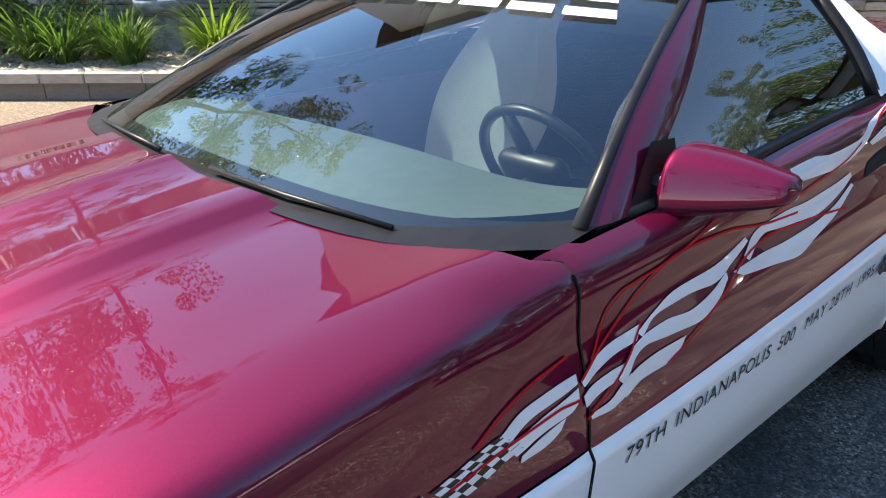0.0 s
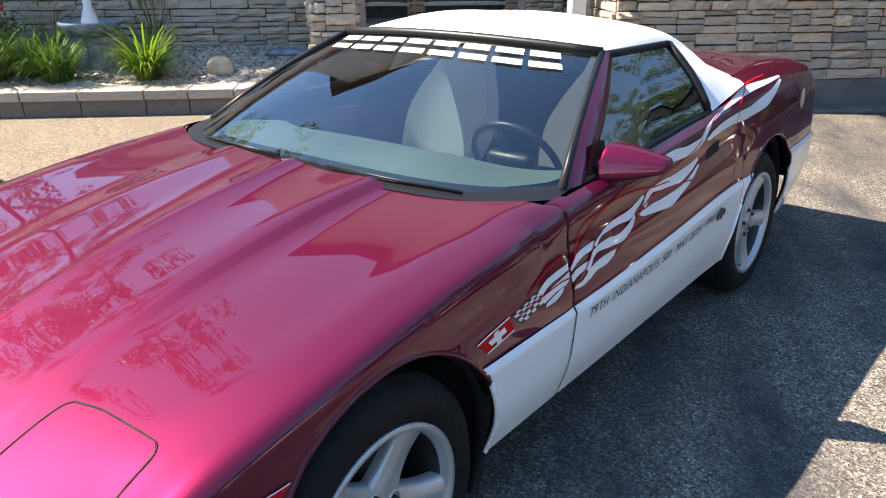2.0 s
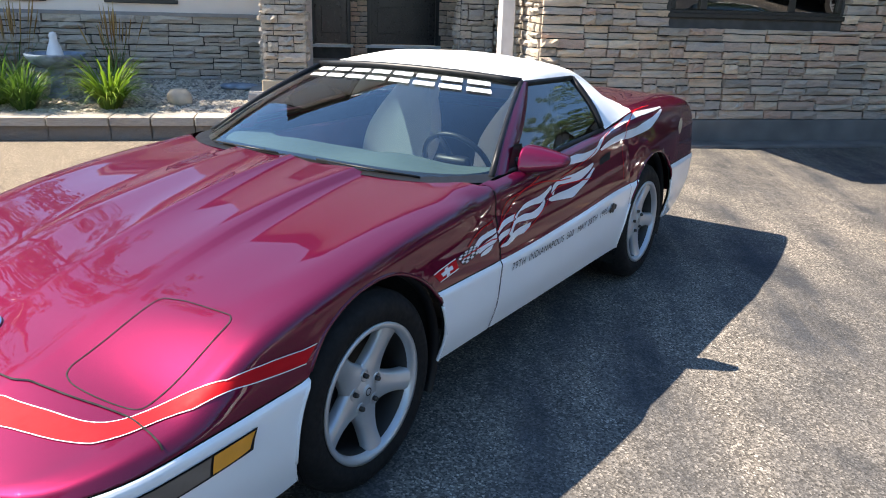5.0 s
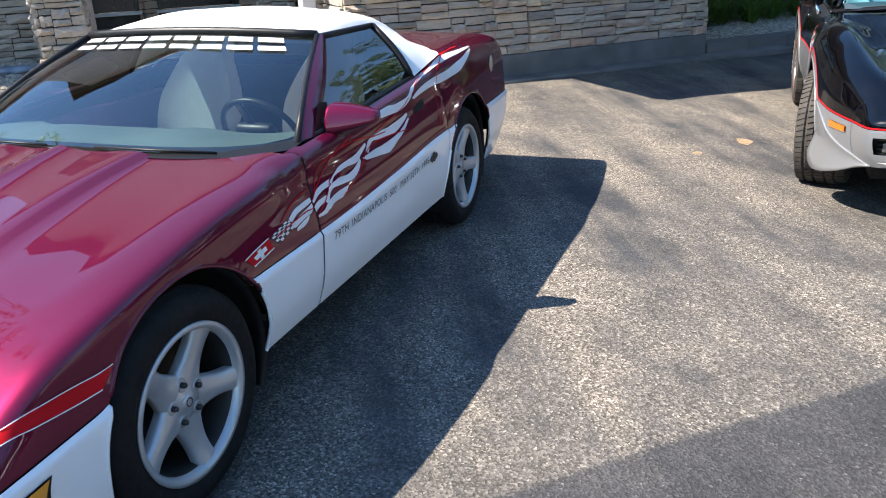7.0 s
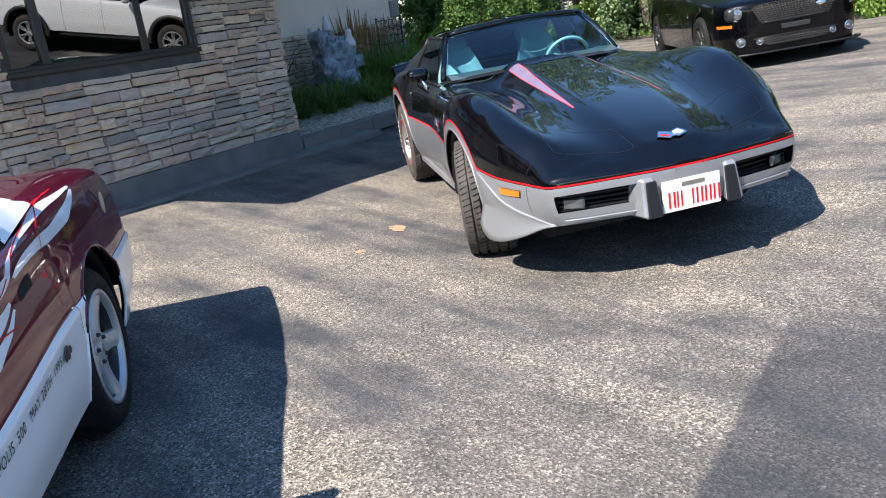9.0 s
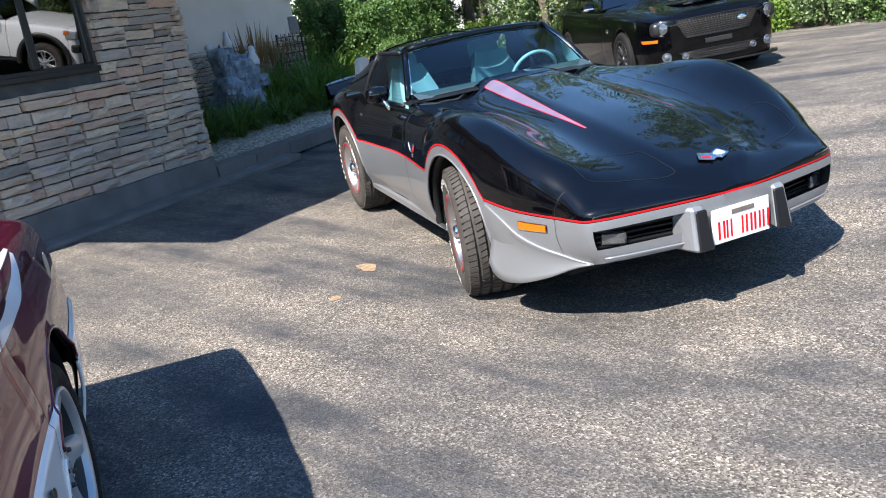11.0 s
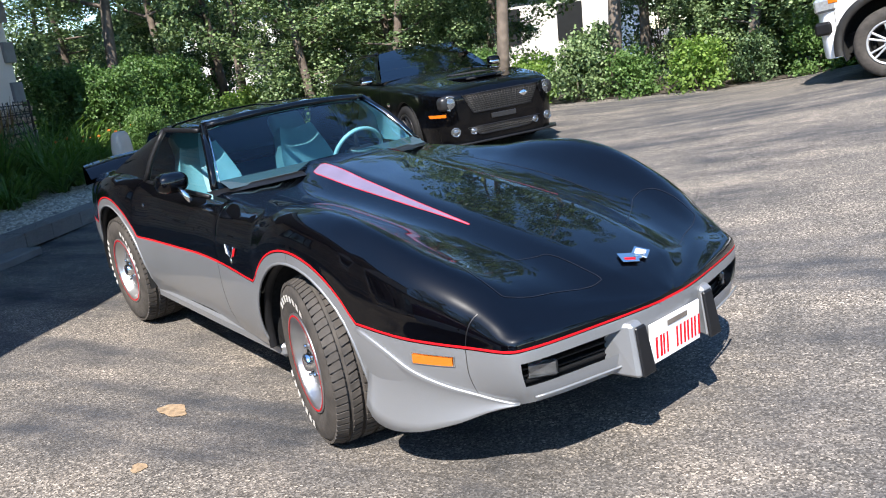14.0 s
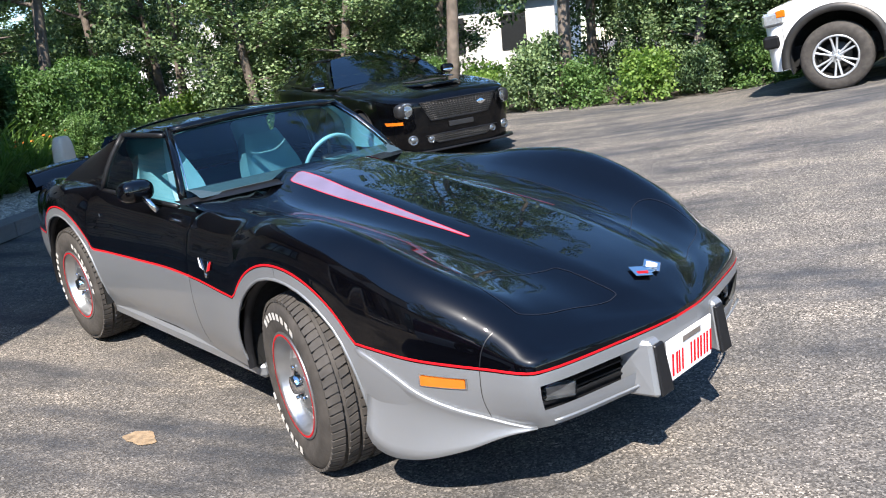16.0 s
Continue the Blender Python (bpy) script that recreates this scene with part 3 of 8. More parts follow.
def window_unit(name, x0, x1, z0, z1, y, mullions, label, blind=False, bars=False):
    w = thing(name, B, label, "window", kind="structure")
    f = 0.055
    for nm, s in (("window_frame", (x0, x1, y - 0.03, y + 0.06, z0, z0 + f)), ("window_frame", (x0, x1, y - 0.03, y + 0.06, z1 - f, z1)),
                  ("window_frame", (x0, x0 + f, y - 0.03, y + 0.06, z0 + f, z1 - f)), ("window_frame", (x1 - f, x1, y - 0.03, y + 0.06, z0 + f, z1 - f))):
        boxed(nm, s, M["frame_black"], w, 0.006)
    boxed("window_sill", (x0 - 0.04, x1 + 0.04, y - 0.07, y - 0.03, z0 - 0.03, z0 + 0.02), M["frame_black"], w, 0.006)
    edges = [x0 + f] + [c for mx in mullions for c in (mx - 0.04, mx + 0.04)] + [x1 - f]
    for mx in mullions:
        boxed("mullion", (mx - 0.04, mx + 0.04, y - 0.02, y + 0.05, z0 + f, z1 - f), M["frame_black"], w, 0.005)
    for k in range(0, len(edges), 2):
        p = boxed("pane", (edges[k], edges[k + 1], y + 0.012, y + 0.018, z0 + f, z1 - f), M["glass_house"], w)
        p.visible_shadow = False
        if name == "window_1":
            c = Vector(((edges[k] + edges[k + 1]) / 2, y + 0.015, (z0 + z1) / 2))
            p.matrix_local = Matrix.Translation(c) @ Matrix.Rotation(radians(-3.5), 4, "Z") @ Matrix.Rotation(radians(1.8), 4, "X") @ Matrix.Translation(-c)
        if blind:
            for j in range(int((z1 - z0 - 2 * f) / 0.06)):
                boxed("blind_slat", (edges[k], edges[k + 1], y + 0.05, y + 0.058, z0 + f + 0.06 * j + 0.004, z0 + f + 0.06 * j + 0.05), M["blind"], w)
    return w


window_unit("window_1", -3.22, -1.20, 1.38, 2.45, 0.06, (-2.84, -1.80), "black-framed three-pane house window mirroring the driveway")
window_unit("window_2", -9.37, -8.60, 1.34, 2.3, 2.33, (), "black-framed window with pale blinds", True)
window_unit("window_3", -10.95, -10.10, 1.34, 2.3, 2.33, (), "black-framed window with pale blinds", True)
window_unit("window_4", 2.45, 2.75, 1.95, 2.6, 2.93, (2.6,), "small black-framed barred window")
# sheets added behind the panes; the unlit room is put into their dark colour
structure("room_back", [(-4.38, -0.3, 1.6, 1.65, 0.3, 2.95), (-11.4, -8.2, 3.4, 3.45, 0.3, 3.1)], M["dash_grey"], "added inner wall behind a window, dimness put into its colour", "wall")
structure("room_floor", [(-4.38, -0.3, 0.3, 1.6, 0.9, 0.95)], M["dark"], "added inner floor behind a window, coloured near-black for unlit depth", "floor")


def door_unit(name, x0, x1, glazed, label):
    d = thing(name, B, label, "door", kind="structure")
    boxed("door_frame", (x0, x0 + 0.05, 3.50, 3.60, 0.78, 2.85), M["frame_black"], d, 0.005)
    boxed("door_frame", (x1 - 0.05, x1, 3.50, 3.60, 0.78, 2.85), M["frame_black"], d, 0.005)
    boxed("sill", (x0 - 0.03, x1 + 0.03, 3.44, 3.60, 0.755, 0.795), M["blind"], d, 0.005)
    boxed("leaf", (x0 + 0.05, x1 - 0.05, 3.54, 3.58, 0.80, 2.85), M["door_black"], d, 0.004)
    boxed("panel", (x0 + 0.14, x1 - 0.14, 3.525, 3.54, 0.95, 1.32), M["door_black"], d, 0.008)
    p = boxed("pane", (x0 + 0.14, x1 - 0.14, 3.532, 3.538, 1.45, 2.7), M["glass_house"], d)
    if glazed:
        tubed("handle", [(x1 - 0.12, 3.5, 1.55), (x1 - 0.12, 3.47, 1.58), (x1 - 0.12, 3.47, 1.85), (x1 - 0.12, 3.5, 1.88)], 0.01, M["chrome"], d)
    return d


door_unit("door_1", -6.16, -5.12, True, "black panelled front door with pale sill")
door_unit("door_2", -6.95, -6.40, False, "narrow black sidelight door")
door_unit("door_3", -4.86, -4.42, False, "narrow black sidelight door")

# ---- garden bed by the porch: retaining kerb, gravel, plants ----
structure("garden_soil", [(-16.0, -7.72, 0.42, 2.23, -0.02, 0.16)], M["soil"], "dark soil fill of a raised bed", "bed")


def gravel_sheet(name, x0, x1, y0, y1, z0, z1, n, label, seed, size=(0.018, 0.036)):
    """A sloping bed of loose pebbles: real small stones over a stony sheet."""
    rng = random.Random(seed)
    base = meshed(name, [(x0, y0, z0), (x1, y0, z0), (x1, y1, z1), (x0, y1, z1)], [(0, 1, 2, 3)], M["concrete_dark"], smooth=False)
    base.matrix_world = B
    tagged(base, label, "gravel", kind="structure")
    vs, fs = [], []
    for _ in range(n):
        u, v = rng.random(), rng.random()
        c = Vector((x0 + u * (x1 - x0), y0 + v * (y1 - y0), z0 + v * (z1 - z0) + 0.006))
        s = rng.uniform(*size)
        a, b, h = s * rng.uniform(0.8, 1.5), s * rng.uniform(0.6, 1.0), s * rng.uniform(0.4, 0.7)
        t = rng.uniform(0, 3.14)
        o = len(vs)
        for k in range(6):
            w = t + k * math.pi / 3
            vs.append(c + Vector((a * math.cos(w) * math.cos(t) - b * math.sin(w) * math.sin(t), a * math.cos(w) * math.sin(t) + b * math.sin(w) * math.cos(t), 0)))
        vs.append(c + Vector((rng.uniform(-0.3, 0.3) * a, rng.uniform(-0.3, 0.3) * b, h)))
        fs += [(o + k, o + (k + 1) % 6, o + 6) for k in range(6)]
    st = meshed("pebbles", vs, fs, M["pebble_stuff"], base)
    st["kind"] = "stuff"
    return base


def pebble_stuff():
    m, t, p = nodes_of("loose_pebbles")
    g = t.nodes.new("ShaderNodeNewGeometry")
    c = ramp(t, g.outputs["Random Per Island"], [(0.0, (0.22, 0.195, 0.165)), (0.5, (0.42, 0.355, 0.27)), (1.0, (0.60, 0.53, 0.43))])
    link(t, c, p.inputs["Base Color"])
    p.inputs["Roughness"].default_value = 0.8
    return m


M["pebble_stuff"] = pebble_stuff()
gravel_sheet("gravel", -11.6, -7.55, 0.62, 2.23, 0.215, 0.42, 7000, "pale river-pebble gravel in a raised bed", 5)
gravel_sheet("gravel_side", 0.05, 5.2, 0.28, 1.5, 0.13, 0.22, 6000, "grey pebble gravel along a low kerb", 6)
structure("garden_soil_side", [(0.04, 6.0, 0.25, 2.8, -0.02, 0.11)], M["soil"], "dark soil fill of the side bed", "bed")

# ---- individually laid stones ----


def stone_meshes(n, seed, mat):
    """Split-faced ledge stones in a unit box: uneven rim, rough broken face."""
    rng = random.Random(seed)
    out = []
    nx, nz = 5, 3
    for _ in range(n):
        tilt = rng.uniform(-0.18, 0.18)
        vs, front = [], []
        for i in range(nx):
            for j in range(nz):
                x, z = i / (nx - 1), j / (nz - 1)
                rim = i in (0, nx - 1) or j in (0, nz - 1)
                if rim:
                    x += (0.5 - x) * rng.uniform(0.0, 0.045)
                    z += (0.5 - z) * rng.uniform(0.0, 0.22)
                    d = rng.uniform(0.60, 0.92)
                else:
                    x += rng.uniform(-0.08, 0.08)
                    z += rng.uniform(-0.14, 0.14)
                    d = rng.uniform(0.85, 1.15)
                vs.append((x, -d - tilt * (z - 0.5), z))
        fs = [(i * nz + j, (i + 1) * nz + j, (i + 1) * nz + j + 1, i * nz + j + 1) for i in range(nx - 1) for j in range(nz - 1)]
        ring = [(i, 0) for i in range(nx)] + [(nx - 1, j) for j in range(1, nz)] + [(i, nz - 1) for i in range(nx - 2, -1, -1)] + [(0, j) for j in range(nz - 2, 0, -1)]
        o = len(vs)
        for i, j in ring:
            x, _, z = vs[i * nz + j]
            vs.append((x, 0.0, z))
        m = len(ring)
        for k in range(m):
            p, q = ring[k], ring[(k + 1) % m]
            fs.append((p[0] * nz + p[1], o + k, o + (k + 1) % m, q[0] * nz + q[1]))
        me = bpy.data.meshes.new("stone")
        me.from_pydata(vs, [], fs)
        me.materials.append(mat)
        me.update()
        out.append(me)
    return out


def lay_courses(parent, frame_m, length, z0, z1, meshes, seed, holes=(), depth=(0.025, 0.095), rows=(0.10, 0.265), lens=(0.18, 0.62)):
    """Ledge stones in broken bands on the plane x, z of frame_m, facing its -y."""
    rng = random.Random(seed)
    z = z0
    while z < z1 - 0.03:
        h = min(rng.uniform(*rows), z1 - z)
        x = -rng.uniform(0, 0.25)
        while x < length:
            ln = rng.uniform(*lens) * (0.75 if h > 0.15 else 1.0)
            a, b = max(x, 0), min(x + ln, length)
            if length - b < 0.10:
                b = length
            x = b if b == length else x + ln
            spans = [(a, b)]
            for hx0, hx1, hz0, hz1 in holes:
                if z < hz1 - 0.005 and z + h > hz0 + 0.005:
                    cut = []
                    for p, q in spans:
                        if q <= hx0 or p >= hx1:
                            cut.append((p, q))
                        else:
                            if p < hx0:
                                cut.append((p, hx0))
                            if q > hx1:
                                cut.append((hx1, q))
                    spans = cut
            if h > 0.19:
                f, g = rng.uniform(0.22, 0.42), rng.uniform(0.58, 0.80)
                cuts = [0, f, g, 1]
            elif h > 0.125 or (h > 0.10 and rng.random() < 0.3):
                cuts = [0, rng.uniform(0.34, 0.66), 1]
            else:
                cuts = [0, 1]
            for p, q in spans:
                if q - p < 0.04:
                    continue
                for c0, c1 in zip(cuts, cuts[1:]):
                    zz, hh = z + h * c0, h * (c1 - c0)
                    ends = [p, q] if q - p < 0.34 or hh > 0.10 or rng.random() < 0.6 else [p, p + (q - p) * rng.uniform(0.35, 0.65), q]
                    for e0, e1 in zip(ends, ends[1:]):
                        ob = new("stone", meshes[rng.randrange(len(meshes))])
                        ob.parent = parent
                        ob.matrix_local = (frame_m @ Matrix.Translation((e0 + 0.002, 0, zz + 0.002)) @ Matrix.Rotation(radians(rng.uniform(-0.7, 0.7)), 4, "Y")
                                           @ Matrix.Diagonal((e1 - e0 - 0.004, rng.uniform(*depth), hh - 0.004, 1)))
        z += h


def lay_all_stones():
    cool = stone_meshes(9, 21, M["facing"])
    warm = stone_meshes(6, 22, M["facing_warm"])
    lay_courses(wall_stone, Matrix.Translation((-4.64, 0.03, 0)), 4.64, 0.27, 2.72, cool, 31, holes=[(1.40, 3.46, 1.35, 2.47)])
    lay_courses(wall_left_return, Matrix.Translation((-4.62, 2.6, 0)) @ Matrix.Rotation(radians(-90), 4, "Z"), 2.57, 0.1, 2.6, warm, 32)
    lay_courses(wall_side, Matrix.Translation((-0.03, 0.0, 0)) @ Matrix.Rotation(radians(90), 4, "Z"), 1.6, 0.27, 2.2, cool, 33)
    # same stones as the front; the darker palette stands in for shade here
    lay_courses(wall_garden, Matrix.Translation((-12.2, 2.23, 0)), 5.15, 0.30, 1.18, warm, 34, rows=(0.06, 0.15), lens=(0.2, 0.55))
    lay_courses(wall_porch, Matrix.Translation((-6.40, 3.52, 0)), 0.24, 0.4, 2.6, cool, 35, lens=(0.12, 0.24))
    lay_courses(wall_porch, Matrix.Translation((-5.12, 3.52, 0)), 0.26, 0.4, 2.6, cool, 36, lens=(0.12, 0.26))
    lay_courses(wing_base, Matrix.Translation((0.0, 2.80, 0)), 6.06, 0.12, 1.35, cool, 37)
    lay_courses(wall_stub, Matrix.Translation((-5.12, 1.9, 0)), 0.42, 0.4, 2.6, warm, 38, lens=(0.12, 0.3))
    lay_courses(wall_stub, Matrix.Translation((-5.12, 2.1, 0)) @ Matrix.Rotation(radians(-90), 4, "Z"), 0.2, 0.4, 2.6, warm, 39, lens=(0.1, 0.2))
    core = structure("pillar", [(-7.49, -7.07, 1.24, 1.66, 0.53, 3.2)], M["mortar"], "stone-clad porch pillar on a sandstone base", "pillar")
    boxed("plinth", (-7.55, -7.01, 1.18, 1.72, 0.38, 0.53), M["sandstone"], core, 0.012)
    boxed("base_block", (-7.60, -6.96, 1.14, 1.76, 0.0, 0.38), M["concrete"], core, 0.012)
    for m, sd in ((Matrix.Translation((-7.52, 1.24, 0)), 41), (Matrix.Translation((-7.49, 1.69, 0)) @ Matrix.Rotation(radians(-90), 4, "Z"), 42),
                  (Matrix.Translation((-7.07, 1.21, 0)) @ Matrix.Rotation(radians(90), 4, "Z"), 43)):
        lay_courses(core, m, 0.48, 0.53, 2.6, warm, sd, lens=(0.14, 0.34), rows=(0.08, 0.2))


def lay_kerbs():
    rng = random.Random(9)
    bm = bmesh.new()
    box(bm, 0, 1, 0, 1, 0, 1, bevel=0.018)
    cap = bpy.data.meshes.new("kerb_block")
    bm.to_mesh(cap)
    cap.materials.append(M["kerb_cap"])
    low = bpy.data.meshes.new("kerb_block")
    bm.to_mesh(low)
    low.materials.append(M["kerb_block"])
    bm.free()

    def lay(parent, m, me, sx, sy, sz):
        ob = new("kerb_block", me)
        ob.parent = parent
        ob.matrix_local = m @ Matrix.Diagonal((sx, sy, sz, 1))

    kerb = thing("kerb_1", B, "low retaining kerb of paver blocks with pale cap", "kerb", kind="structure")
    x = -7.70
    while x > -15.5:
        ln = rng.uniform(0.40, 0.62)
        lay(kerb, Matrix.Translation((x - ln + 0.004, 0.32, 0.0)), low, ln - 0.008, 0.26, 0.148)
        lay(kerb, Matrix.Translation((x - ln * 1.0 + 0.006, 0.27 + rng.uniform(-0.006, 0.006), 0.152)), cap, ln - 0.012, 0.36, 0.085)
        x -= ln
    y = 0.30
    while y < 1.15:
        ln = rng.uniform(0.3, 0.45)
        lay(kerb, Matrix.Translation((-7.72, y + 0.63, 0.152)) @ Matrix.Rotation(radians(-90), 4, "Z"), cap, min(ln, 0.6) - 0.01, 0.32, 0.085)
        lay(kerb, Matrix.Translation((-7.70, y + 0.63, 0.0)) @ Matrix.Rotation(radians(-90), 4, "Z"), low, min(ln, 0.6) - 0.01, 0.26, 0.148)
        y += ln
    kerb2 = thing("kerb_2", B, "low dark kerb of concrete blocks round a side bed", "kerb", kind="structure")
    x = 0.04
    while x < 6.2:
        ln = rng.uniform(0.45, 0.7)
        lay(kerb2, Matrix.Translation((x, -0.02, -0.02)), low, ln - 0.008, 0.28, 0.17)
        x += ln


# ---- far house behind the wood ----
WOOD = Matrix.Translation((8.65, -11.72, 0.3)) @ Matrix.Rotation(math.atan2(0.439, 0.898), 4, "Z")
for x0, x1, z1 in ((3.2, 8.0, 2.7), (12.8, 19.5, 3.4)):
    house = structure("backdrop_house", [(x0, x1, -16.0, -11.0, -0.3, z1)], M["far_wall"], "pale sunlit far house glimpsed between the trees", "house", m=WOOD)
    boxed("roof", (x0 - 0.4, x1 + 0.4, -16.3, -10.6, z1, z1 + 0.3), M["roofing"], house, 0.02)
    for k in range(int((x1 - x0) / 2)):
        win = boxed("window", (x0 + 0.9 + 2 * k, x0 + 1.7 + 2 * k, -11.0, -10.96, 1.1, 2.2), M["frame_black"], house, 0.01)

# ---- car bodies: lofted skins split into panels ----


class Loft:
    """Half-section rows (half-width, height) along the car; row 0 is the centre line. Creased rows keep a sharp line."""

    def __init__(self, rows, creases=(), bow=None):
        self.rows, self.creases, self.bow = rows, set(creases), bow

    def knots(self, xs):
        w = np.stack([r[0](xs) if callable(r[0]) else pchip(r[0], xs) for r in self.rows], 1)
        z = np.stack([r[1](xs) if callable(r[1]) else pchip(r[1], xs) for r in self.rows], 1)
        return np.stack([w, z], -1)

    def across(self, p, v):
        """The sections p (stations, rows, 2) at row position v."""
        n = p.shape[1]
        k = min(int(v), n - 2)
        t = v - k
        d = p[:, k + 1] - p[:, k]
        ln = np.linalg.norm(d, axis=1, keepdims=True) + 1e-9

        def slope(r):
            if r == 0:
                return np.tile([1.0, 0.0], (len(p), 1))
            if r in self.creases or r == n - 1:
                return d / ln
            a, b = p[:, r] - p[:, r - 1], p[:, r + 1] - p[:, r]
            la, lb = np.linalg.norm(a, axis=1, keepdims=True) + 1e-9, np.linalg.norm(b, axis=1, keepdims=True) + 1e-9
            return (a / la * lb + b / lb * la) / (la + lb)
        m0, m1 = slope(k) * ln, slope(k + 1) * ln
        return ((2 * t**3 - 3 * t**2 + 1) * p[:, k] + (t**3 - 2 * t**2 + t) * m0 + (-2 * t**3 + 3 * t**2) * p[:, k + 1] + (t**3 - t**2) * m1)

    def grid(self, xs, vs):
        xs = np.asarray(xs, float)
        g = np.zeros((len(xs), len(vs), 3))
        for j, v in enumerate(vs):
            xx = xs + (self.bow(xs, v) if self.bow else 0)
            wz = self.across(self.knots(xx), v)
            g[:, j, 0], g[:, j, 1], g[:, j, 2] = xx, np.maximum(wz[:, 0], 0), wz[:, 1]
            if v == 0:
                g[:, j, 1] = 0
        return g

    def prepare(self, x0, x1, step=0.01, vstep=0.05):
        """A dense table of the skin, for quick look-up."""
        self.tx = np.arange(x0, x1 + step, step)
        self.tv = np.arange(0, len(self.rows) - 1 + 1e-6, vstep)
        self.tg = self.grid(self.tx, self.tv)
        n = np.cross(np.gradient(self.tg, axis=0), np.gradient(self.tg, axis=1))
        self.tn = n / (np.linalg.norm(n, axis=2, keepdims=True) + 1e-12)
        return self

    def at(self, x, v, lift=0.0, side=-1):
        """A point of the skin, lifted off it; side -1 is the car's left."""
        a = min(max((x - self.tx[0]) / (self.tx[1] - self.tx[0]), 0), len(self.tx) - 1.001)
        b = min(max(v / self.tv[1], 0), len(self.tv) - 1.001)
        i, j = int(a), int(b)
        a, b = a - i, b - j
        mix = lambda t: (t[i, j] * (1 - a) + t[i + 1, j] * a) * (1 - b) + (t[i, j + 1] * (1 - a) + t[i + 1, j + 1] * a) * b
        p = mix(self.tg) + mix(self.tn) * lift
        return Vector((p[0], side * p[1], p[2]))

    def at_height(self, x, z, lift=0.0, side=-1, v0=4.0):
        """The point of the flank at that height."""
        i = int(np.clip(round((x - self.tx[0]) / (self.tx[1] - self.tx[0])), 0, len(self.tx) - 1))
        j = int(v0 / self.tv[1])
        hs = self.tg[i, j:, 2]
        k = int(np.argmin(np.abs(hs - z)))
        v = self.tv[j + k]
        if 0 < k < len(hs) - 1 and hs[k - 1] > hs[k + 1]:
            v = float(np.interp(-z, -hs[k - 1:k + 2], self.tv[j + k - 1:j + k + 2]))
        return self.at(x, v, lift, side)


def spread(lo, hi, step, extra=()):
    n = max(2, int((hi - lo) / step))
    xs = sorted(set([round(lo + (hi - lo) * k / n, 4) for k in range(n + 1)]) | set(extra))
    out = []
    for x in xs:
        if out and x - out[-1] < step * 0.35:
            if x in extra and out[-1] not in extra:
                out[-1] = x
            elif x not in extra:
                continue
            else:
                out.append(x)
        else:
            out.append(x)
    return out


def panels(car, loft, xs, vs, key, arches, gap=0.0022, under=0.02, arch_v=5.0):
    """Splits the skin into panel objects. key(x, v, side) gives (part name, material) or None."""
    g = loft.grid(xs, vs)
    nx, nv = len(xs), len(vs)
    inside = np.zeros((nx, nv), bool)
    vv = np.asarray(vs)
    for cx, cz, r in arches:
        d = np.hypot(g[:, :, 0] - cx, g[:, :, 2] - cz)
        ins = (d < r) & (vv[None, :] >= arch_v)
        out = ~ins
        near = np.zeros_like(ins)
        near[1:] |= out[:-1]
        near[:-1] |= out[1:]
        near[:, 1:] |= out[:, :-1]
        near[:, :-1] |= out[:, 1:]
        near[1:, 1:] |= out[:-1, :-1]
        near[1:, :-1] |= out[:-1, 1:]
        near[:-1, 1:] |= out[1:, :-1]
        near[:-1, :-1] |= out[1:, 1:]
        edge = ins & near
        f = np.where(d > 1e-6, r / np.maximum(d, 1e-6), 1)
        g[:, :, 0] = np.where(edge, cx + (g[:, :, 0] - cx) * f, g[:, :, 0])
        g[:, :, 2] = np.where(edge, cz + (g[:, :, 2] - cz) * f, g[:, :, 2])
        inside |= ins
    du, dv = np.gradient(g, axis=0), np.gradient(g, axis=1)
    nrm = np.cross(du, dv)
    nrm /= np.linalg.norm(nrm, axis=2, keepdims=True) + 1e-12
    made = {}
    shell_v, shell_f = [], []
    for side in (-1, 1):
        keys = [[None] * (nv - 1) for _ in range(nx - 1)]
        for i in range(nx - 1):
            for j in range(nv - 1):
                if inside[i, j] and inside[i + 1, j] and inside[i, j + 1] and inside[i + 1, j + 1]:
                    keys[i][j] = "hole"
                    continue
                keys[i][j] = key((xs[i] + xs[i + 1]) / 2, (vs[j] + vs[j + 1]) / 2, side)
        for i in range(nx - 1):
            for j in range(nv - 1):
                k = keys[i][j]
                if k is None or k == "hole":
                    continue
                name, mat = k[0], k[1]
                d = made.setdefault(name, {"v": [], "f": [], "m": [], "mats": [], "at": {}})
                if mat not in d["mats"]:
                    d["mats"].append(mat)
                ids = []
                for a, b in ((i, j), (i + 1, j), (i + 1, j + 1), (i, j + 1)):
                    s = 0 if vs[b] == 0 else side
                    if (s, a, b) not in d["at"]:
                        p = g[a, b].copy()
                        own, other = [], False
                        for ci in (a - 1, a):
                            for cj in (b - 1, b):
                                if 0 <= ci < nx - 1 and 0 <= cj < nv - 1:
                                    q = keys[ci][cj]
                                    if q is not None and q != "hole" and q[0] == name:
                                        own.append((g[ci, cj] + g[ci + 1, cj + 1]) / 2)
                                    elif q is not None and q != "hole":
                                        other = True
                        if other and own and gap:
                            t = np.mean(own, 0) - p
                            p = p + t / (np.linalg.norm(t) + 1e-9) * gap - nrm[a, b] * 0.0012
                        d["at"][(s, a, b)] = len(d["v"])
                        d["v"].append((p[0], side * p[1], p[2]))
                    ids.append(d["at"][(s, a, b)])
                d["f"].append(tuple(ids if side > 0 else ids[::-1]))
                d["m"].append(d["mats"].index(mat))
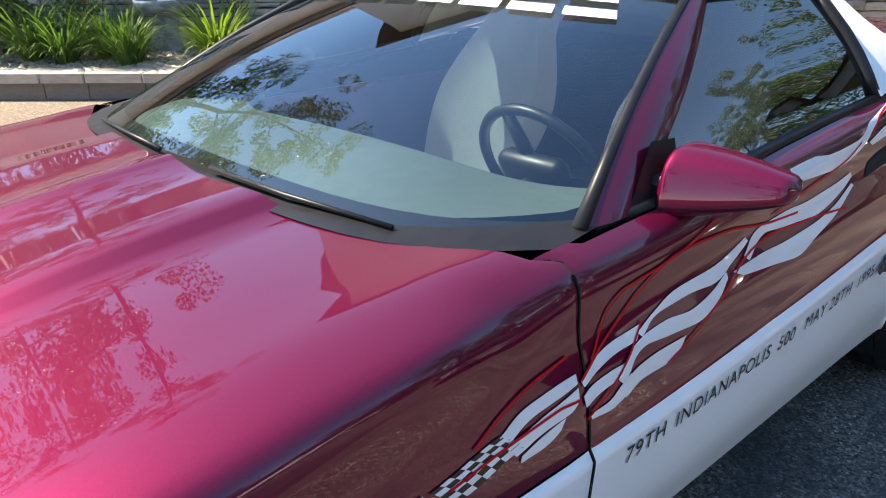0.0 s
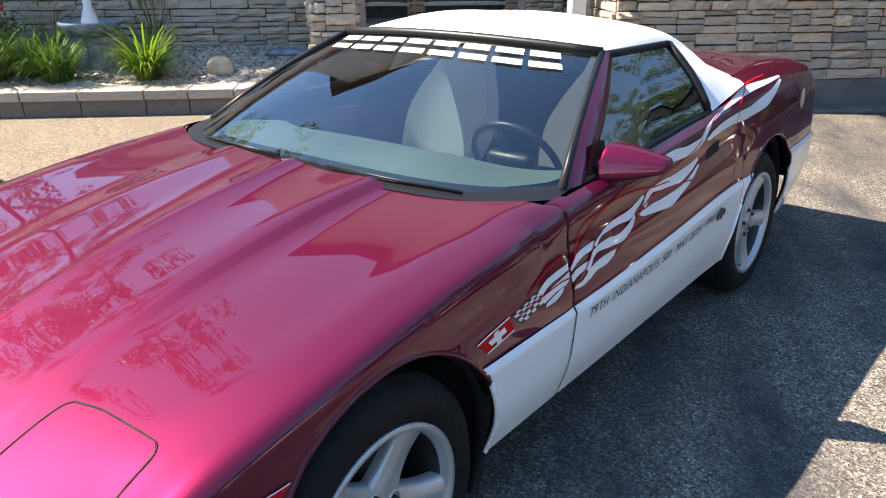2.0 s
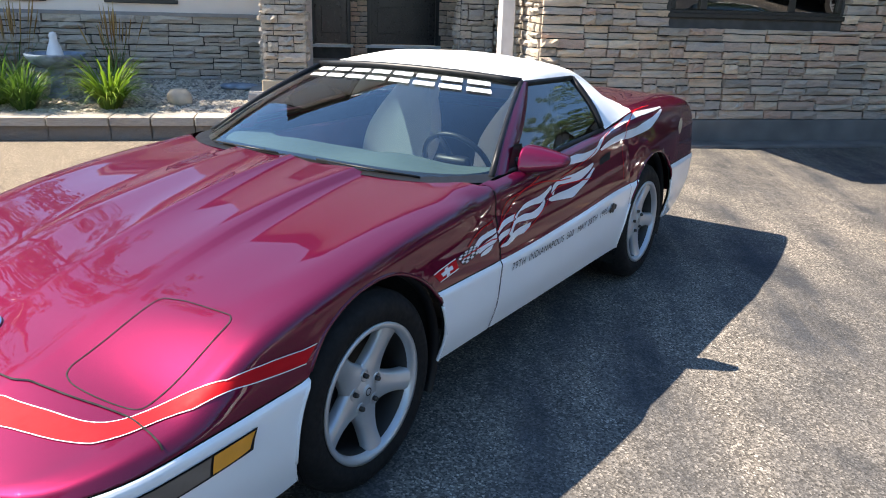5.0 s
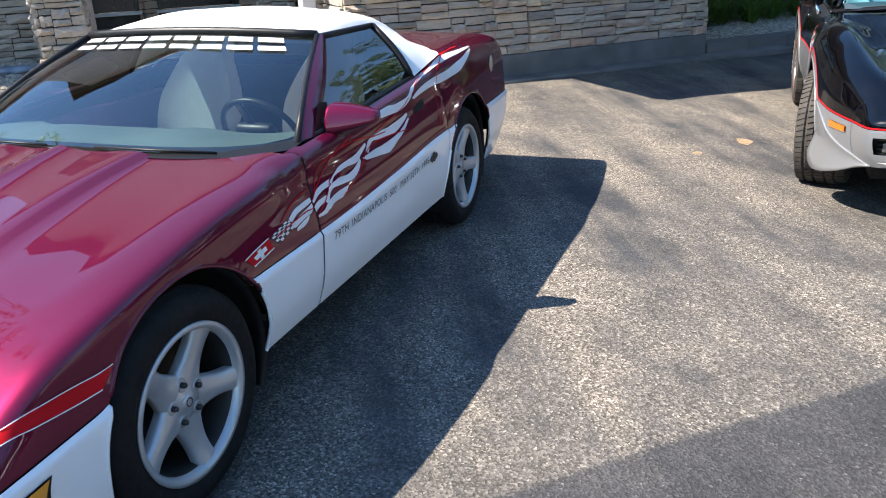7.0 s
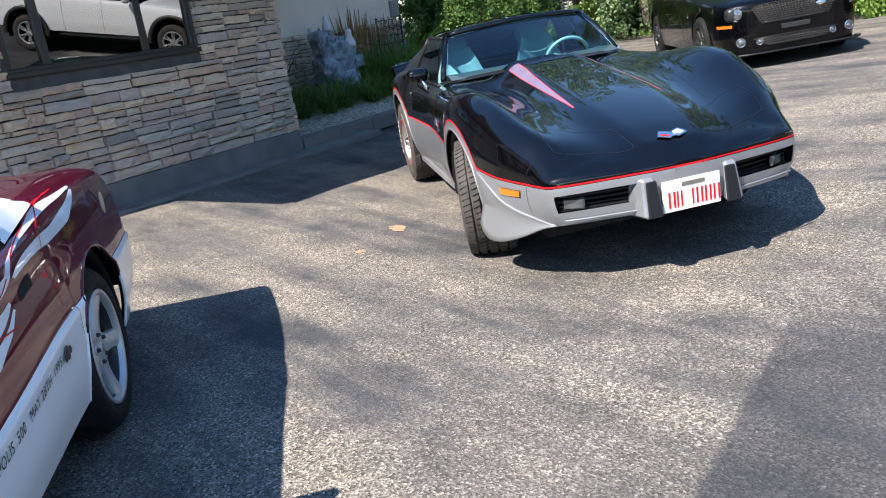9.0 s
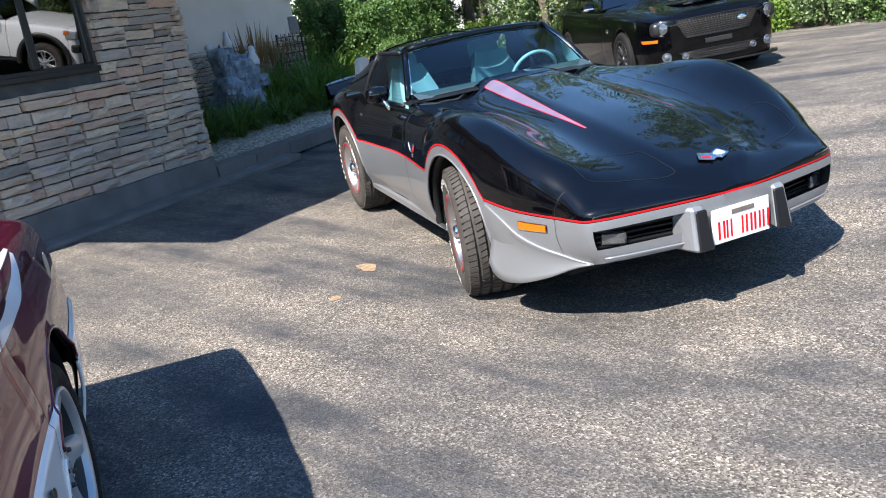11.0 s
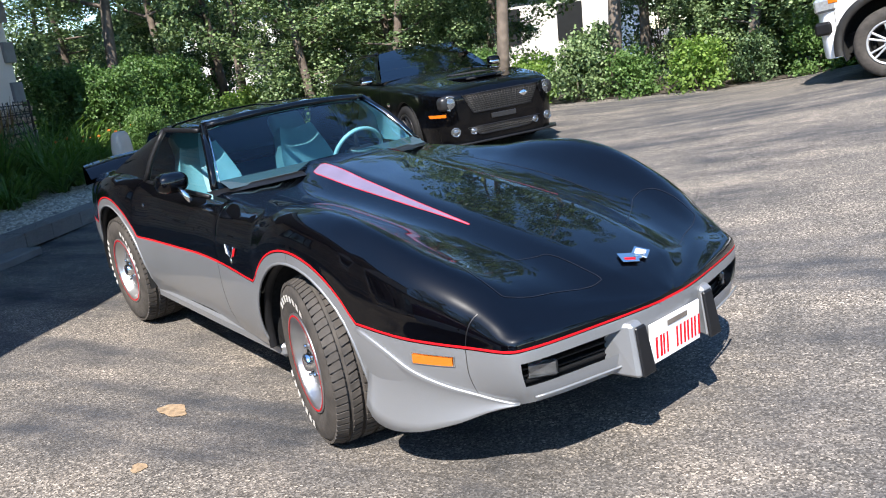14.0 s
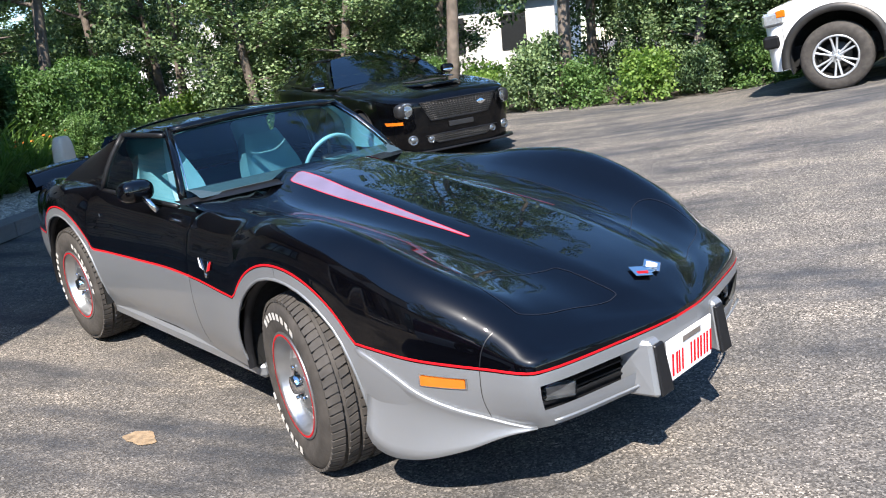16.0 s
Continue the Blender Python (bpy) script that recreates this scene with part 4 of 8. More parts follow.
        for i in range(nx - 1):
            for j in range(nv - 1):
                if keys[i][j] is None or keys[i][j] == "hole":
                    continue
                o = len(shell_v)
                for a, b in ((i, j), (i + 1, j), (i + 1, j + 1), (i, j + 1)):
                    p = g[a, b] - nrm[a, b] * under
                    shell_v.append((p[0], side * max(p[1], 0), p[2]))
                shell_f.append((o, o + 1, o + 2, o + 3))
    for name, d in made.items():
        meshed(name.split("@")[0], d["v"], d["f"], [M[m] for m in d["mats"]], car, index=d["m"])
    meshed("inner_shell", shell_v, shell_f, M["dark"], car, label="dark inner shell behind the panel gaps")
    return g


def skin(name, fn, nu, nv, material, parent, label="", smooth=True):
    vs = [fn(i / nu, j / nv) for i in range(nu + 1) for j in range(nv + 1)]
    fs = [(i * (nv + 1) + j, (i + 1) * (nv + 1) + j, (i + 1) * (nv + 1) + j + 1, i * (nv + 1) + j + 1) for i in range(nu) for j in range(nv)]
    ob = meshed(name, vs, fs, material, parent, smooth, label=label)
    if name.endswith("_window") and sum(p.normal.z * p.area for p in ob.data.polygons) < 0:
        ob.data.flip_normals()
    return ob


def curve_pts(keys, n):
    """A smooth curve through 2D or 3D key points."""
    keys = np.array(keys, float)
    t = np.r_[0, np.cumsum(np.linalg.norm(np.diff(keys, axis=0), axis=1) + 1e-6)]
    q = np.linspace(0, t[-1], n)
    return np.stack([pchip(dict(zip(t, keys[:, c])), q) for c in range(keys.shape[1])], 1)


def ribbon(name, loft, upper, lower, material, car, n=40, rows=4, lift=0.0018, side=-1, label="", flank=False):
    """A decal between two curves given on the skin: (x, row), or (x, height) on the flank."""
    a, b = curve_pts(upper, n), curve_pts(lower, n)
    vs = []
    for i in range(n):
        for j in range(rows + 1):
            x, v = a[i] + (b[i] - a[i]) * j / rows
            vs.append(loft.at_height(x, v, lift, side) if flank else loft.at(x, v, lift, side))
    fs = [(i * (rows + 1) + j, (i + 1) * (rows + 1) + j, (i + 1) * (rows + 1) + j + 1, i * (rows + 1) + j + 1) for i in range(n - 1) for j in range(rows)]
    return meshed(name, vs, fs, material, car, label=label)


def outline(name, loft, keys, material, car, width=0.004, n=80, lift=0.0012, side=-1, closed=False, flank=False, label=""):
    """A thin line on the skin along key points (x, row)."""
    lift = max(lift, 0.0014)
    k = list(keys) + ([keys[0]] if closed else [])
    pts2 = curve_pts(k, n)
    pts = [loft.at_height(x, v, lift, side) if flank else loft.at(x, v, lift, side) for x, v in pts2]
    high = [loft.at_height(x, v, lift + 0.01, side) if flank else loft.at(x, v, lift + 0.01, side) for x, v in pts2]
    vs = []
    for k, p in enumerate(pts):
        d = (pts[min(k + 1, n - 1)] - pts[max(k - 1, 0)]).normalized()
        across = d.cross((high[k] - p).normalized())
        vs += [p - across * width / 2, p + across * width / 2]
    return meshed(name, vs, [(2 * k, 2 * k + 1, 2 * k + 3, 2 * k + 2) for k in range(n - 1)], material, car, label=label)


def lettered(name, text, size, material, parent, place, label="", extrude=0.0):
    cu = bpy.data.curves.new(name, "FONT")
    cu.body, cu.size, cu.extrude = text, size, extrude
    cu.align_x, cu.space_character = "LEFT", 1.12
    tmp = new(name, cu)
    bpy.context.view_layer.update()
    me = bpy.data.meshes.new_from_object(tmp.evaluated_get(bpy.context.evaluated_depsgraph_get()))
    bpy.data.objects.remove(tmp)
    bpy.data.curves.remove(cu)
    me.materials.clear()
    me.materials.append(material)
    ob = new(name, me)
    for v in me.vertices:
        v.co = place(v.co.x, v.co.y, v.co.z)
    me.update()
    ob.parent = parent
    if label:
        ob["label"] = label
    return ob


# ---- wheels (axle along y, outer face towards -y) ----


def tyre_part(wheel, r, rim, half, material, blocks, name="tyre"):
    sh = 0.022
    prof = [(rim - 0.012, half - 0.02), (rim + 0.006, half - 0.004), ((r + rim) / 2 - 0.01, half + 0.008), (r - sh - 0.01, half), (r - 0.008, half - sh), (r - 0.002, half - 2 * sh)]
    lug = [-0.6, -0.22, 0.22, 0.6]
    inner = []
    for c in lug[::-1]:
        y = c * half * 1.0
        inner += [(r, y + 0.006), (r - 0.009, y + 0.004), (r - 0.009, y - 0.004), (r, y - 0.006)]
    prof = prof + inner + [(p, -y) for p, y in prof[::-1]]
    vs, fs = revolved(prof, 72)
    t = meshed(name, vs, fs, material, wheel)
    if blocks:
        bv, bf = [], []
        n = 64
        bands = [(-0.98, -0.66), (-0.54, -0.28), (-0.16, 0.16), (0.28, 0.54), (0.66, 0.98)]
        for bi, (a, b) in enumerate(bands):
            for k in range(n):
                t0 = 2 * math.pi * (k + 0.12 + 0.5 * (bi % 2)) / n
                t1 = 2 * math.pi * (k + 0.86 + 0.5 * (bi % 2)) / n
                skew = 0.35 * 2 * math.pi / n * (1 if bi < 2 else (-1 if bi > 2 else 0))
                o = len(bv)
                for rr, q in ((r - 0.004, 0.0), (r + 0.007, 0.1)):
                    for tt, yy, sk in ((t0, a, 0), (t1, a, 0), (t1, b, skew), (t0, b, skew)):
                        drop = 0.016 * max(0, abs(yy) - 0.6) / 0.4
                        bv.append(((rr - drop) * math.cos(tt + sk), yy * half * 0.98, (rr - drop) * math.sin(tt + sk)))
                bf += [(o + 4, o + 5, o + 6, o + 7), (o, o + 1, o + 5, o + 4), (o + 1, o + 2, o + 6, o + 5), (o + 2, o + 3, o + 7, o + 6), (o + 3, o, o + 4, o + 7)]
        tr = meshed("tread", bv, bf, material, t, smooth=False)
    return t


def spoke_piece(r0, r1, w0, wm, w1, y0, y1, thick):
    """One tapered spoke along +x, crowned towards -y."""
    vs, fs = [], []
    n = 8
    for k in range(n + 1):
        s = k / n
        r = r0 + (r1 - r0) * s
        w = (w0 * (1 - s) ** 2 + 2 * wm * s * (1 - s) + w1 * s * s) / 2
        y = y0 + (y1 - y0) * s * s
        for yy, f in ((y + thick, 1.0), (y + 0.010, 1.0), (y, 0.72), (y - 0.003, 0.0), (y, -0.72), (y + 0.010, -1.0), (y + thick, -1.0)):
            vs.append((r, yy, w * f))
    for k in range(n):
        for a in range(6):
            fs.append((k * 7 + a, k * 7 + a + 1, (k + 1) * 7 + a + 1, (k + 1) * 7 + a))
    return vs, fs


def five_spoke_wheel(car, m, r=0.326, rim=0.224, half=0.125, name="wheel", label="", alloy="alloy", spokes=5, twin=False, tyre_mat="rubber", wide=1.0):
    w = new(name)
    w.parent = car
    w.matrix_local = m
    if label:
        w["label"] = label
    tyre_part(w, r, rim, half, M[tyre_mat], False)
    barrel = revolved([(rim - 0.004, -half + 0.012), (rim + 0.006, -half + 0.004), (rim + 0.006, -half - 0.002), (rim - 0.008, -half - 0.003), (rim - 0.016, -half + 0.006), (rim - 0.020, -half + 0.022)], 64)
    meshed("rim", *barrel, M[alloy], w)
    # barrel coloured dark: shade between the spokes is put into the material
    meshed("barrel", *revolved([(rim - 0.019, -half + 0.020), (rim - 0.026, -half + 0.05), (rim - 0.034, half - 0.02)], 48), M["brake"], w)
    pieces = []
    for k in range(spokes):
        a = 2 * math.pi * k / spokes + math.pi / 2
        if twin:
            for off in (-0.16, 0.16):
                pieces.append(moved(spoke_piece(0.045, rim - 0.018, 0.03, 0.022, 0.028, -half + 0.028, -half + 0.012, 0.03), Matrix.Rotation(-a + off, 4, "Y")))
        else:
            pieces.append(moved(spoke_piece(0.050, rim - 0.012, 0.128 * wide, 0.046 * wide, 0.080 * wide, -half + 0.034, -half + 0.010, 0.035), Matrix.Rotation(-a, 4, "Y")))
    for p in pieces:
        meshed("spoke", *p, M[alloy], w)
    hub = revolved([(0.0, -half + 0.026), (0.030, -half + 0.027), (0.034, -half + 0.031), (0.062, -half + 0.033), (0.078, -half + 0.040), (0.08, -half + 0.08)], 40)
    hp = meshed("hub", *hub, M[alloy], w)
    cap = meshed("hub_emblem", *revolved([(0.0, -half + 0.0235), (0.022, -half + 0.0235), (0.024, -half + 0.028)], 24), M["alloy"], hp)
    meshed("emblem_bar", *revolved([(0.010, -half + 0.0225), (0.014, -half + 0.0225)], 20), M["dark_alloy"], hp)
    for k in range(5):
        a = 2 * math.pi * (k + 0.5) / 5 + math.pi / 2
        lug = revolved([(0.0, -0.012), (0.007, -0.012), (0.009, -0.006), (0.009, 0.012)], 6)
        hole = revolved([(0.016, 0.001), (0.019, -0.002), (0.020, 0.004)], 16)
        c = Matrix.Translation((0.057 * math.cos(a), -half + 0.030, 0.057 * math.sin(a)))
        meshed("lug_nut", *moved(lug, c), M["brake"], hp)
        meshed("lug_recess", *moved(hole, c), M[alloy], hp)
    disc = revolved([(0.0, 0.0), (0.16, 0.0), (0.165, 0.006), (0.165, 0.03)], 40)
    meshed("brake_disc", *disc, M["brake"], w)
    # near-black disc added so that the spoke openings look deep and unlit
    meshed("backing", *revolved([(0.0, 0.045), (rim - 0.02, 0.045)], 32), M["dark"], w)
    return w


def copy_part(ob, parent, m):
    c = copy_thing(ob, m)
    c.parent = parent
    c.matrix_local = m
    return c


def seat(car, x, y, z, fabric, second, name="seat", lean=24, label="", slim=1.0):
    """A bucket seat: cushion, bolstered back and headrest."""
    s = new(name)
    s.parent = car
    s.matrix_local = Matrix.Translation((x, y, z))
    if label:
        s["label"] = label

    def pad(nm, sx, sy, sz, m, mat, bev):
        bm = bmesh.new()
        box(bm, -sx / 2, sx / 2, -sy / 2, sy / 2, 0, sz, bevel=bev, seg=3, m=m)
        part(nm, bm, mat, s, smooth=True)
    pad("cushion", 0.50, 0.48, 0.16, Matrix.Translation((0, 0, 0)), fabric, 0.05)
    back = Matrix.Translation((0.22, 0, 0.12)) @ Matrix.Rotation(radians(lean), 4, "Y")

    def shell(u, v, wide, thick, top):
        a = (v - 0.5) * 2
        h = u * 0.66
        w = slim * wide * (0.95 - 0.10 * u - 0.50 * max(0, u - 0.62) ** 1.2 * 2 if slim == 1 else 0.80 + 0.42 * math.sin(math.pi * min(1.0, u * 1.15)) - 0.42 * max(0, u - 0.5))
        y_ = a * w / 2
        x_ = -0.055 * abs(a) ** 3 + thick
        return back @ Vector((x_, y_, h))
    skin("backrest", lambda u, v: shell(u, v, 0.44, -0.05, 1), 14, 14, fabric, s)
    skin("back_shell", lambda u, v: shell(u, v, 0.46, 0.05, 1), 14, 14, second, s)
    ring = []
    for u, v in [(k / 14, 0) for k in range(15)] + [(1, k / 10) for k in range(1, 11)] + [(1 - k / 14, 1) for k in range(1, 15)]:
        ring.append((shell(u, v, 0.44, -0.05, 1), shell(u, v, 0.46, 0.05, 1)))
    vs = [p for pair in ring for p in pair]
    meshed("bolster", vs, [(2 * k, 2 * k + 1, 2 * k + 3, 2 * k + 2) for k in range(len(ring) - 1)], fabric, s)
    pad("headrest", 0.09, 0.25 * slim, 0.17, back @ Matrix.Translation((0.0, 0, 0.62)), fabric, 0.035)
    return s


def steering_wheel(car, x, y, z, r, mat, tilt=62, spoke_mat=None):
    s = new("steering_wheel")
    s.parent = car
    s.matrix_local = Matrix.Translation((x, y, z)) @ Matrix.Rotation(radians(tilt), 4, "Y")
    pts = [(r * math.cos(2 * math.pi * k / 40), r * math.sin(2 * math.pi * k / 40), 0) for k in range(41)]
    tubed("wheel_rim", pts, 0.0125, mat, s, 8)
    for a in (0.3, math.pi - 0.3, math.pi * 1.5):
        tubed("wheel_spoke", [(0, 0, -0.02), (r * math.cos(a), r * math.sin(a), 0)], [0.02, 0.012], spoke_mat or mat, s, 6)
    bm = bmesh.new()
    box(bm, -0.07, 0.07, -0.09, 0.09, -0.05, 0.0, bevel=0.02, seg=2)
    part("horn_pad", bm, spoke_mat or mat, s, smooth=True)
    tubed("column", [(0, 0, -0.03), (0, 0, -0.35)], 0.03, M["trim"], s, 8)
    return s


def blob(name, centre, size, material, parent, power=2.6, m=None, label="", n=18, fn=None):
    """A rounded, squarish solid (superellipsoid)."""
    def pt(u, v):
        a, b = (u * 2 - 1) * math.pi, (v - 0.5) * math.pi
        e = 2 / power
        c = lambda t: math.copysign(abs(math.cos(t)) ** e, math.cos(t))
        s = lambda t: math.copysign(abs(math.sin(t)) ** e, math.sin(t))
        p = Vector((size[0] * c(b) * c(a), size[1] * c(b) * s(a), size[2] * s(b)))
        if fn:
            p = fn(p)
        p = p + Vector(centre)
        return m @ p if m else p
    return skin(name, pt, 2 * n, n, material, parent, label)
# ---- plum and white pace-car roadster ----
C4 = thing("sports_car", Matrix.Translation((0, 0.93, 0)), "plum metallic and white convertible with white soft top and flag decals", "car")
c4_w = {-1.04: 0.50, -0.99: 0.66, -0.90: 0.765, -0.76: 0.825, -0.5: 0.865, 0: 0.885, 0.5: 0.882, 1.2: 0.885, 1.8: 0.885, 2.44: 0.897, 2.9: 0.88, 3.22: 0.855, 3.36: 0.84, 3.42: 0.82}
c4_c = {-1.04: 0.425, -0.97: 0.455, -0.8: 0.525, -0.69: 0.565, -0.39: 0.672, 0: 0.77, 0.4: 0.832, 0.66: 0.853, 1.0: 0.87, 1.9: 0.955, 2.1: 0.972, 2.5: 0.99, 3.0: 0.975, 3.3: 0.955, 3.42: 0.935}
c4_f = {-1.04: 0.42, -0.97: 0.445, -0.8: 0.488, -0.66: 0.522, -0.385: 0.668, 0: 0.768, 0.4: 0.823, 0.75: 0.848, 1.2: 0.868, 1.8: 0.905, 2.1: 0.93, 2.45: 0.955, 2.94: 0.948, 3.3: 0.935, 3.42: 0.92}
c4_7 = {-1.04: 0.418, -0.8: 0.478, -0.66: 0.505, -0.5: 0.555, -0.24: 0.597, 0: 0.64, 0.4: 0.69, 0.8: 0.73, 1.4: 0.75, 2.1: 0.80, 2.5: 0.82, 3.0: 0.83, 3.42: 0.83}
c4_8 = {-1.04: 0.414, -0.8: 0.460, -0.5: 0.520, -0.24: 0.555, 0: 0.59, 0.4: 0.64, 0.8: 0.66, 1.4: 0.68, 2.1: 0.72, 2.5: 0.73, 3.0: 0.72, 3.42: 0.70}
c4_9 = {-1.04: 0.410, -0.8: 0.446, -0.6: 0.478, -0.5: 0.489, -0.24: 0.511, 0.3: 0.562, 0.8: 0.56, 1.4: 0.578, 2.1: 0.612, 2.8: 0.60, 3.42: 0.58}
c4_13 = {-1.04: 0.20, -0.8: 0.18, -0.4: 0.165, -0.2: 0.20, 0.3: 0.272, 2.1: 0.262, 2.6: 0.262, 3.0: 0.25, 3.42: 0.30}
c4_dome = {-0.62: 0.0, -0.35: 0.006, 0.1: 0.017, 0.66: 0.024, 0.9: 0.02, 1.9: 0.0}


def c4_row(k):
    W = lambda x: pchip(c4_w, x)
    C = lambda x: pchip(c4_c, x) + pchip(c4_dome, x)
    F = lambda x: pchip(c4_f, x)
    D = lambda x: pchip(c4_dome, x)
    belt = lambda x: pchip({0.30: 0.0, 0.78: 1.0, 2.0: 1.0, 2.35: 0.0}, x)
    flat = lambda x: pchip({-0.38: 0.0, -0.05: 1.0, 0.75: 1.0, 0.95: 0.0}, x)
    full = lambda x: pchip({-0.72: 0.0, -0.36: 1.0, 0.45: 1.0, 0.75: 0.0}, x)
    low = lambda f: (lambda x: pchip(c4_9, x) + (pchip(c4_13, x) - pchip(c4_9, x)) * f)
    return [
        (lambda x: 0 * x, lambda x: C(x) + 0.3 * D(x)), (lambda x: 0.030 * W(x), C), (lambda x: 0.365 * W(x), lambda x: C(x) + 0.10 * (F(x) - C(x)) * 1.0),
        (lambda x: 0.415 * W(x), lambda x: pchip(c4_c, x) + 0.22 * (F(x) - pchip(c4_c, x))), (lambda x: (0.62 + 0.12 * flat(x)) * W(x), lambda x: pchip(c4_c, x) + 0.62 * (F(x) - pchip(c4_c, x))),
        (lambda x: (0.83 + 0.055 * flat(x) + 0.075 * belt(x) * (1 - 0.73 * flat(x))) * W(x), F), (lambda x: (0.925 + np.maximum(np.maximum(0.026 * flat(x), 0.028 * belt(x)), 0.046 * full(x))) * W(x), lambda x: F(x) - (0.30 - np.maximum(np.maximum(0.06 * flat(x), 0.10 * belt(x)), 0.14 * full(x))) * (F(x) - pchip(c4_7, x))), (lambda x: (0.971 + 0.017 * full(x)) * W(x), c4_7), (lambda x: (0.992 + 0.006 * full(x)) * W(x), c4_8), (lambda x: W(x) + 0.004, c4_9),
        (lambda x: W(x) + 0.014, lambda x: pchip(c4_9, x) - 0.016), (lambda x: W(x) + 0.010, low(0.22)), (lambda x: W(x) - 0.002, low(0.62)), (lambda x: W(x) - 0.035, low(1.0))][k]


def c4_bow(x, v):
    s = np.clip((x - 0.15) / (0.755 - 0.15), 0, 1)
    s = s * s * (3 - 2 * s) * (x < 1.0)
    return -0.19 * (1 - min(v / 5.4, 1) ** 3) * s


c4_loft = Loft([c4_row(k) for k in range(14)], creases=(2, 3, 9, 10), bow=c4_bow).prepare(-1.04, 3.42)
c4_xs = spread(-1.04, 3.42, 0.030, (-0.80, 0.35, 0.755, 2.10, 2.16))
c4_vs = sorted(set([round(k / 4, 3) for k in range(0, 53)]))


def c4_key(x, v, side):
    s = "@l" if side < 0 else "@r"
    if v >= 9 and x < 0.03:
        return ("front_bumper" + s, "white_paint")
    if x < 0.755:
        return ("hood", "purple") if v < 9 else ("lower_panel" + s, "white_paint")
    if x < 2.10:
        if v < (4.9 if x < 0.84 else 5.25):
            return None
        return ("door" + s, "purple" if v < 9 else "white_paint")
    if v < 9:
        return ("rear_body", "purple")
    return (("rear_lower_panel" if x < 2.47 else "rear_bumper") + s, "white_paint")


C4_ARCH = [(0.03, 0.325, 0.372), (2.47, 0.335, 0.388)]
panels(C4, c4_loft, c4_xs, c4_vs, c4_key, C4_ARCH)
# nose and tail caps, wheel wells, floor
for nm, x, mat in (("nose_cap", -1.04, "white_paint"), ("tail_cap", 3.42, "purple")):
    sec = c4_loft.grid([x], c4_vs)[0]
    vs = [(p[0], -p[1], p[2]) for p in sec] + [(p[0], p[1], p[2]) for p in sec]
    n = len(sec)
    meshed(nm, vs, [(k, k + 1, n + k + 1, n + k) for k in range(n - 1)], M[mat], C4)


def wheel_wells(car, arches, w_in, w_out, low=0.16):
    for cx, cz, r in arches:
        for s in (-1, 1):
            a0 = -math.asin(min(0.9, (cz - low) / r))
            vs, fs = revolved([(r + 0.004, s * w_out), (r + 0.004, s * w_in), (0.0, s * w_in)], 28, a0, math.pi - a0)
            meshed("wheel_well", moved((vs, fs), Matrix.Translation((cx, 0, cz)))[0], fs, M["dark"], car)
            lip, lf = revolved([(r + 0.001, s * (w_out + 0.002)), (r - 0.012, s * (w_out - 0.004)), (r - 0.012, s * (w_out - 0.03))], 40, a0, math.pi - a0)
            meshed("arch_lip", moved((lip, lf), Matrix.Translation((cx, 0, cz)))[0], lf, M["trim"], car)


def arch_edges(car, loft, arches, mats, radius=0.007, v0=5.0):
    """A rolled edge along each arch; mats are (material, lowest height, highest height)."""
    for cx, cz, r in arches:
        for s in (-1, 1):
            for mat, lo, hi in mats:
                spans = [[], []]
                for a in np.linspace(-0.25, math.pi + 0.25, 64):
                    x, z = cx + r * math.cos(a), cz + r * math.sin(a)
                    if lo <= z <= hi:
                        spans[0 if x > cx or hi > cz + r else 1].append(loft.at_height(x, z, -0.002, s, v0))
                for pts in spans:
                    if len(pts) > 3:
                        tubed("arch_edge", pts, radius, M[mat], car, 6)


wheel_wells(C4, C4_ARCH, 0.48, 0.846)
arch_edges(C4, c4_loft, C4_ARCH, (("purple", 0.52, 2.0), ("white_paint", 0.24, 0.515)))
boxed("underbody", (-0.95, 3.3, -0.60, 0.60, 0.17, 0.24), M["dark"], C4)
boxed("front_spoiler", (-0.92, -0.42, -0.70, 0.70, 0.10, 0.19), M["trim"], C4, 0.02)
c4_wheel = five_spoke_wheel(C4, Matrix.Translation((0, -0.75, 0.326)) @ Matrix.Rotation(radians(29), 4, "Y"))
copy_part(c4_wheel, C4, Matrix.Translation((2.443, -0.745, 0.326)) @ Matrix.Rotation(radians(28), 4, "Y"))
copy_part(c4_wheel, C4, Matrix.Translation((0, 0.75, 0.326)) @ Matrix.Rotation(math.pi, 4, "Z"))
copy_part(c4_wheel, C4, Matrix.Translation((2.443, 0.75, 0.326)) @ Matrix.Rotation(math.pi, 4, "Z"))

# windscreen, pillars, soft top, side glass


def c4_screen(u, v, lift=0.0):
    a = (v - 0.5) * 2
    bx, bw, bz = 0.590 + 0.055 * abs(a) ** 2 + 0.195 * abs(a) ** 6, 0.782 * a, 0.868 - 0.022 * abs(a)
    tx, tw, tz = 1.345 + 0.075 * abs(a) ** 2, 0.585 * a, 1.172 - 0.026 * abs(a) ** 2
    s = 0.020 * math.sin(math.pi * u)
    return (bx + (tx - bx) * u - s * 0.3 - 0.3 * lift, bw + (tw - bw) * u, bz + (tz - bz) * u + s + lift)


ws = skin("windscreen", c4_screen, 12, 24, M["glass_c4"], C4, "tinted windscreen with a white banner along its top")
ws.visible_shadow = False
skin("cowl", lambda u, v: (c4_screen(0, v)[0] - 0.035 - 0.03 * abs(2 * v - 1) ** 4 + (0.09 + 0.03 * abs(2 * v - 1) ** 4) * u, c4_screen(0, v)[1] * 1.02, 0.850 + 0.016 * u - 0.006 * abs(2 * v - 1)), 2, 24, M["trim"], C4)
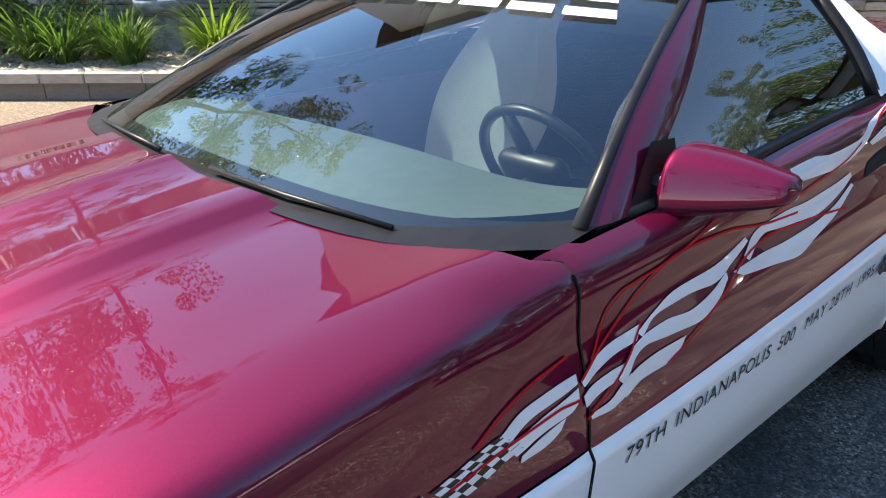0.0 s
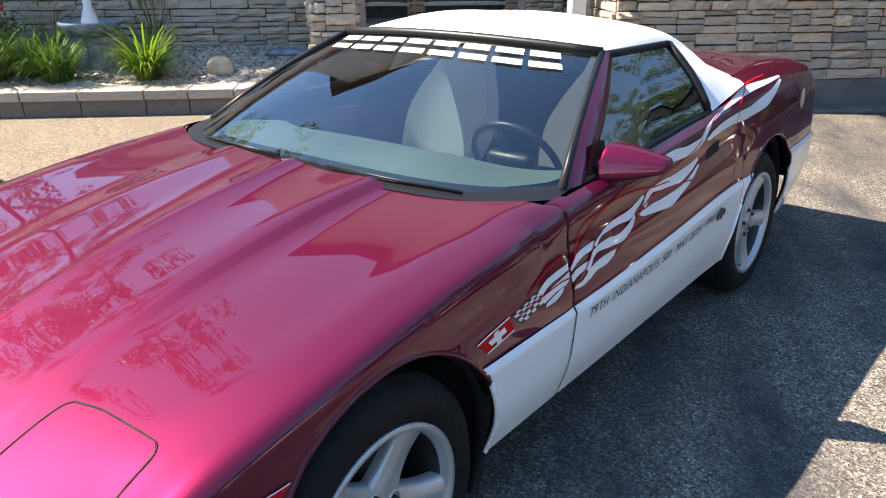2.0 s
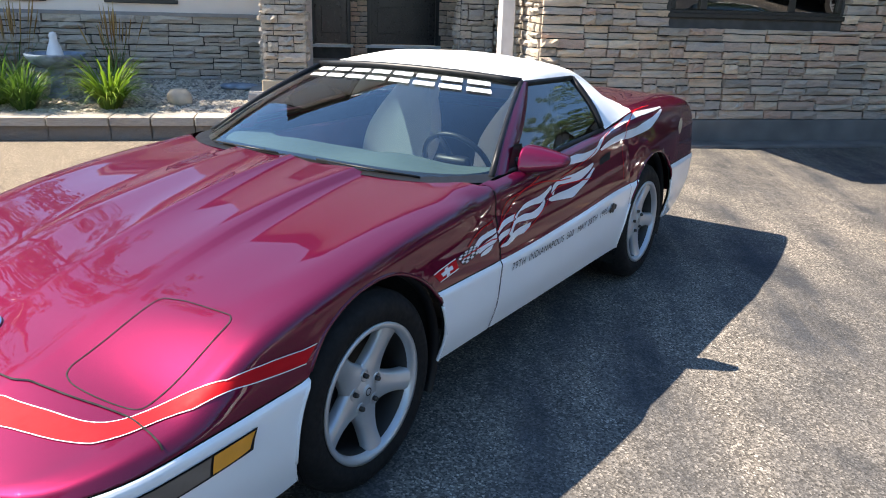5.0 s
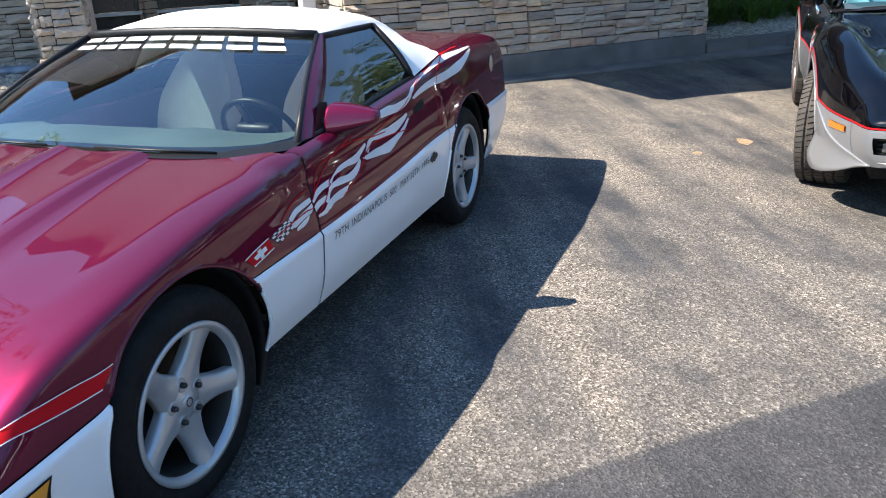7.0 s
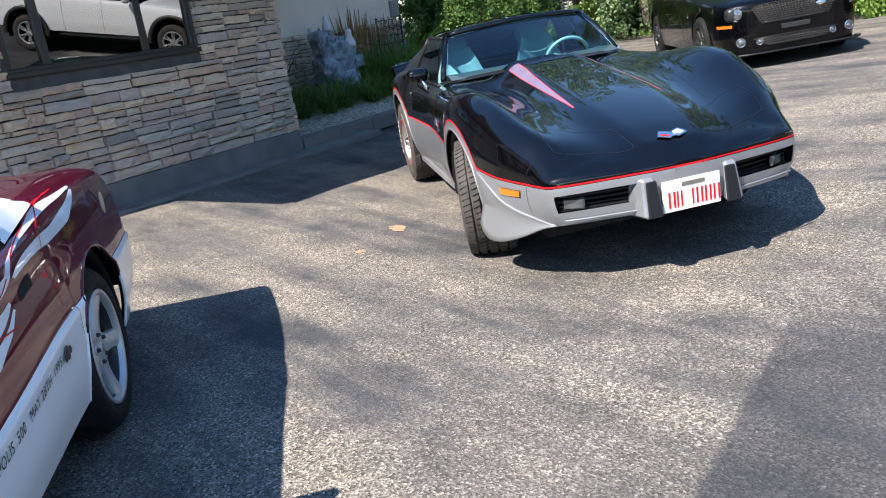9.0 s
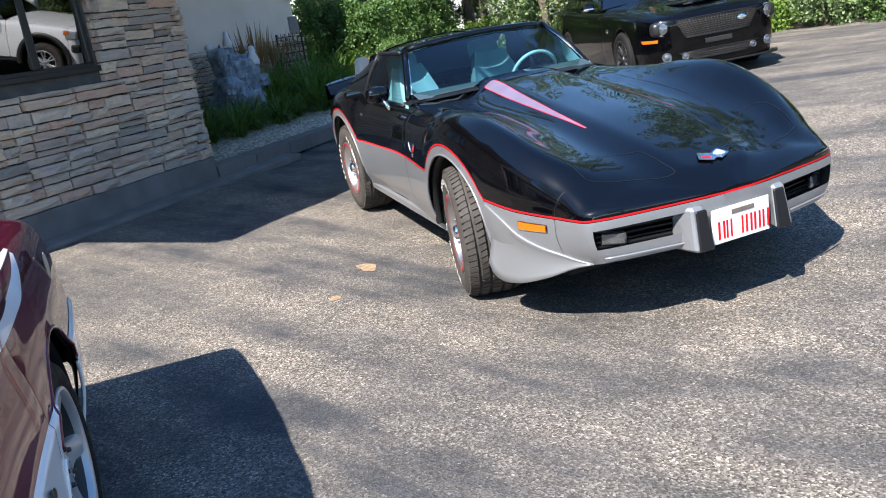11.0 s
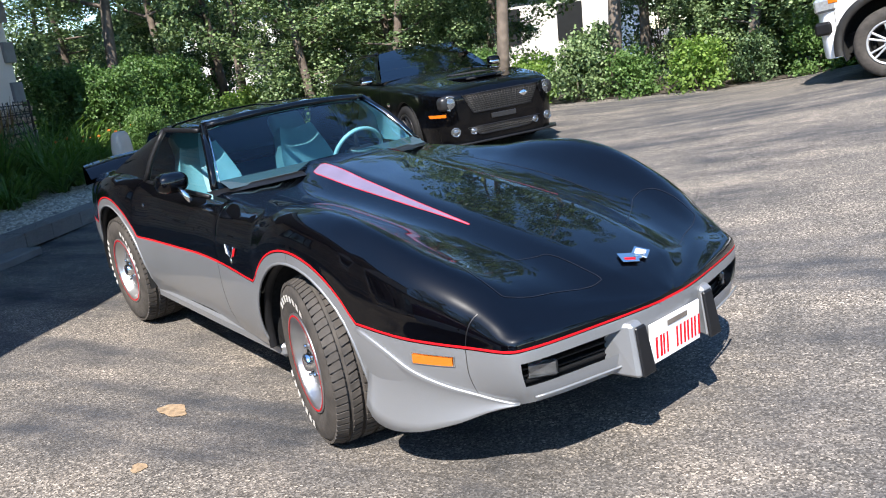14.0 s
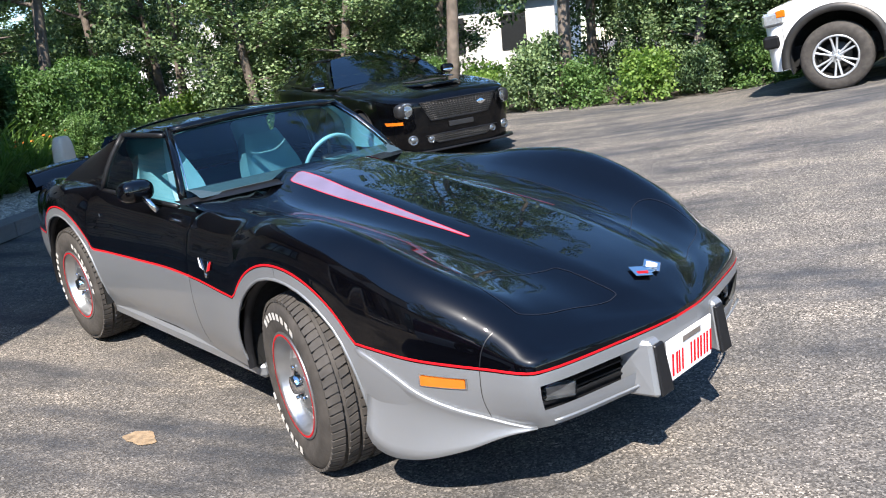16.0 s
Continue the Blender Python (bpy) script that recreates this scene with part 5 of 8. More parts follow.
for s in (0, 1):
    pts = [c4_screen(u, s, 0.004) for u in (0, 0.25, 0.5, 0.75, 1.0)]
    tubed("pillar", pts, [0.014, 0.012, 0.012, 0.012, 0.012], M["trim"], C4, 8)
tubed("header_rail", [c4_screen(1.0, v, 0.006) for v in np.linspace(0, 1, 13)], 0.016, M["trim"], C4, 8)
# plain slanted white strokes where the banner stands
def banner_stroke(v0, v1, low, high):
    skin("banner_bar", lambda u, v: c4_screen(low + (high - low) * u, v0 + (v1 - v0) * v + 0.22 * (low - 0.80 + (high - low) * u), 0.006), 2, 3, M["white_vinyl"], C4)


for k in range(8):
    v0 = 0.075 + 0.106 * k
    banner_stroke(v0, v0 + 0.088, 0.795, 0.842)
    banner_stroke(v0, v0 + 0.088, 0.886, 0.936)

roof_c = {1.36: 1.185, 1.55: 1.222, 1.75: 1.236, 1.95: 1.222, 2.10: 1.180, 2.28: 1.065, 2.42: 0.985}
roof_e = {1.36: 1.150, 1.55: 1.160, 1.75: 1.165, 1.95: 1.150, 2.10: 1.105, 2.28: 1.01, 2.42: 0.968}


def c4_roof(u, v):
    x = 1.36 + 1.06 * u
    a = (v - 0.5) * 2
    zc, ze = float(pchip(roof_c, [x])[0]), float(pchip(roof_e, [x])[0])
    w = float(pchip({1.36: 0.60, 1.75: 0.615, 2.05: 0.64, 2.42: 0.76}, [x])[0])
    y = w * a * (1 - 0.04 * abs(a) ** 6)
    z = ze + (zc - ze) * (1 - abs(a) ** 2.6) - 0.03 * max(0, abs(a) - 0.93) / 0.07
    z += 0.0025 * math.sin(9 * a + 3 * x) * math.sin(6 * x)
    return (x + 0.05 * abs(a) ** 2 * (1 - u), y, z)


soft = skin("soft_top", c4_roof, 34, 40, M["soft_top"], C4, "white fabric soft top, raised")
for s in (-1, 1):
    def sail(u, v, s=s):
        b0, b1 = Vector((1.87, 0.82, 0.912)), Vector((2.26, 0.80, 0.956))
        edge = Vector(c4_roof((1.87 + 0.50 * u - 1.36) / 1.06, 0.985))
        low = b0.lerp(b1, u)
        p = edge.lerp(low, v)
        p.y += 0.018 * math.sin(math.pi * v)
        return (p.x, s * p.y, p.z)
    skin("soft_top_side", sail, 12, 8, M["soft_top"], C4)

    def glass_side(u, v, s=s):
        lo = Vector((0.868, 0.786, 0.850)).lerp(Vector((1.875, 0.805, 0.905)), u)
        lo.y += 0.012 * math.sin(math.pi * min(1.0, u * 1.6)) if u < 0.62 else 0.0
        hi = Vector((1.425, 0.590, 1.142)).lerp(Vector((1.885, 0.618, 1.138)), u)
        p = lo.lerp(hi, v)
        p.y += 0.02 * math.sin(math.pi * v)
        return (p.x, s * p.y, p.z)
    skin("side_window", glass_side, 10, 8, M["glass_side"], C4)

    def pillar_cover(u, v, s=s):
        a, b = Vector(c4_screen(u, (s + 1) / 2, 0.010)), Vector(glass_side(0.085, u))
        p = a.lerp(b, v)
        p.y += s * (0.006 + 0.010 * math.sin(math.pi * v))
        return tuple(p)
    skin("pillar_cover", pillar_cover, 10, 4, M["purple"], C4)
    edge = [Vector(glass_side(1, v)) for v in np.linspace(0, 1, 6)]
    tubed("window_seal", edge, 0.016, M["trim"], C4, 6)
    tubed("window_seal", [Vector(glass_side(u, 1)) for u in np.linspace(0, 1, 6)], 0.014, M["trim"], C4, 6)
    tubed("window_seal", [Vector(glass_side(u, 0)) for u in np.linspace(0, 1, 8)], 0.012, M["trim"], C4, 6)
    skin("mirror_sail", lambda u, v, s=s: (0.915 + 0.115 * v + (0.17 - 0.10 * v) * u, s * (0.806 - 0.035 * v), 0.835 + 0.115 * v - 0.006 * u), 4, 4, M["trim"], C4, "black mirror mounting patch")
    # door mirror: shell that tapers outward to a tip

    def mirror_shell(u, v, s=s):
        k = max(0.0, (u - 0.08) / 0.92)
        r = min(1.0, u / 0.08) if u < 0.08 else (1.0 if k < 0.9 else math.sqrt(max(0.0, 1 - ((k - 0.9) / 0.1) ** 2)))
        t = 2 * math.pi * v
        ca, sa = math.cos(t), math.sin(t)
        e = 0.62
        px, pz = math.copysign(abs(ca) ** e, ca), math.copysign(abs(sa) ** e, sa)
        hh, hd = 0.056 * (1 - 0.70 * k ** 1.5), 0.058 * (1 - 0.62 * k)
        z = 0.890 + 0.004 * k + hh * r * pz
        return (1.062 + 0.048 * k + hd * r * px + 0.30 * (z - 0.89) + (0 if s < 0 else 0.02), s * ((0.806 if s < 0 else 0.775) + 0.178 * k), z)
    mir = skin("mirror", mirror_shell, 26, 32, M["purple"], C4, "plum door mirror")
    boxed("mirror_foot", (1.01, 1.10, min(s * 0.775, s * 0.812), max(s * 0.775, s * 0.812), 0.85, 0.90), M["trim"], mir, 0.012)

# cabin
boxed("cabin_floor", (0.6, 2.2, -0.845, 0.845, 0.29, 0.335), M["carpet_dark"], C4)
boxed("rear_bulkhead", (2.05, 2.12, -0.72, 0.72, 0.3, 0.92), M["carpet_dark"], C4)


def c4_dash(u, v):
    a = (v - 0.5) * 2
    x = 0.635 + 0.06 * abs(a) ** 2 + 0.21 * abs(a) ** 6 + 0.46 * u * (1 - 0.35 * abs(a) ** 2)
    hump = 0.045 * math.exp(-((a + 0.46) / 0.30) ** 2) + 0.035 * math.exp(-((a - 0.42) / 0.34) ** 2)
    z = 0.845 + hump * math.sin(math.pi * min(u * 1.1, 1)) - 0.02 * u - 0.25 * max(0, u - 0.92) / 0.08
    return (x, 0.70 * a, z)


skin("dashboard", c4_dash, 20, 40, M["dash_grey"], C4, "grey-green padded dashboard")
boxed("centre_console", (1.0, 2.0, -0.10, 0.10, 0.3, 0.56), M["dash_grey"], C4, 0.03)
for s in (-1, 1):
    seat(C4, 1.52, s * 0.37, 0.34, M["seat_white"], M["seat_plum"], lean=30, slim=0.8, label="white leather bucket seat with plum back")
    boxed("door_card", (0.98, 2.05, min(s * 0.74, s * 0.78), max(s * 0.74, s * 0.78), 0.35, 0.80), M["seat_plum"], C4, 0.012)
steering_wheel(C4, 1.24, -0.38, 0.775, 0.172, M["trim"])
# wipers
for y0, y1 in ((-0.56, -0.12), (0.08, 0.5)):
    tubed("wiper", [c4_screen(-0.01, 0.5 + y0 / 1.5, 0.008), c4_screen(0.0, 0.5 + (y0 + y1) / 3.0, 0.008), c4_screen(-0.005, 0.5 + y1 / 1.5, 0.008)], 0.0045, M["trim"], C4, 6)

# headlamp lids, seams, emblem
for s in (-1, 1):
    lid = [(-0.400, 3.42), (-0.385, 3.9), (-0.382, 4.75), (-0.41, 4.90), (-0.55, 4.92), (-0.665, 4.90), (-0.690, 4.7), (-0.712, 3.7), (-0.700, 3.38), (-0.66, 3.26), (-0.5, 3.28), (-0.42, 3.33)]
    outline("lamp_lid_gap", c4_loft, lid, M["dark"], C4, 0.0038, 120, 0.0, s, True)
    outline("door_gap", c4_loft, [(0.755, 6.0), (0.755, 9.0), (0.755, 13.0)], M["dark"], C4, 0.004, 40, -0.001, s)
    top, foot = [(-0.85, 0.0), (-0.839, 1.84), (-0.818, 3.21), (-0.796, 3.86), (-0.774, 4.44), (-0.750, 4.72), (-0.710, 4.90), (-0.669, 5.0), (-0.607, 5.34), (-0.55, 5.81), (-0.45, 6.53), (-0.316, 6.94), (-0.249, 7.11)], [(-0.915, 0.0), (-0.905, 1.84), (-0.894, 3.23), (-0.871, 3.88), (-0.847, 4.45), (-0.822, 4.83), (-0.787, 5.16), (-0.741, 5.46), (-0.675, 5.68), (-0.599, 6.12), (-0.48, 7.0), (-0.364, 7.64), (-0.299, 7.91)]
    ribbon("nose_band", c4_loft, top, foot, M["red_line"], C4, 80, 6, 0.002, s, "red nose band edged in white")
    for keys in (top, foot):
        outline("band_edge", c4_loft, keys, M["white_vinyl"], C4, 0.0026, 100, 0.0034, s)
    outline("fascia_gap", c4_loft, [(-0.80, 0.0), (-0.789, 1.45), (-0.767, 2.75), (-0.74, 3.84), (-0.713, 4.64), (-0.707, 4.94), (-0.714, 5.66), (-0.719, 6.31), (-0.725, 7.6)], M["dark"], C4, 0.005, 70, 0.004, s)
    # turn lamp in the bumper
    ribbon("turn_lamp_surround", c4_loft, [(-0.985, 10.75), (-0.80, 10.55), (-0.485, 10.42)], [(-0.99, 11.75), (-0.80, 11.45), (-0.50, 11.22)], M["trim"], C4, 24, 3, 0.003, s)
    ribbon("turn_lamp", c4_loft, [(-0.98, 10.82), (-0.80, 10.62), (-0.625, 10.56)], [(-0.98, 11.65), (-0.80, 11.38), (-0.63, 11.24)], M["smoke_lens"], C4, 20, 3, 0.006, s, "smoked turn lamp lens")
    ribbon("marker_lamp", c4_loft, [(-0.618, 10.56), (-0.56, 10.52), (-0.495, 10.49)], [(-0.622, 11.24), (-0.56, 11.2), (-0.512, 11.14)], M["amber"], C4, 12, 3, 0.006, s, "amber side marker lens")
ring = [c4_loft.at(-0.69 + 0.042 * math.cos(t), 0.0, 0.004) + Vector((0, 0.048 * math.sin(t), 0)) for t in np.linspace(0, 2 * math.pi, 33)]
emb = tubed("hood_emblem", ring, 0.005, M["chrome"], C4, 6, "chrome oval hood emblem with crossed flags")
for k, (a, mat) in enumerate(((0.5, "white_vinyl"), (-0.5, "black_vinyl"))):
    c = c4_loft.at(-0.69, 0.0, 0.006)
    boxed("flag", (-0.034, 0.034, -0.018, 0.018, -0.002, 0.002), M[mat], emb, 0.001, m=Matrix.Translation(c + Vector((0, a * 0.045, 0))) @ Matrix.Rotation(radians(20), 4, "Y") @ Matrix.Rotation(a * 0.9, 4, "Z"))

# flank graphics: red badge field, chequer, waving white ribbons, thin red lines
for s in (-1, 1):
    field = ribbon("badge_field", c4_loft, [(0.304, 8.01), (0.37, 7.92), (0.44, 7.85)], [(0.341, 8.53), (0.40, 8.46), (0.457, 8.39)], M["red_line"], C4, 12, 3, 0.0018, s, "red badge field edged in white")
    outline("badge_edge", c4_loft, [(0.304, 8.01), (0.37, 7.92), (0.44, 7.85)], M["white_vinyl"], C4, 0.004, 20, 0.003, s)
    outline("badge_edge", c4_loft, [(0.341, 8.53), (0.40, 8.46), (0.457, 8.39)], M["white_vinyl"], C4, 0.004, 20, 0.003, s)
    ribbon("badge_mark", c4_loft, [(0.345, 8.17), (0.375, 8.13), (0.415, 8.08)], [(0.358, 8.36), (0.385, 8.32), (0.422, 8.27)], M["white_vinyl"], C4, 6, 2, 0.003, s)
    ribbon("badge_mark", c4_loft, [(0.368, 8.03), (0.378, 8.02), (0.388, 8.00)], [(0.382, 8.45), (0.392, 8.44), (0.402, 8.42)], M["white_vinyl"], C4, 4, 2, 0.0032, s)
    for a in range(7):
        for b in range(5):
            def corner(p, q):
                return (0.449 + 0.0175 * p + 0.0085 * q, 7.88 - 0.026 * p + 0.10 * q + 0.013 * math.sin(0.9 * p))
            ribbon("chequer", c4_loft, [corner(a, b), corner(a + 1, b)], [corner(a, b + 1), corner(a + 1, b + 1)], M["white_vinyl" if (a + b) % 2 else "black_vinyl"], C4, 2, 1, 0.002, s)
    waves = [
        ([(0.572, 7.74), (0.637, 7.5), (0.691, 7.51), (0.734, 7.54)],
         [(0.588, 8.0), (0.65, 7.79), (0.695, 7.79), (0.735, 7.76)]),
        ([(0.585, 8.1), (0.658, 7.94), (0.698, 7.9), (0.735, 7.84)],
         [(0.6, 8.28), (0.674, 8.19), (0.707, 8.19), (0.734, 8.1)]),
        ([(0.61, 8.33), (0.648, 8.25), (0.674, 8.22), (0.703, 8.2)],
         [(0.607, 8.43), (0.649, 8.44), (0.671, 8.41), (0.691, 8.34)]),
        ([(0.742, 7.75), (0.788, 7.44), (0.829, 7.36), (0.895, 7.35)],
         [(0.748, 7.91), (0.796, 7.7), (0.837, 7.64), (0.877, 7.65)]),
        ([(0.744, 8.06), (0.776, 7.95), (0.812, 7.93), (0.853, 7.96)],
         [(0.748, 8.26), (0.791, 8.16), (0.818, 8.15), (0.842, 8.13)]),
        ([(0.756, 8.41), (0.796, 8.4), (0.828, 8.28), (0.857, 8.17)],
         [(0.76, 8.5), (0.805, 8.55), (0.838, 8.49), (0.862, 8.35)]),
        ([(0.882, 7.5), (0.933, 7.26), (1.013, 7.06), (1.086, 7.06), (1.159, 6.96), (1.215, 6.83)],
         [(0.892, 7.64), (0.948, 7.35), (1.018, 7.34), (1.1, 7.44), (1.171, 7.18), (1.225, 6.93)]),
        ([(0.825, 8.16), (0.9, 7.62), (0.949, 7.59), (1.027, 7.71), (1.082, 7.62), (1.144, 7.34)],
         [(0.839, 8.29), (0.902, 7.86), (0.966, 7.97), (1.047, 8.06), (1.105, 7.89), (1.147, 7.51)]),
        ([(0.829, 8.36), (0.872, 8.15), (0.928, 8.11), (1.006, 8.14)],
         [(0.842, 8.51), (0.892, 8.38), (0.95, 8.4), (0.984, 8.35)]),
        ([(1.207, 7.21), (1.269, 6.8), (1.364, 6.78), (1.466, 6.84), (1.582, 6.84), (1.658, 6.8)],
         [(1.224, 7.39), (1.291, 6.96), (1.392, 7.14), (1.493, 7.3), (1.596, 7.14), (1.666, 6.9)]),
        ([(1.165, 7.43), (1.27, 7.4), (1.365, 7.46), (1.466, 7.47), (1.551, 7.4), (1.663, 7.05)],
         [(1.199, 7.66), (1.295, 7.84), (1.408, 8.04), (1.49, 7.84), (1.571, 7.64), (1.674, 7.15)]),
        ([(1.381, 6.06), (1.465, 6.07), (1.559, 6.21), (1.667, 6.24), (1.756, 5.99), (1.88, 5.62), (2.01, 5.31), (2.174, 5.28), (2.36, 5.43), (2.519, 5.55), (2.756, 5.65)],
         [(1.387, 6.36), (1.479, 6.45), (1.604, 6.56), (1.696, 6.45), (1.766, 6.15), (1.864, 5.88), (1.973, 5.69), (2.105, 5.66), (2.267, 5.78), (2.471, 5.84), (2.749, 5.78)]),
        ([(1.736, 6.41), (1.83, 6.25), (1.936, 6.2), (2.061, 6.22), (2.218, 6.29), (2.441, 6.2), (2.724, 5.85)],
         [(1.755, 6.51), (1.844, 6.49), (1.966, 6.51), (2.137, 6.64), (2.364, 6.68), (2.52, 6.45), (2.721, 5.96)]),
    ]
    for upper, lower in waves:
        ribbon("flag_ribbon", c4_loft, upper, lower, M["white_vinyl"], C4, 40, 3, 0.002, s, "waving white flag ribbon")
    reds = [
        [(0.742, 7.75), (0.825, 7.11), (0.93, 6.62), (1.005, 6.47), (1.128, 6.53), (1.293, 6.8), (1.417, 6.93)],
        [(0.769, 7.46), (0.856, 6.59), (0.947, 6.54), (1.044, 6.41), (1.107, 6.24)],
        [(0.528, 7.61), (0.593, 7.24), (0.657, 7.11), (0.722, 7.1)],
        [(0.749, 8.45), (0.835, 8.03), (0.895, 7.3)],
        [(0.95, 8.4), (1.047, 8.15), (1.132, 7.78), (1.225, 7.2), (1.296, 7.05), (1.468, 7.28), (1.626, 7.61)],
        [(1.314, 6.71), (1.458, 6.6), (1.612, 6.5), (1.694, 6.31)],
        [(1.753, 6.24), (1.919, 5.57), (2.122, 5.25), (2.4, 5.3), (2.63, 5.28)],
        [(2.003, 8.63), (2.016, 7.09), (2.075, 6.1), (2.35, 5.39), (2.55, 5.24)],
        [(0.48, 8.09), (0.57, 8.03), (0.681, 8.01), (0.737, 8.08)],
    ]
    for keys in reds:
        outline("red_pinstripe", c4_loft, keys, M["red_line"], C4, 0.0045, 50, 0.003, s)
    ribbon("door_handle", c4_loft, [(1.745, 6.84), (1.80, 6.76), (1.87, 6.74)], [(1.735, 7.16), (1.80, 7.14), (1.865, 7.14)], M["dark"], C4, 12, 4, 0.002, s, "dark recessed door handle")
    badge = blob("quarter_badge", (2.98, s * 0.862, 0.80), (0.03, 0.006, 0.05), M["sandstone"], C4, 2.0, label="gold winged badge")
    seal = blob("door_seal", (1.862, s * 0.904, 0.535), (0.021, 0.004, 0.024), M["brake"], C4, 2.0, label="dark printed seal on the white door")
    for k in (-1, 1):
        blob("seal_wing", (1.862 + 0.030 * k, s * 0.904, 0.531 + 0.004 * k), (0.016, 0.004, 0.014), M["brake"], seal, 1.6)


def c4_text(side, word, x0):
    x1 = 2.66 - x0

    def put(px, py, pz, side=side):
        x = x0 + px if side < 0 else x1 - px
        z = pchip({0.8: 0.496, 1.4: 0.502, 1.9: 0.523}, [x])[0] + py
        p = c4_loft.at_height(x, float(z), 0.0022 + pz, side, 9.5)
        return p
    lettered("door_lettering", word, 0.045, M["black_vinyl"], C4, put, "black printed race lettering")


for word, at in (("79TH", 0.835), ("INDIANAPOLIS", 0.975), ("500", 1.335), ("MAY", 1.452), ("28TH", 1.568), ("1995", 1.708)):
    c4_text(-1, word, at)
# ---- black and silver coupe ----
C3 = thing("sports_coupe", Matrix.Translation((3.862, -2.695, -0.030)) @ Matrix.Translation((2.45, 0.72, 0)) @ Matrix.Rotation(radians(-1.0), 4, "Z") @ Matrix.Translation((-2.45, -0.72, 0)) @ Matrix.Rotation(radians(-1.8), 4, "X") @ Matrix.Rotation(radians(-0.5), 4, "Y"), "black coupe with silver flanks, red pinstripe and removable roof panels", "car")
c3_w = {-1.13: 0.02, -1.122: 0.11, -1.10: 0.24, -1.07: 0.38, -1.035: 0.53, -1.005: 0.62, -0.985: 0.657, -0.955: 0.678, -0.92: 0.692, -0.86: 0.710, -0.83: 0.720, -0.75: 0.760, -0.58: 0.828, -0.37: 0.868, 0: 0.888, 0.35: 0.880, 0.8: 0.852, 1.3: 0.828, 1.8: 0.835, 2.3: 0.866, 2.6: 0.866, 2.95: 0.83, 3.25: 0.76, 3.42: 0.66, 3.5: 0.56}
c3_c = {-1.13: 0.600, -1.06: 0.650, -1.0: 0.690, -0.94: 0.712, -0.8: 0.755, -0.35: 0.852, 0: 0.905, 0.4: 0.962, 0.86: 1.016, 1.1: 1.020, 2.4: 0.99, 2.9: 0.955, 3.3: 0.93, 3.5: 0.87}
c3_v = {-1.13: 0.598, -1.06: 0.633, -1.0: 0.658, -0.94: 0.680, -0.8: 0.722, -0.35: 0.808, 0: 0.850, 0.4: 0.888, 0.86: 0.940, 1.1: 0.945, 2.4: 0.96, 2.9: 0.94, 3.3: 0.92, 3.5: 0.86}
c3_f = {-1.13: 0.597, -1.02: 0.618, -0.96: 0.634, -0.90: 0.676, -0.82: 0.728, -0.75: 0.770, -0.65: 0.816, -0.55: 0.856, -0.35: 0.928, -0.2: 0.964, -0.03: 0.980, 0.2: 0.971, 0.45: 0.940, 0.75: 0.928, 1.0: 0.928, 1.4: 0.932, 1.9: 0.945, 2.2: 0.968, 2.45: 0.975, 2.75: 0.96, 3.1: 0.93, 3.5: 0.86}
c3_line = {-1.13: 0.585, -0.96: 0.574, -0.85: 0.574, -0.75: 0.580, -0.6: 0.592, -0.37: 0.614, 0.41: 0.640, 0.92: 0.660, 1.5: 0.646, 2.08: 0.638, 3.0: 0.64, 3.5: 0.62}
C3_ARCH = [(0.035, 0.360, 0.418), (2.45, 0.372, 0.420)]


def c3_red(x):
    z = pchip(c3_line, x)
    for cx, cz, r in C3_ARCH:
        d = np.clip((r + 0.058) ** 2 - (x - cx) ** 2, 0, None)
        z = np.maximum(z, np.where(d > 0, cz + np.sqrt(d), 0))
    return z


def c3_rows():
    W = lambda x: pchip(c3_w, x)
    F = lambda x: pchip(c3_f, x)
    bot = {-1.13: 0.378, -1.0: 0.370, -0.9: 0.345, -0.7: 0.285, -0.42: 0.25, 0.45: 0.285, 1.9: 0.285, 2.9: 0.32, 3.5: 0.42}
    low = lambda f: (lambda x: np.minimum(c3_red(x) - 0.012, pchip(c3_line, x)) + (pchip(bot, x) - np.minimum(c3_red(x) - 0.012, pchip(c3_line, x))) * f)
    return [(lambda x: 0 * x, c3_c), (lambda x: 0.235 * W(x), lambda x: pchip(c3_c, x) - 0.004), (lambda x: 0.42 * W(x), c3_v), (lambda x: 0.64 * W(x), lambda x: pchip(c3_v, x) + 0.32 * (F(x) - pchip(c3_v, x))),
            (lambda x: 0.845 * W(x), F), (lambda x: 0.945 * W(x), lambda x: F(x) - 0.24 * (F(x) - c3_red(x))), (lambda x: 0.988 * W(x), lambda x: F(x) - 0.62 * (F(x) - c3_red(x))), (W, c3_red),
            (lambda x: W(x) + 0.002, lambda x: c3_red(x) - 0.010), (lambda x: W(x) + 0.003, low(0.34)), (lambda x: W(x) - 0.015, low(0.72)), (lambda x: W(x) - 0.05, low(1.0))]


def c3_bow(x, v):
    s = np.clip((x - 0.3) / 0.7, 0, 1)
    s = s * s * (3 - 2 * s) * (x < 1.25)
    return -0.14 * (1 - min(v / 4.2, 1) ** 2) * s


c3_loft = Loft(c3_rows(), creases=(1, 7, 8), bow=c3_bow).prepare(-1.13, 3.5)
c3_xs = spread(-1.13, 3.5, 0.030, (-1.126, -1.122, -1.112, -1.10, -1.085, -1.07, -1.052, -1.035, -1.02, -1.005, -0.995, -0.985, -0.97, -0.955, -0.937, -0.92, -0.89, -0.86, -0.80, 0.87, 2.08))
c3_vs = [round(k / 5, 3) for k in range(0, 56)]


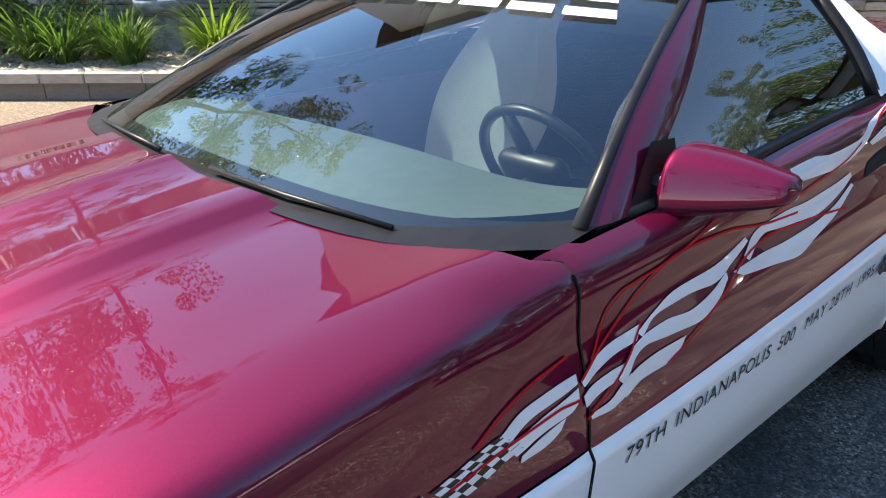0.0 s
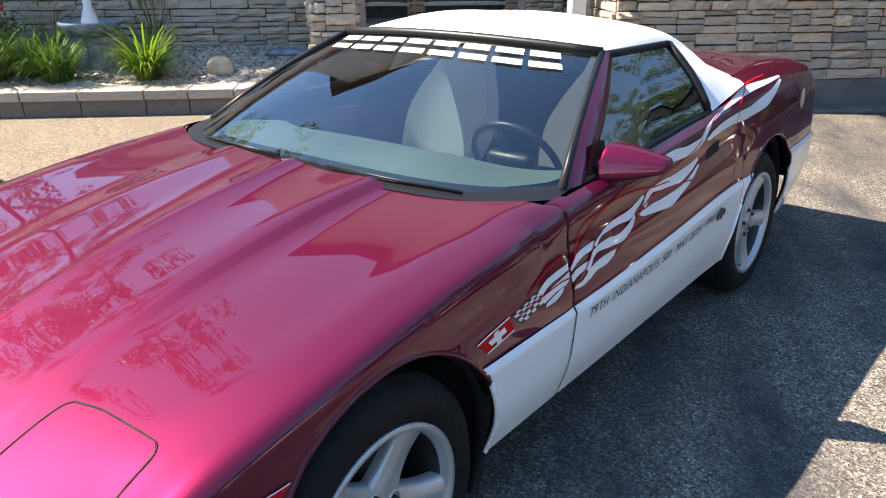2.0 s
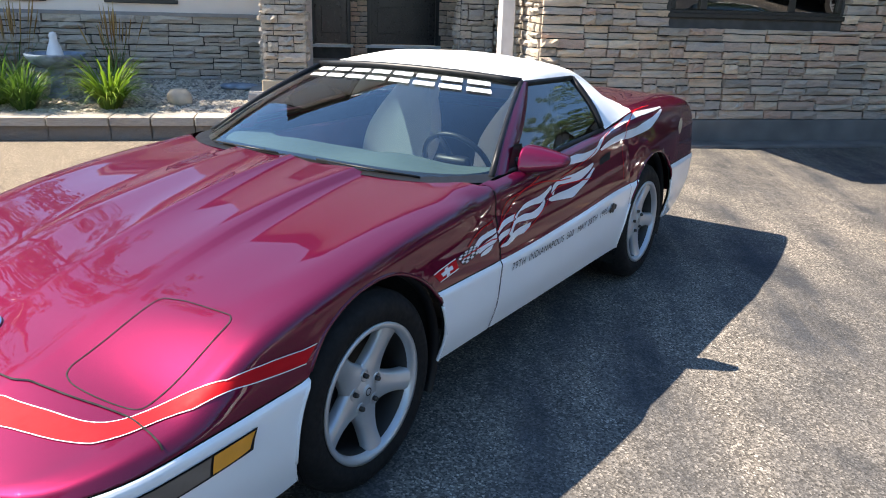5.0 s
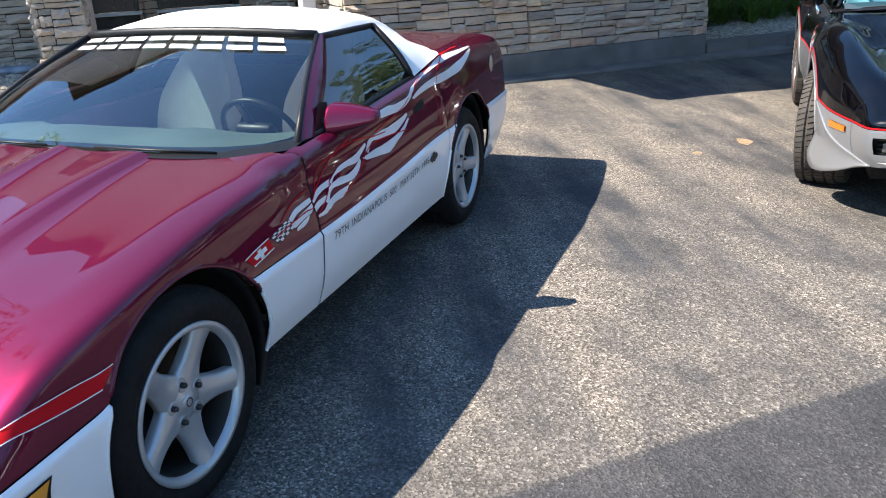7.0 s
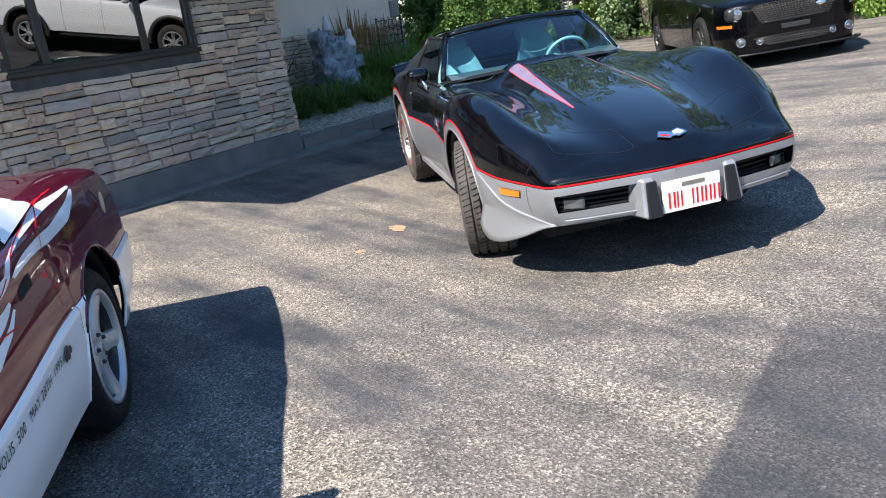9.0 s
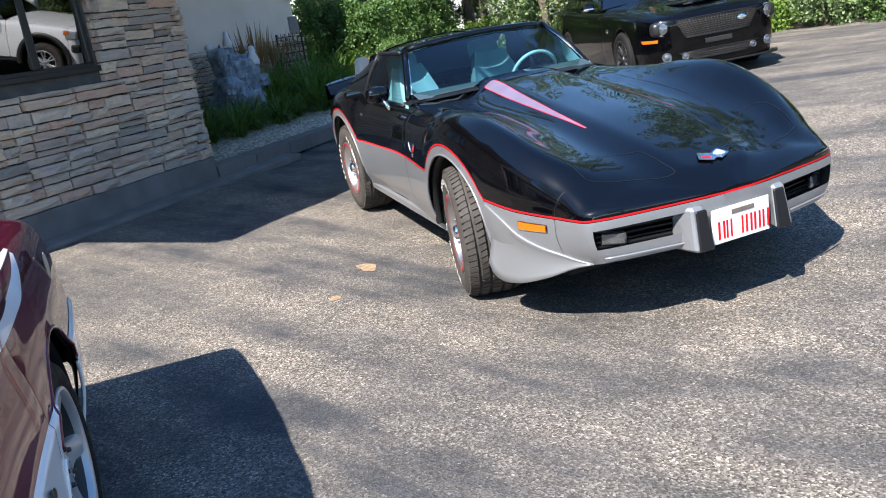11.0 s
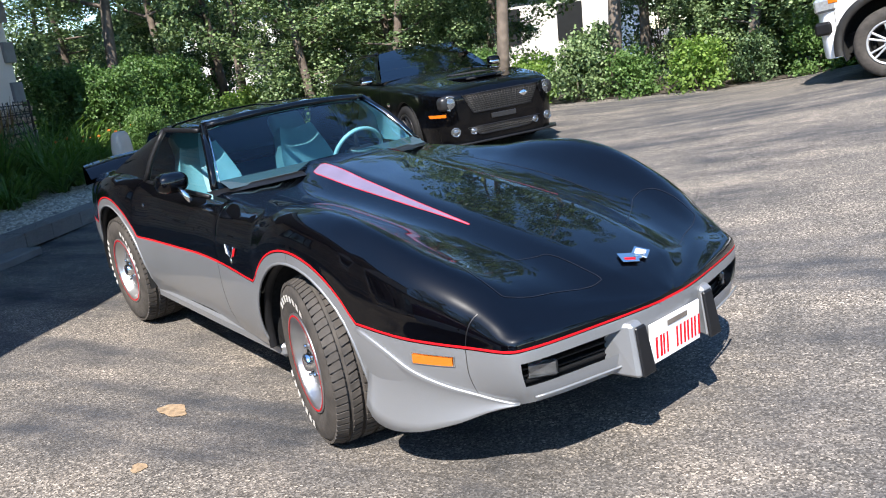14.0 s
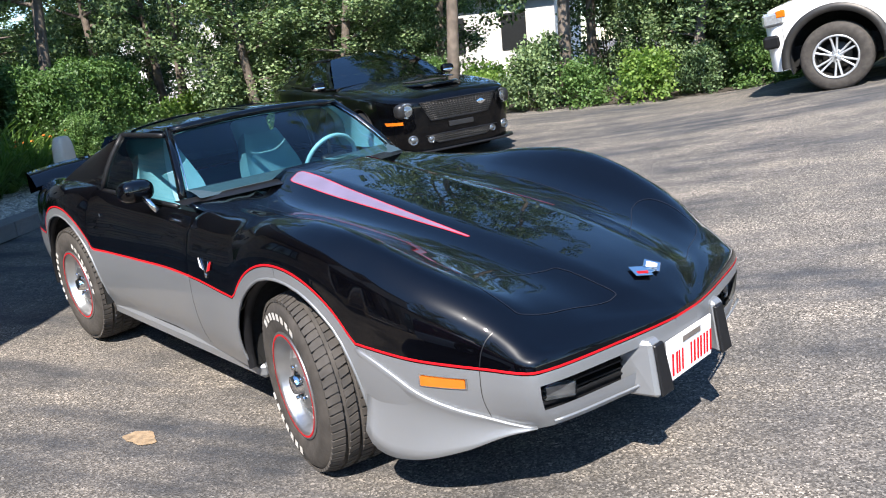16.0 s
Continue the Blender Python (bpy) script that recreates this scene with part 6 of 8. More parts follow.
def c3_key(x, v, side):
    s = "@l" if side < 0 else "@r"
    if 7 <= v < 8:
        name = "front_body" if x < 0.87 else ("door" + s if x < 2.08 else "rear_body")
        return (name, "red_line")
    if v >= 8 and x < 0.03:
        if 8.5 < v < 9.9 and -1.10 < x < -0.99:
            return None
        return ("front_bumper", "silver")
    if x < 0.87 or (x < 1.1 and v < 4):
        return ("front_body", "black_paint") if v < 7 else ("lower_panel" + s, "silver")
    if x < 2.08:
        return None if v < 4.2 else ("door" + s, "black_paint" if v < 7 else "silver")
    return ("rear_body", "black_paint") if v < 7 else ("rear_quarter" + s, "silver")


panels(C3, c3_loft, c3_xs, c3_vs, c3_key, C3_ARCH, under=0.05, arch_v=4.6)
for nm, r0, r1, mat in (("nose_cap", 0, 35, "black_paint"), ("nose_line", 35, 40, "red_line"), ("nose_cap", 40, 55, "silver")):
    sec = c3_loft.grid([c3_xs[0]], c3_vs)[0][r0:r1 + 1]
    n = len(sec)
    meshed(nm, [(p[0], -p[1], p[2]) for p in sec] + [(p[0], p[1], p[2]) for p in sec], [(k, k + 1, n + k + 1, n + k) for k in range(n - 1)], M[mat], C3)
n = len(c3_vs)
sec = c3_loft.grid([3.5], c3_vs)[0]
meshed("tail_cap", [(p[0], -p[1], p[2]) for p in sec] + [(p[0], p[1], p[2]) for p in sec], [(k, k + 1, n + k + 1, n + k) for k in range(n - 1)], M["black_paint"], C3)
wheel_wells(C3, C3_ARCH, 0.45, 0.85, 0.30)
arch_edges(C3, c3_loft, C3_ARCH, (("silver", 0.32, 2.0),))
boxed("underbody", (-0.62, 3.2, -0.58, 0.58, 0.20, 0.30), M["dark"], C3)
# unseen tray, added to stop sunlight leaking into the shadow under the nose
tray_x = np.linspace(-1.09, -0.40, 14)
tray_w = np.minimum(pchip(c3_w, tray_x) - 0.05, 0.70)
tray = [(x, s * w, z) for x, w in zip(tray_x, tray_w) for s, z in ((-1, 0.386), (1, 0.386), (1, 0.394), (-1, 0.394))]
meshed("undertray", tray, [(4 * k + a, 4 * k + (a + 1) % 4, 4 * k + 4 + (a + 1) % 4, 4 * k + 4 + a) for k in range(13) for a in range(4)], M["dark"], C3, False)
for s in (-1, 1):
    boxed("sill", (0.44, 2.06, min(s * 0.60, s * 0.80), max(s * 0.60, s * 0.80), 0.225, 0.300), M["silver"], C3, 0.02)

# wheels with slotted alloys, red ring and raised white marks


def slot_wheel(car, m, name="wheel"):
    r, rim, half = 0.335, 0.200, 0.140
    w = new(name)
    w.parent = car
    w.matrix_local = m
    t = tyre_part(w, r, rim, half, M["rubber_dusty"], True)
    meshed("rim", *revolved([(rim - 0.004, -half + 0.012), (rim + 0.004, -half + 0.004), (rim + 0.004, -half - 0.001), (rim - 0.010, -half - 0.001), (rim - 0.018, -half + 0.012), (rim - 0.026, -half + 0.045), (rim - 0.04, -half + 0.055)], 64), M["polished"], w)
    meshed("red_ring", *revolved([(rim - 0.004, -half - 0.0025), (rim - 0.011, -half - 0.0025)], 64), M["red_line"], w)
    rings = [(0.162, -half + 0.055), (0.150, -half + 0.050), (0.096, -half + 0.030), (0.078, -half + 0.026), (0.050, -half + 0.024)]
    vs, fs = [], []
    nseg = 64
    for q in (0, 1):
        for k in range(nseg):
            a = 2 * math.pi * k / nseg
            for rr, yy in rings:
                vs.append((rr * math.cos(a), yy + 0.022 * q, rr * math.sin(a)))
    p = len(rings)
    hole = lambda k, i: i == 1 and (k % 8) < 5
    for k in range(nseg):
        j = (k + 1) % nseg
        for i in range(p - 1):
            if not hole(k, i):
                fs.append((k * p + i, k * p + i + 1, j * p + i + 1, j * p + i))
            else:
                o = nseg * p
                fs += [(k * p + i, j * p + i, o + j * p + i, o + k * p + i), (j * p + i + 1, k * p + i + 1, o + k * p + i + 1, o + j * p + i + 1)]
                if not hole((k - 1) % nseg, i):
                    fs.append((k * p + i + 1, k * p + i, o + k * p + i, o + k * p + i + 1))
                if not hole(j, i):
                    fs.append((j * p + i, j * p + i + 1, o + j * p + i + 1, o + j * p + i))
    meshed("wheel_face", vs, fs, M["polished"], w, smooth=False)
    hub = meshed("hub_cap", *revolved([(0.0, -half - 0.005), (0.030, -half - 0.004), (0.036, -half + 0.004), (0.038, -half + 0.026), (0.052, -half + 0.027)], 32), M["chrome"], w)
    for k in range(5):
        a = 2 * math.pi * (k + 0.5) / 5
        lug = revolved([(0.0, -0.016), (0.007, -0.016), (0.009, -0.012), (0.009, 0.006)], 6)
        meshed("lug_nut", *moved(lug, Matrix.Translation((0.064 * math.cos(a), -half + 0.026, 0.064 * math.sin(a)))), M["chrome"], hub)
    meshed("backing", *revolved([(0.0, -half + 0.085), (rim - 0.02, -half + 0.085)], 32), M["dark"], w)
    # raised white bars where the maker's marks stand
    for a0, count, step in ((math.radians(62), 8, math.radians(9.5)), (math.radians(205), 7, math.radians(10.0))):
        for k in range(count):
            a = a0 + k * step
            d = math.radians(6.0)
            vs2 = []
            for tt in (a, a + d / 2, a + d):
                for rr, yy in ((0.252, 0.0065), (0.280, 0.0075)):
                    vs2.append((rr * math.cos(tt), -half - yy - 0.003, rr * math.sin(tt)))
            meshed("sidewall_mark", vs2, [(0, 1, 3, 2), (2, 3, 5, 4)], M["letter_white"], t)
    return w


c3_wheel = slot_wheel(C3, Matrix.Translation((0.0, 0.752, 0.352)) @ Matrix.Rotation(math.pi - radians(13), 4, "Z") @ Matrix.Scale(1.05, 4))
copy_part(c3_wheel, C3, Matrix.Translation((2.45, 0.708, 0.352)) @ Matrix.Rotation(math.pi, 4, "Z") @ Matrix.Rotation(1.1, 4, "Y") @ Matrix.Scale(1.05, 4))
copy_part(c3_wheel, C3, Matrix.Translation((0.0, -0.75, 0.352)) @ Matrix.Rotation(-radians(13), 4, "Z") @ Matrix.Scale(1.05, 4))
copy_part(c3_wheel, C3, Matrix.Translation((2.45, -0.72, 0.352)) @ Matrix.Rotation(0.6, 4, "Y") @ Matrix.Scale(1.05, 4))

# nose: grille mouths, bumper guards, plate, chin skirt, lamps


def c3_face(w):
    """How far forward the nose skin stands at that half-width."""
    xs = np.linspace(-1.13, -0.80, 80)
    return float(np.interp(w, pchip(c3_w, xs), xs))


for s in (-1, 1):
    g = new("grille")
    g.parent = C3
    w_s = np.linspace(0.24, 0.615, 9)
    for k in range(5):
        z = 0.408 + 0.024 * k
        vs = [(c3_face(w) + d, s * w, z + h) for w in w_s for d, h in ((0.045, 0.0), (0.085, 0.0), (0.085, 0.006), (0.045, 0.006))]
        fs = [(4 * a + b, 4 * a + (b + 1) % 4, 4 * a + 4 + (b + 1) % 4, 4 * a + 4 + b) for a in range(8) for b in range(4)]
        meshed("slat", vs, fs, M["trim"], g, False)
    meshed("backing", [(c3_face(w) + 0.10, s * w, z) for w in w_s for z in (0.34, 0.55)], [(2 * a, 2 * a + 1, 2 * a + 3, 2 * a + 2) for a in range(8)], M["dark"], g)
    bm = bmesh.new()
    box(bm, -0.012, 0.012, -0.055, 0.055, -0.030, 0.030, bevel=0.008)
    lamp = part("parking_lamp", bm, M["lamp_glass"], g, "clear parking lamp lens")
    lamp.matrix_local = Matrix.Translation((c3_face(0.545) + 0.045, s * 0.545, 0.468)) @ Matrix.Rotation(radians(-s * 32), 4, "Z")
    lip = [Vector((c3_face(w) - 0.004, s * w, 0.398)) for w in np.linspace(0.22, 0.612, 12)]
    tubed("grille_trim", lip, 0.005, M["silver"], g, 6)
    bm = bmesh.new()
    box(bm, -1.165, -1.03, s * 0.215 - 0.040, s * 0.215 + 0.040, 0.360, 0.550, bevel=0.012)
    for v in bm.verts:
        k = (v.co.z - 0.360) / 0.19
        v.co.x += 0.035 * k * (1 if v.co.x < -1.09 else 0)
        v.co.y = s * 0.215 + (v.co.y - s * 0.215) * (1.15 - 0.35 * k) + s * 0.03 * (1 if v.co.x > -1.09 else 0)
    gd = part("bumper_guard", bm, M["silver"], C3, "silver bumper guard with black pad")
    bm = bmesh.new()
    box(bm, -1.173, -1.159, s * 0.205 - 0.034, s * 0.205 + 0.034, 0.362, 0.535, bevel=0.005)
    for v in bm.verts:
        k = (v.co.z - 0.362) / 0.173
        v.co.x += 0.032 * k
        v.co.y = s * 0.205 + (v.co.y - s * 0.205) * (1.1 - 0.3 * k)
    part("guard_pad", bm, M["trim"], gd)

    def skirt(u, v, s=s):
        x = -0.385 - 0.575 * u
        zt = float(pchip({-0.96: 0.372, -0.87: 0.392, -0.74: 0.430, -0.64: 0.470, -0.53: 0.535, -0.44: 0.580, -0.385: 0.600}, [x])[0])
        zb = float(pchip({-0.96: 0.362, -0.90: 0.345, -0.75: 0.280, -0.60: 0.236, -0.51: 0.226, -0.45: 0.236, -0.40: 0.270, -0.385: 0.300}, [x])[0])
        top = c3_loft.at_height(x, zt, 0.001, s, 8.0)
        f = 1 - u
        p = Vector((top.x, abs(top.y), zt)).lerp(Vector((x - 0.02 * f, abs(top.y) + 0.018 * f + 0.004, zb)), v)
        p.y -= 0.034 * math.sin(math.pi * v ** 0.8) * f ** 0.6
        return (p.x, s * p.y, p.z)
    sk = skin("chin_skirt", skirt, 22, 8, M["silver"], C3, "flared silver chin skirt")
    so = sk.modifiers.new("thickness", "SOLIDIFY")
    so.thickness = 0.012
    mk = ribbon("marker_surround", c3_loft, [(-0.782, 8.34), (-0.630, 8.34)], [(-0.782, 8.75), (-0.630, 8.75)], M["chrome"], C3, 8, 2, 0.004, s)
    ribbon("side_marker", c3_loft, [(-0.776, 8.385), (-0.636, 8.385)], [(-0.776, 8.705), (-0.636, 8.705)], M["orange"], C3, 8, 2, 0.008, s, "orange side marker lens")
    lid = [(-0.74, 1.6), (-0.67, 2.3), (-0.605, 2.85), (-0.60, 3.1), (-0.63, 3.35), (-0.80, 3.72), (-0.85, 3.78), (-0.875, 3.6), (-0.93, 2.6), (-0.985, 1.65), (-0.985, 1.45), (-0.96, 1.36), (-0.80, 1.36), (-0.755, 1.42)]
    outline("lamp_lid_gap", c3_loft, lid, M["black_vinyl"], C3, 0.003, 100, 0.0006, s, True)
    outline("hood_gap", c3_loft, [(-0.55, 2.35), (-0.2, 2.55), (0.3, 2.75), (0.75, 2.95)], M["black_vinyl"], C3, 0.003, 60, 0.0006, s)
    outline("cover_seam", c3_loft, [(-0.845, 5.0), (-0.832, 5.6), (-0.824, 6.3), (-0.820, 7.0)], M["black_vinyl"], C3, 0.003, 30, 0.0008, s)
    outline("cover_seam", c3_loft, [(-0.820, 8.0), (-0.822, 9.0), (-0.835, 9.9)], M["brake"], C3, 0.0025, 20, 0.0008, s)
    # bonnet stripe: broad at the screen, pointed at the nose
    up = [(-0.37, 1.37), (0.0, 1.24), (0.4, 1.12), (0.72, 1.04), (0.92, 1.02), (0.955, 1.10)]
    lo = [(-0.365, 1.39), (0.0, 1.42), (0.4, 1.455), (0.72, 1.475), (0.90, 1.46), (0.945, 1.40)]
    ribbon("hood_stripe", c3_loft, up, lo, M["lavender_vinyl"], C3, 50, 3, 0.0018, s, "silver hood stripe edged in red")
    outline("stripe_edge", c3_loft, up, M["red_line"], C3, 0.006, 60, 0.001, s)
    outline("stripe_edge", c3_loft, lo, M["red_line"], C3, 0.006, 60, 0.001, s)
    outline("stripe_edge", c3_loft, [up[-1], lo[-1]], M["red_line"], C3, 0.008, 12, 0.001, s)
    # crossed-flag badge: two small flags on poles that meet at the foot
    foot = c3_loft.at_height(0.668, 0.690, 0.003, s)
    badge = blob("fender_badge", tuple(foot), (0.010, 0.004, 0.012), M["chrome"], C3, 2.0, label="crossed-flag fender badge", n=8)
    for lean, cloth in ((-1, "red_line"), (1, "white_vinyl")):
        tip = (0.668 + 0.040 * lean, 0.760)
        tubed("flag_pole", [foot, c3_loft.at_height(tip[0], tip[1], 0.004, s)], 0.0022, M["chrome"], badge, 5)
        skin("flag", lambda u, v, s=s, lean=lean: tuple(c3_loft.at_height(0.668 + lean * (0.020 + 0.020 * v - 0.030 * u * (1 - 0.2 * v) + 0.028), 0.715 + 0.040 * v + 0.006 * math.sin(5 * u), 0.005, s)), 4, 3, M[cloth], badge)
    # mirror on a stalk
    blob("door_lock", tuple(c3_loft.at_height(1.92, 0.83, 0.002, s)), (0.012, 0.004, 0.012), M["chrome"], C3, 2)
    if s < 0:
        continue
    mm = blob("door_mirror", (1.30, s * 0.835, 1.015), (0.065, 0.085, 0.055), M["black_paint"], C3, 2.6, label="black oval door mirror")
    tubed("mirror_stalk", [(1.20, s * 0.79, 0.915), (1.25, s * 0.82, 0.985)], 0.014, M["chrome"], mm)
plate = boxed("number_plate", (-1.136, -1.129, -0.152, 0.152, 0.362, 0.518), M["plate_white"], C3, 0.003, "white number plate with red bars")
for k, (y, wd) in enumerate(((-0.105, 0.036), (-0.065, 0.030), (0.005, 0.014), (0.040, 0.034), (0.085, 0.034), (0.130, 0.034))):
    for e in ((-0.5, -0.22), (0.22, 0.5)) if wd > 0.02 else ((-0.3, 0.3),):
        boxed("plate_bar", (-1.139, -1.137, -y + wd * e[0], -y + wd * e[1], 0.382, 0.462), M["red_line"], plate)
boxed("plate_band", (-1.139, -1.137, -0.07, 0.05, 0.482, 0.502), M["smoke_lens"], plate)
at = c3_loft.at(-0.978, 0.0, 0.004)
em = blob("nose_emblem", tuple(at), (0.026, 0.020, 0.006), M["chrome"], C3, 2.0, label="chrome crossed-flag nose emblem", n=8)
for k, mat in ((1, "red_line"), (-1, "white_vinyl")):
    tip = Matrix.Translation(at + Vector((0.006, 0.036 * k, 0.007))) @ Matrix.Rotation(radians(-17), 4, "Y") @ Matrix.Rotation(radians(-28 * k), 4, "Z")
    boxed("emblem_flag", (-0.030, 0.030, -0.034, 0.034, -0.002, 0.002), M["chrome"], em, 0.001, m=tip)
    boxed("emblem_field", (-0.018, -0.004 if k > 0 else 0.020, -0.020, 0.020, 0.002, 0.003), M[mat], em, m=tip)
    tubed("flag_pole", [at + Vector((0.03, -0.012 * k, 0.004)), at + Vector((-0.026, 0.030 * k, 0.008))], 0.0025, M["chrome"], em, 5)


# greenhouse: screen, roof panels, sail panels, side glass


def c3_screen(u, v, lift=0.0):
    a = (v - 0.5) * 2
    bx, bw, bz = 0.88 + 0.27 * abs(a) ** 2.2, 0.675 * a, 0.992 - 0.040 * abs(a) ** 2
    tx, tw, tz = 1.42 + 0.065 * abs(a) ** 2, 0.535 * a, 1.275 - 0.030 * abs(a) ** 2
    s = 0.018 * math.sin(math.pi * u)
    return (bx + (tx - bx) * u - 0.4 * s - 0.4 * lift, bw + (tw - bw) * u, bz + (tz - bz) * u + s + lift)


ws3 = skin("windscreen", c3_screen, 10, 24, M["glass_c3"], C3, "teal-tinted windscreen")
ws3.visible_shadow = False
for v in (0, 1):
    tubed("pillar", [c3_screen(u, v, 0.004) for u in (0, 0.3, 0.6, 1.0)], 0.020, M["black_paint"], C3, 8)
    tubed("pillar_trim", [c3_screen(u, 0.018 + 0.964 * v, 0.008) for u in (0.06, 0.3, 0.6, 0.98)], 0.0035, M["chrome"], C3, 6)
tubed("header_rail", [c3_screen(1.0, v, 0.004) for v in np.linspace(0, 1, 13)], 0.022, M["black_paint"], C3, 8)
skin("cowl", lambda u, v: (c3_screen(0, v)[0] - 0.07 + 0.10 * u, c3_screen(0, v)[1] * 1.05, c3_screen(0, v)[2] - 0.020 + 0.012 * u), 2, 20, M["trim"], C3)
r3c = {1.40: 1.275, 1.7: 1.295, 2.0: 1.285, 2.2: 1.255, 2.35: 1.20}
r3e = {1.40: 1.242, 1.7: 1.25, 2.0: 1.235, 2.2: 1.20, 2.35: 1.14}


def c3_roof(u, v):
    x = 1.40 + 0.84 * u
    a = (v - 0.5) * 2
    zc, ze = float(pchip(r3c, [x])[0]), float(pchip(r3e, [x])[0])
    w = float(pchip({1.40: 0.572, 1.9: 0.575, 2.24: 0.585}, [x])[0])
    return (x + 0.05 * abs(a) ** 2 * (1 - u), w * a, ze + (zc - ze) * (1 - abs(a) ** 2.4) - 0.025 * max(0, abs(a) - 0.92) / 0.08)


skin("roof_panel", lambda u, v: c3_roof(0.05 + 0.55 * u, 0.005 + 0.480 * v), 12, 16, M["glass_roof"], C3, "smoked glass roof panel")
skin("roof_panel", lambda u, v: c3_roof(0.05 + 0.55 * u, 0.515 + 0.480 * v), 12, 16, M["glass_roof"], C3, "smoked glass roof panel")
skin("roof_bar", lambda u, v: (c3_roof(0.0 + 0.62 * u, 0.48 + 0.04 * v)[0], c3_roof(u * 0.62, 0.48 + 0.04 * v)[1], c3_roof(0.62 * u, 0.5)[2] + 0.004), 10, 3, M["black_paint"], C3)
skin("roof_hoop", lambda u, v: (c3_roof(0.60 + 0.40 * u, v)[0], c3_roof(0.60 + 0.40 * u, v)[1], c3_roof(0.6 + 0.4 * u, v)[2] + 0.006), 8, 28, M["black_paint"], C3)
bk = skin("rear_window", lambda u, v: (2.24 + 0.46 * u, (0.575 - 0.02 * u) * (v - 0.5) * 2, (1.255 - 0.045 * abs((v - 0.5) * 2) ** 2) * (1 - u) + 0.95 * u), 8, 12, M["glass_roof"], C3)
for s in (-1, 1):
    def sail3(u, v, s=s):
        top = Vector(c3_roof(0.66 + 0.34 * u, 0.995))
        low = Vector((2.02 + 0.62 * u, 0.735 + 0.01 * u, 0.945 + 0.01 * u))
        p = top.lerp(low, v)
        p.y += 0.012 * math.sin(math.pi * v)
        return (p.x, s * p.y, p.z)
    skin("sail_panel", sail3, 8, 8, M["black_paint"], C3)

    def glass3(u, v, s=s):
        lo = Vector((1.13, 0.715, 0.925)).lerp(Vector((2.04, 0.722, 0.945)), u)
        hi = Vector((1.46, 0.572, 1.235)).lerp(Vector((1.97, 0.575, 1.232)), u)
        p = lo.lerp(hi, v)
        p.y += 0.02 * math.sin(math.pi * v)
        return (p.x, s * p.y, p.z)
    g3 = skin("side_window", glass3, 8, 8, M["glass_c3_side"], C3)
    g3.visible_shadow = False
    tubed("window_seal", [Vector(glass3(u, 1)) for u in np.linspace(0, 1, 6)], 0.014, M["trim"], C3, 6)
    tubed("window_seal", [Vector(glass3(u, 0)) for u in np.linspace(0, 1, 8)], 0.012, M["trim"], C3, 6)
    tubed("window_seal", [Vector(glass3(1, v)) for v in np.linspace(0, 1, 6)], 0.018, M["trim"], C3, 6)
    seat(C3, 1.66, s * 0.35, 0.345, M["seat_blue"], M["seat_blue"], lean=26, label="silver-blue leather bucket seat")
    boxed("door_card", (1.1, 2.05, min(s * 0.68, s * 0.72), max(s * 0.68, s * 0.72), 0.40, 0.86), M["seat_blue"], C3, 0.012)
boxed("cabin_floor", (0.7, 2.1, -0.785, 0.785, 0.23, 0.34), M["carpet_dark"], C3)
boxed("rear_bulkhead", (2.10, 2.14, -0.66, 0.66, 0.35, 0.80), M["carpet_teal"], C3, 0.01)
boxed("rear_shelf", (2.12, 3.0, -0.66, 0.66, 0.70, 0.80), M["seat_blue"], C3, 0.02)
skin("dashboard", lambda u, v: (1.0 + 0.26 * u + 0.14 * abs(v - 0.5) ** 2, 0.64 * (v - 0.5) * 2, 0.955 + 0.03 * math.sin(math.pi * u) - 0.12 * max(0, u - 0.85) / 0.15), 10, 20, M["dash_blue"], C3)
steering_wheel(C3, 1.34, -0.35, 0.925, 0.175, M["seat_blue"], 66, M["trim"])

# tail spoiler


def spoil3(u, v):
    a = (u - 0.5) * 2
    wide = 0.74
    prof = [(0.0, 0.0), (0.06, 0.055), (0.13, 0.085), (0.15, 0.075), (0.165, -0.05)]
    px, pz = prof[min(int(v * 4 + 1e-6), 4)]
    return (3.30 + px - 0.30 * max(0, abs(a) - 0.6) ** 1.2, wide * a, 0.915 + pz * 1.1 - 0.03 * abs(a) ** 3)


skin("tail_spoiler", spoil3, 24, 4, M["black_paint"], C3, "black tail spoiler")
# ---- black muscle coupe parked by the wood ----


def simple_loft(W, C, F, line, bot, belt):
    w = lambda x: pchip(W, x)
    low = lambda f: (lambda x: pchip(line, x) + (pchip(bot, x) - pchip(line, x)) * f)
    return Loft([(lambda x: 0 * x, C), (lambda x: 0.35 * w(x), lambda x: pchip(C, x) - 0.004), (lambda x: 0.66 * w(x), lambda x: 0.55 * pchip(C, x) + 0.45 * pchip(F, x)), (lambda x: 0.88 * w(x), F),
                 (lambda x: 0.965 * w(x), lambda x: pchip(F, x) - 0.12 * (pchip(F, x) - pchip(line, x))), (lambda x: 0.995 * w(x), lambda x: pchip(F, x) - 0.5 * (pchip(F, x) - pchip(line, x))), (w, line),
                 (lambda x: w(x) - 0.005, low(0.5)), (lambda x: w(x) - 0.04, low(1.0))], creases=(6,))


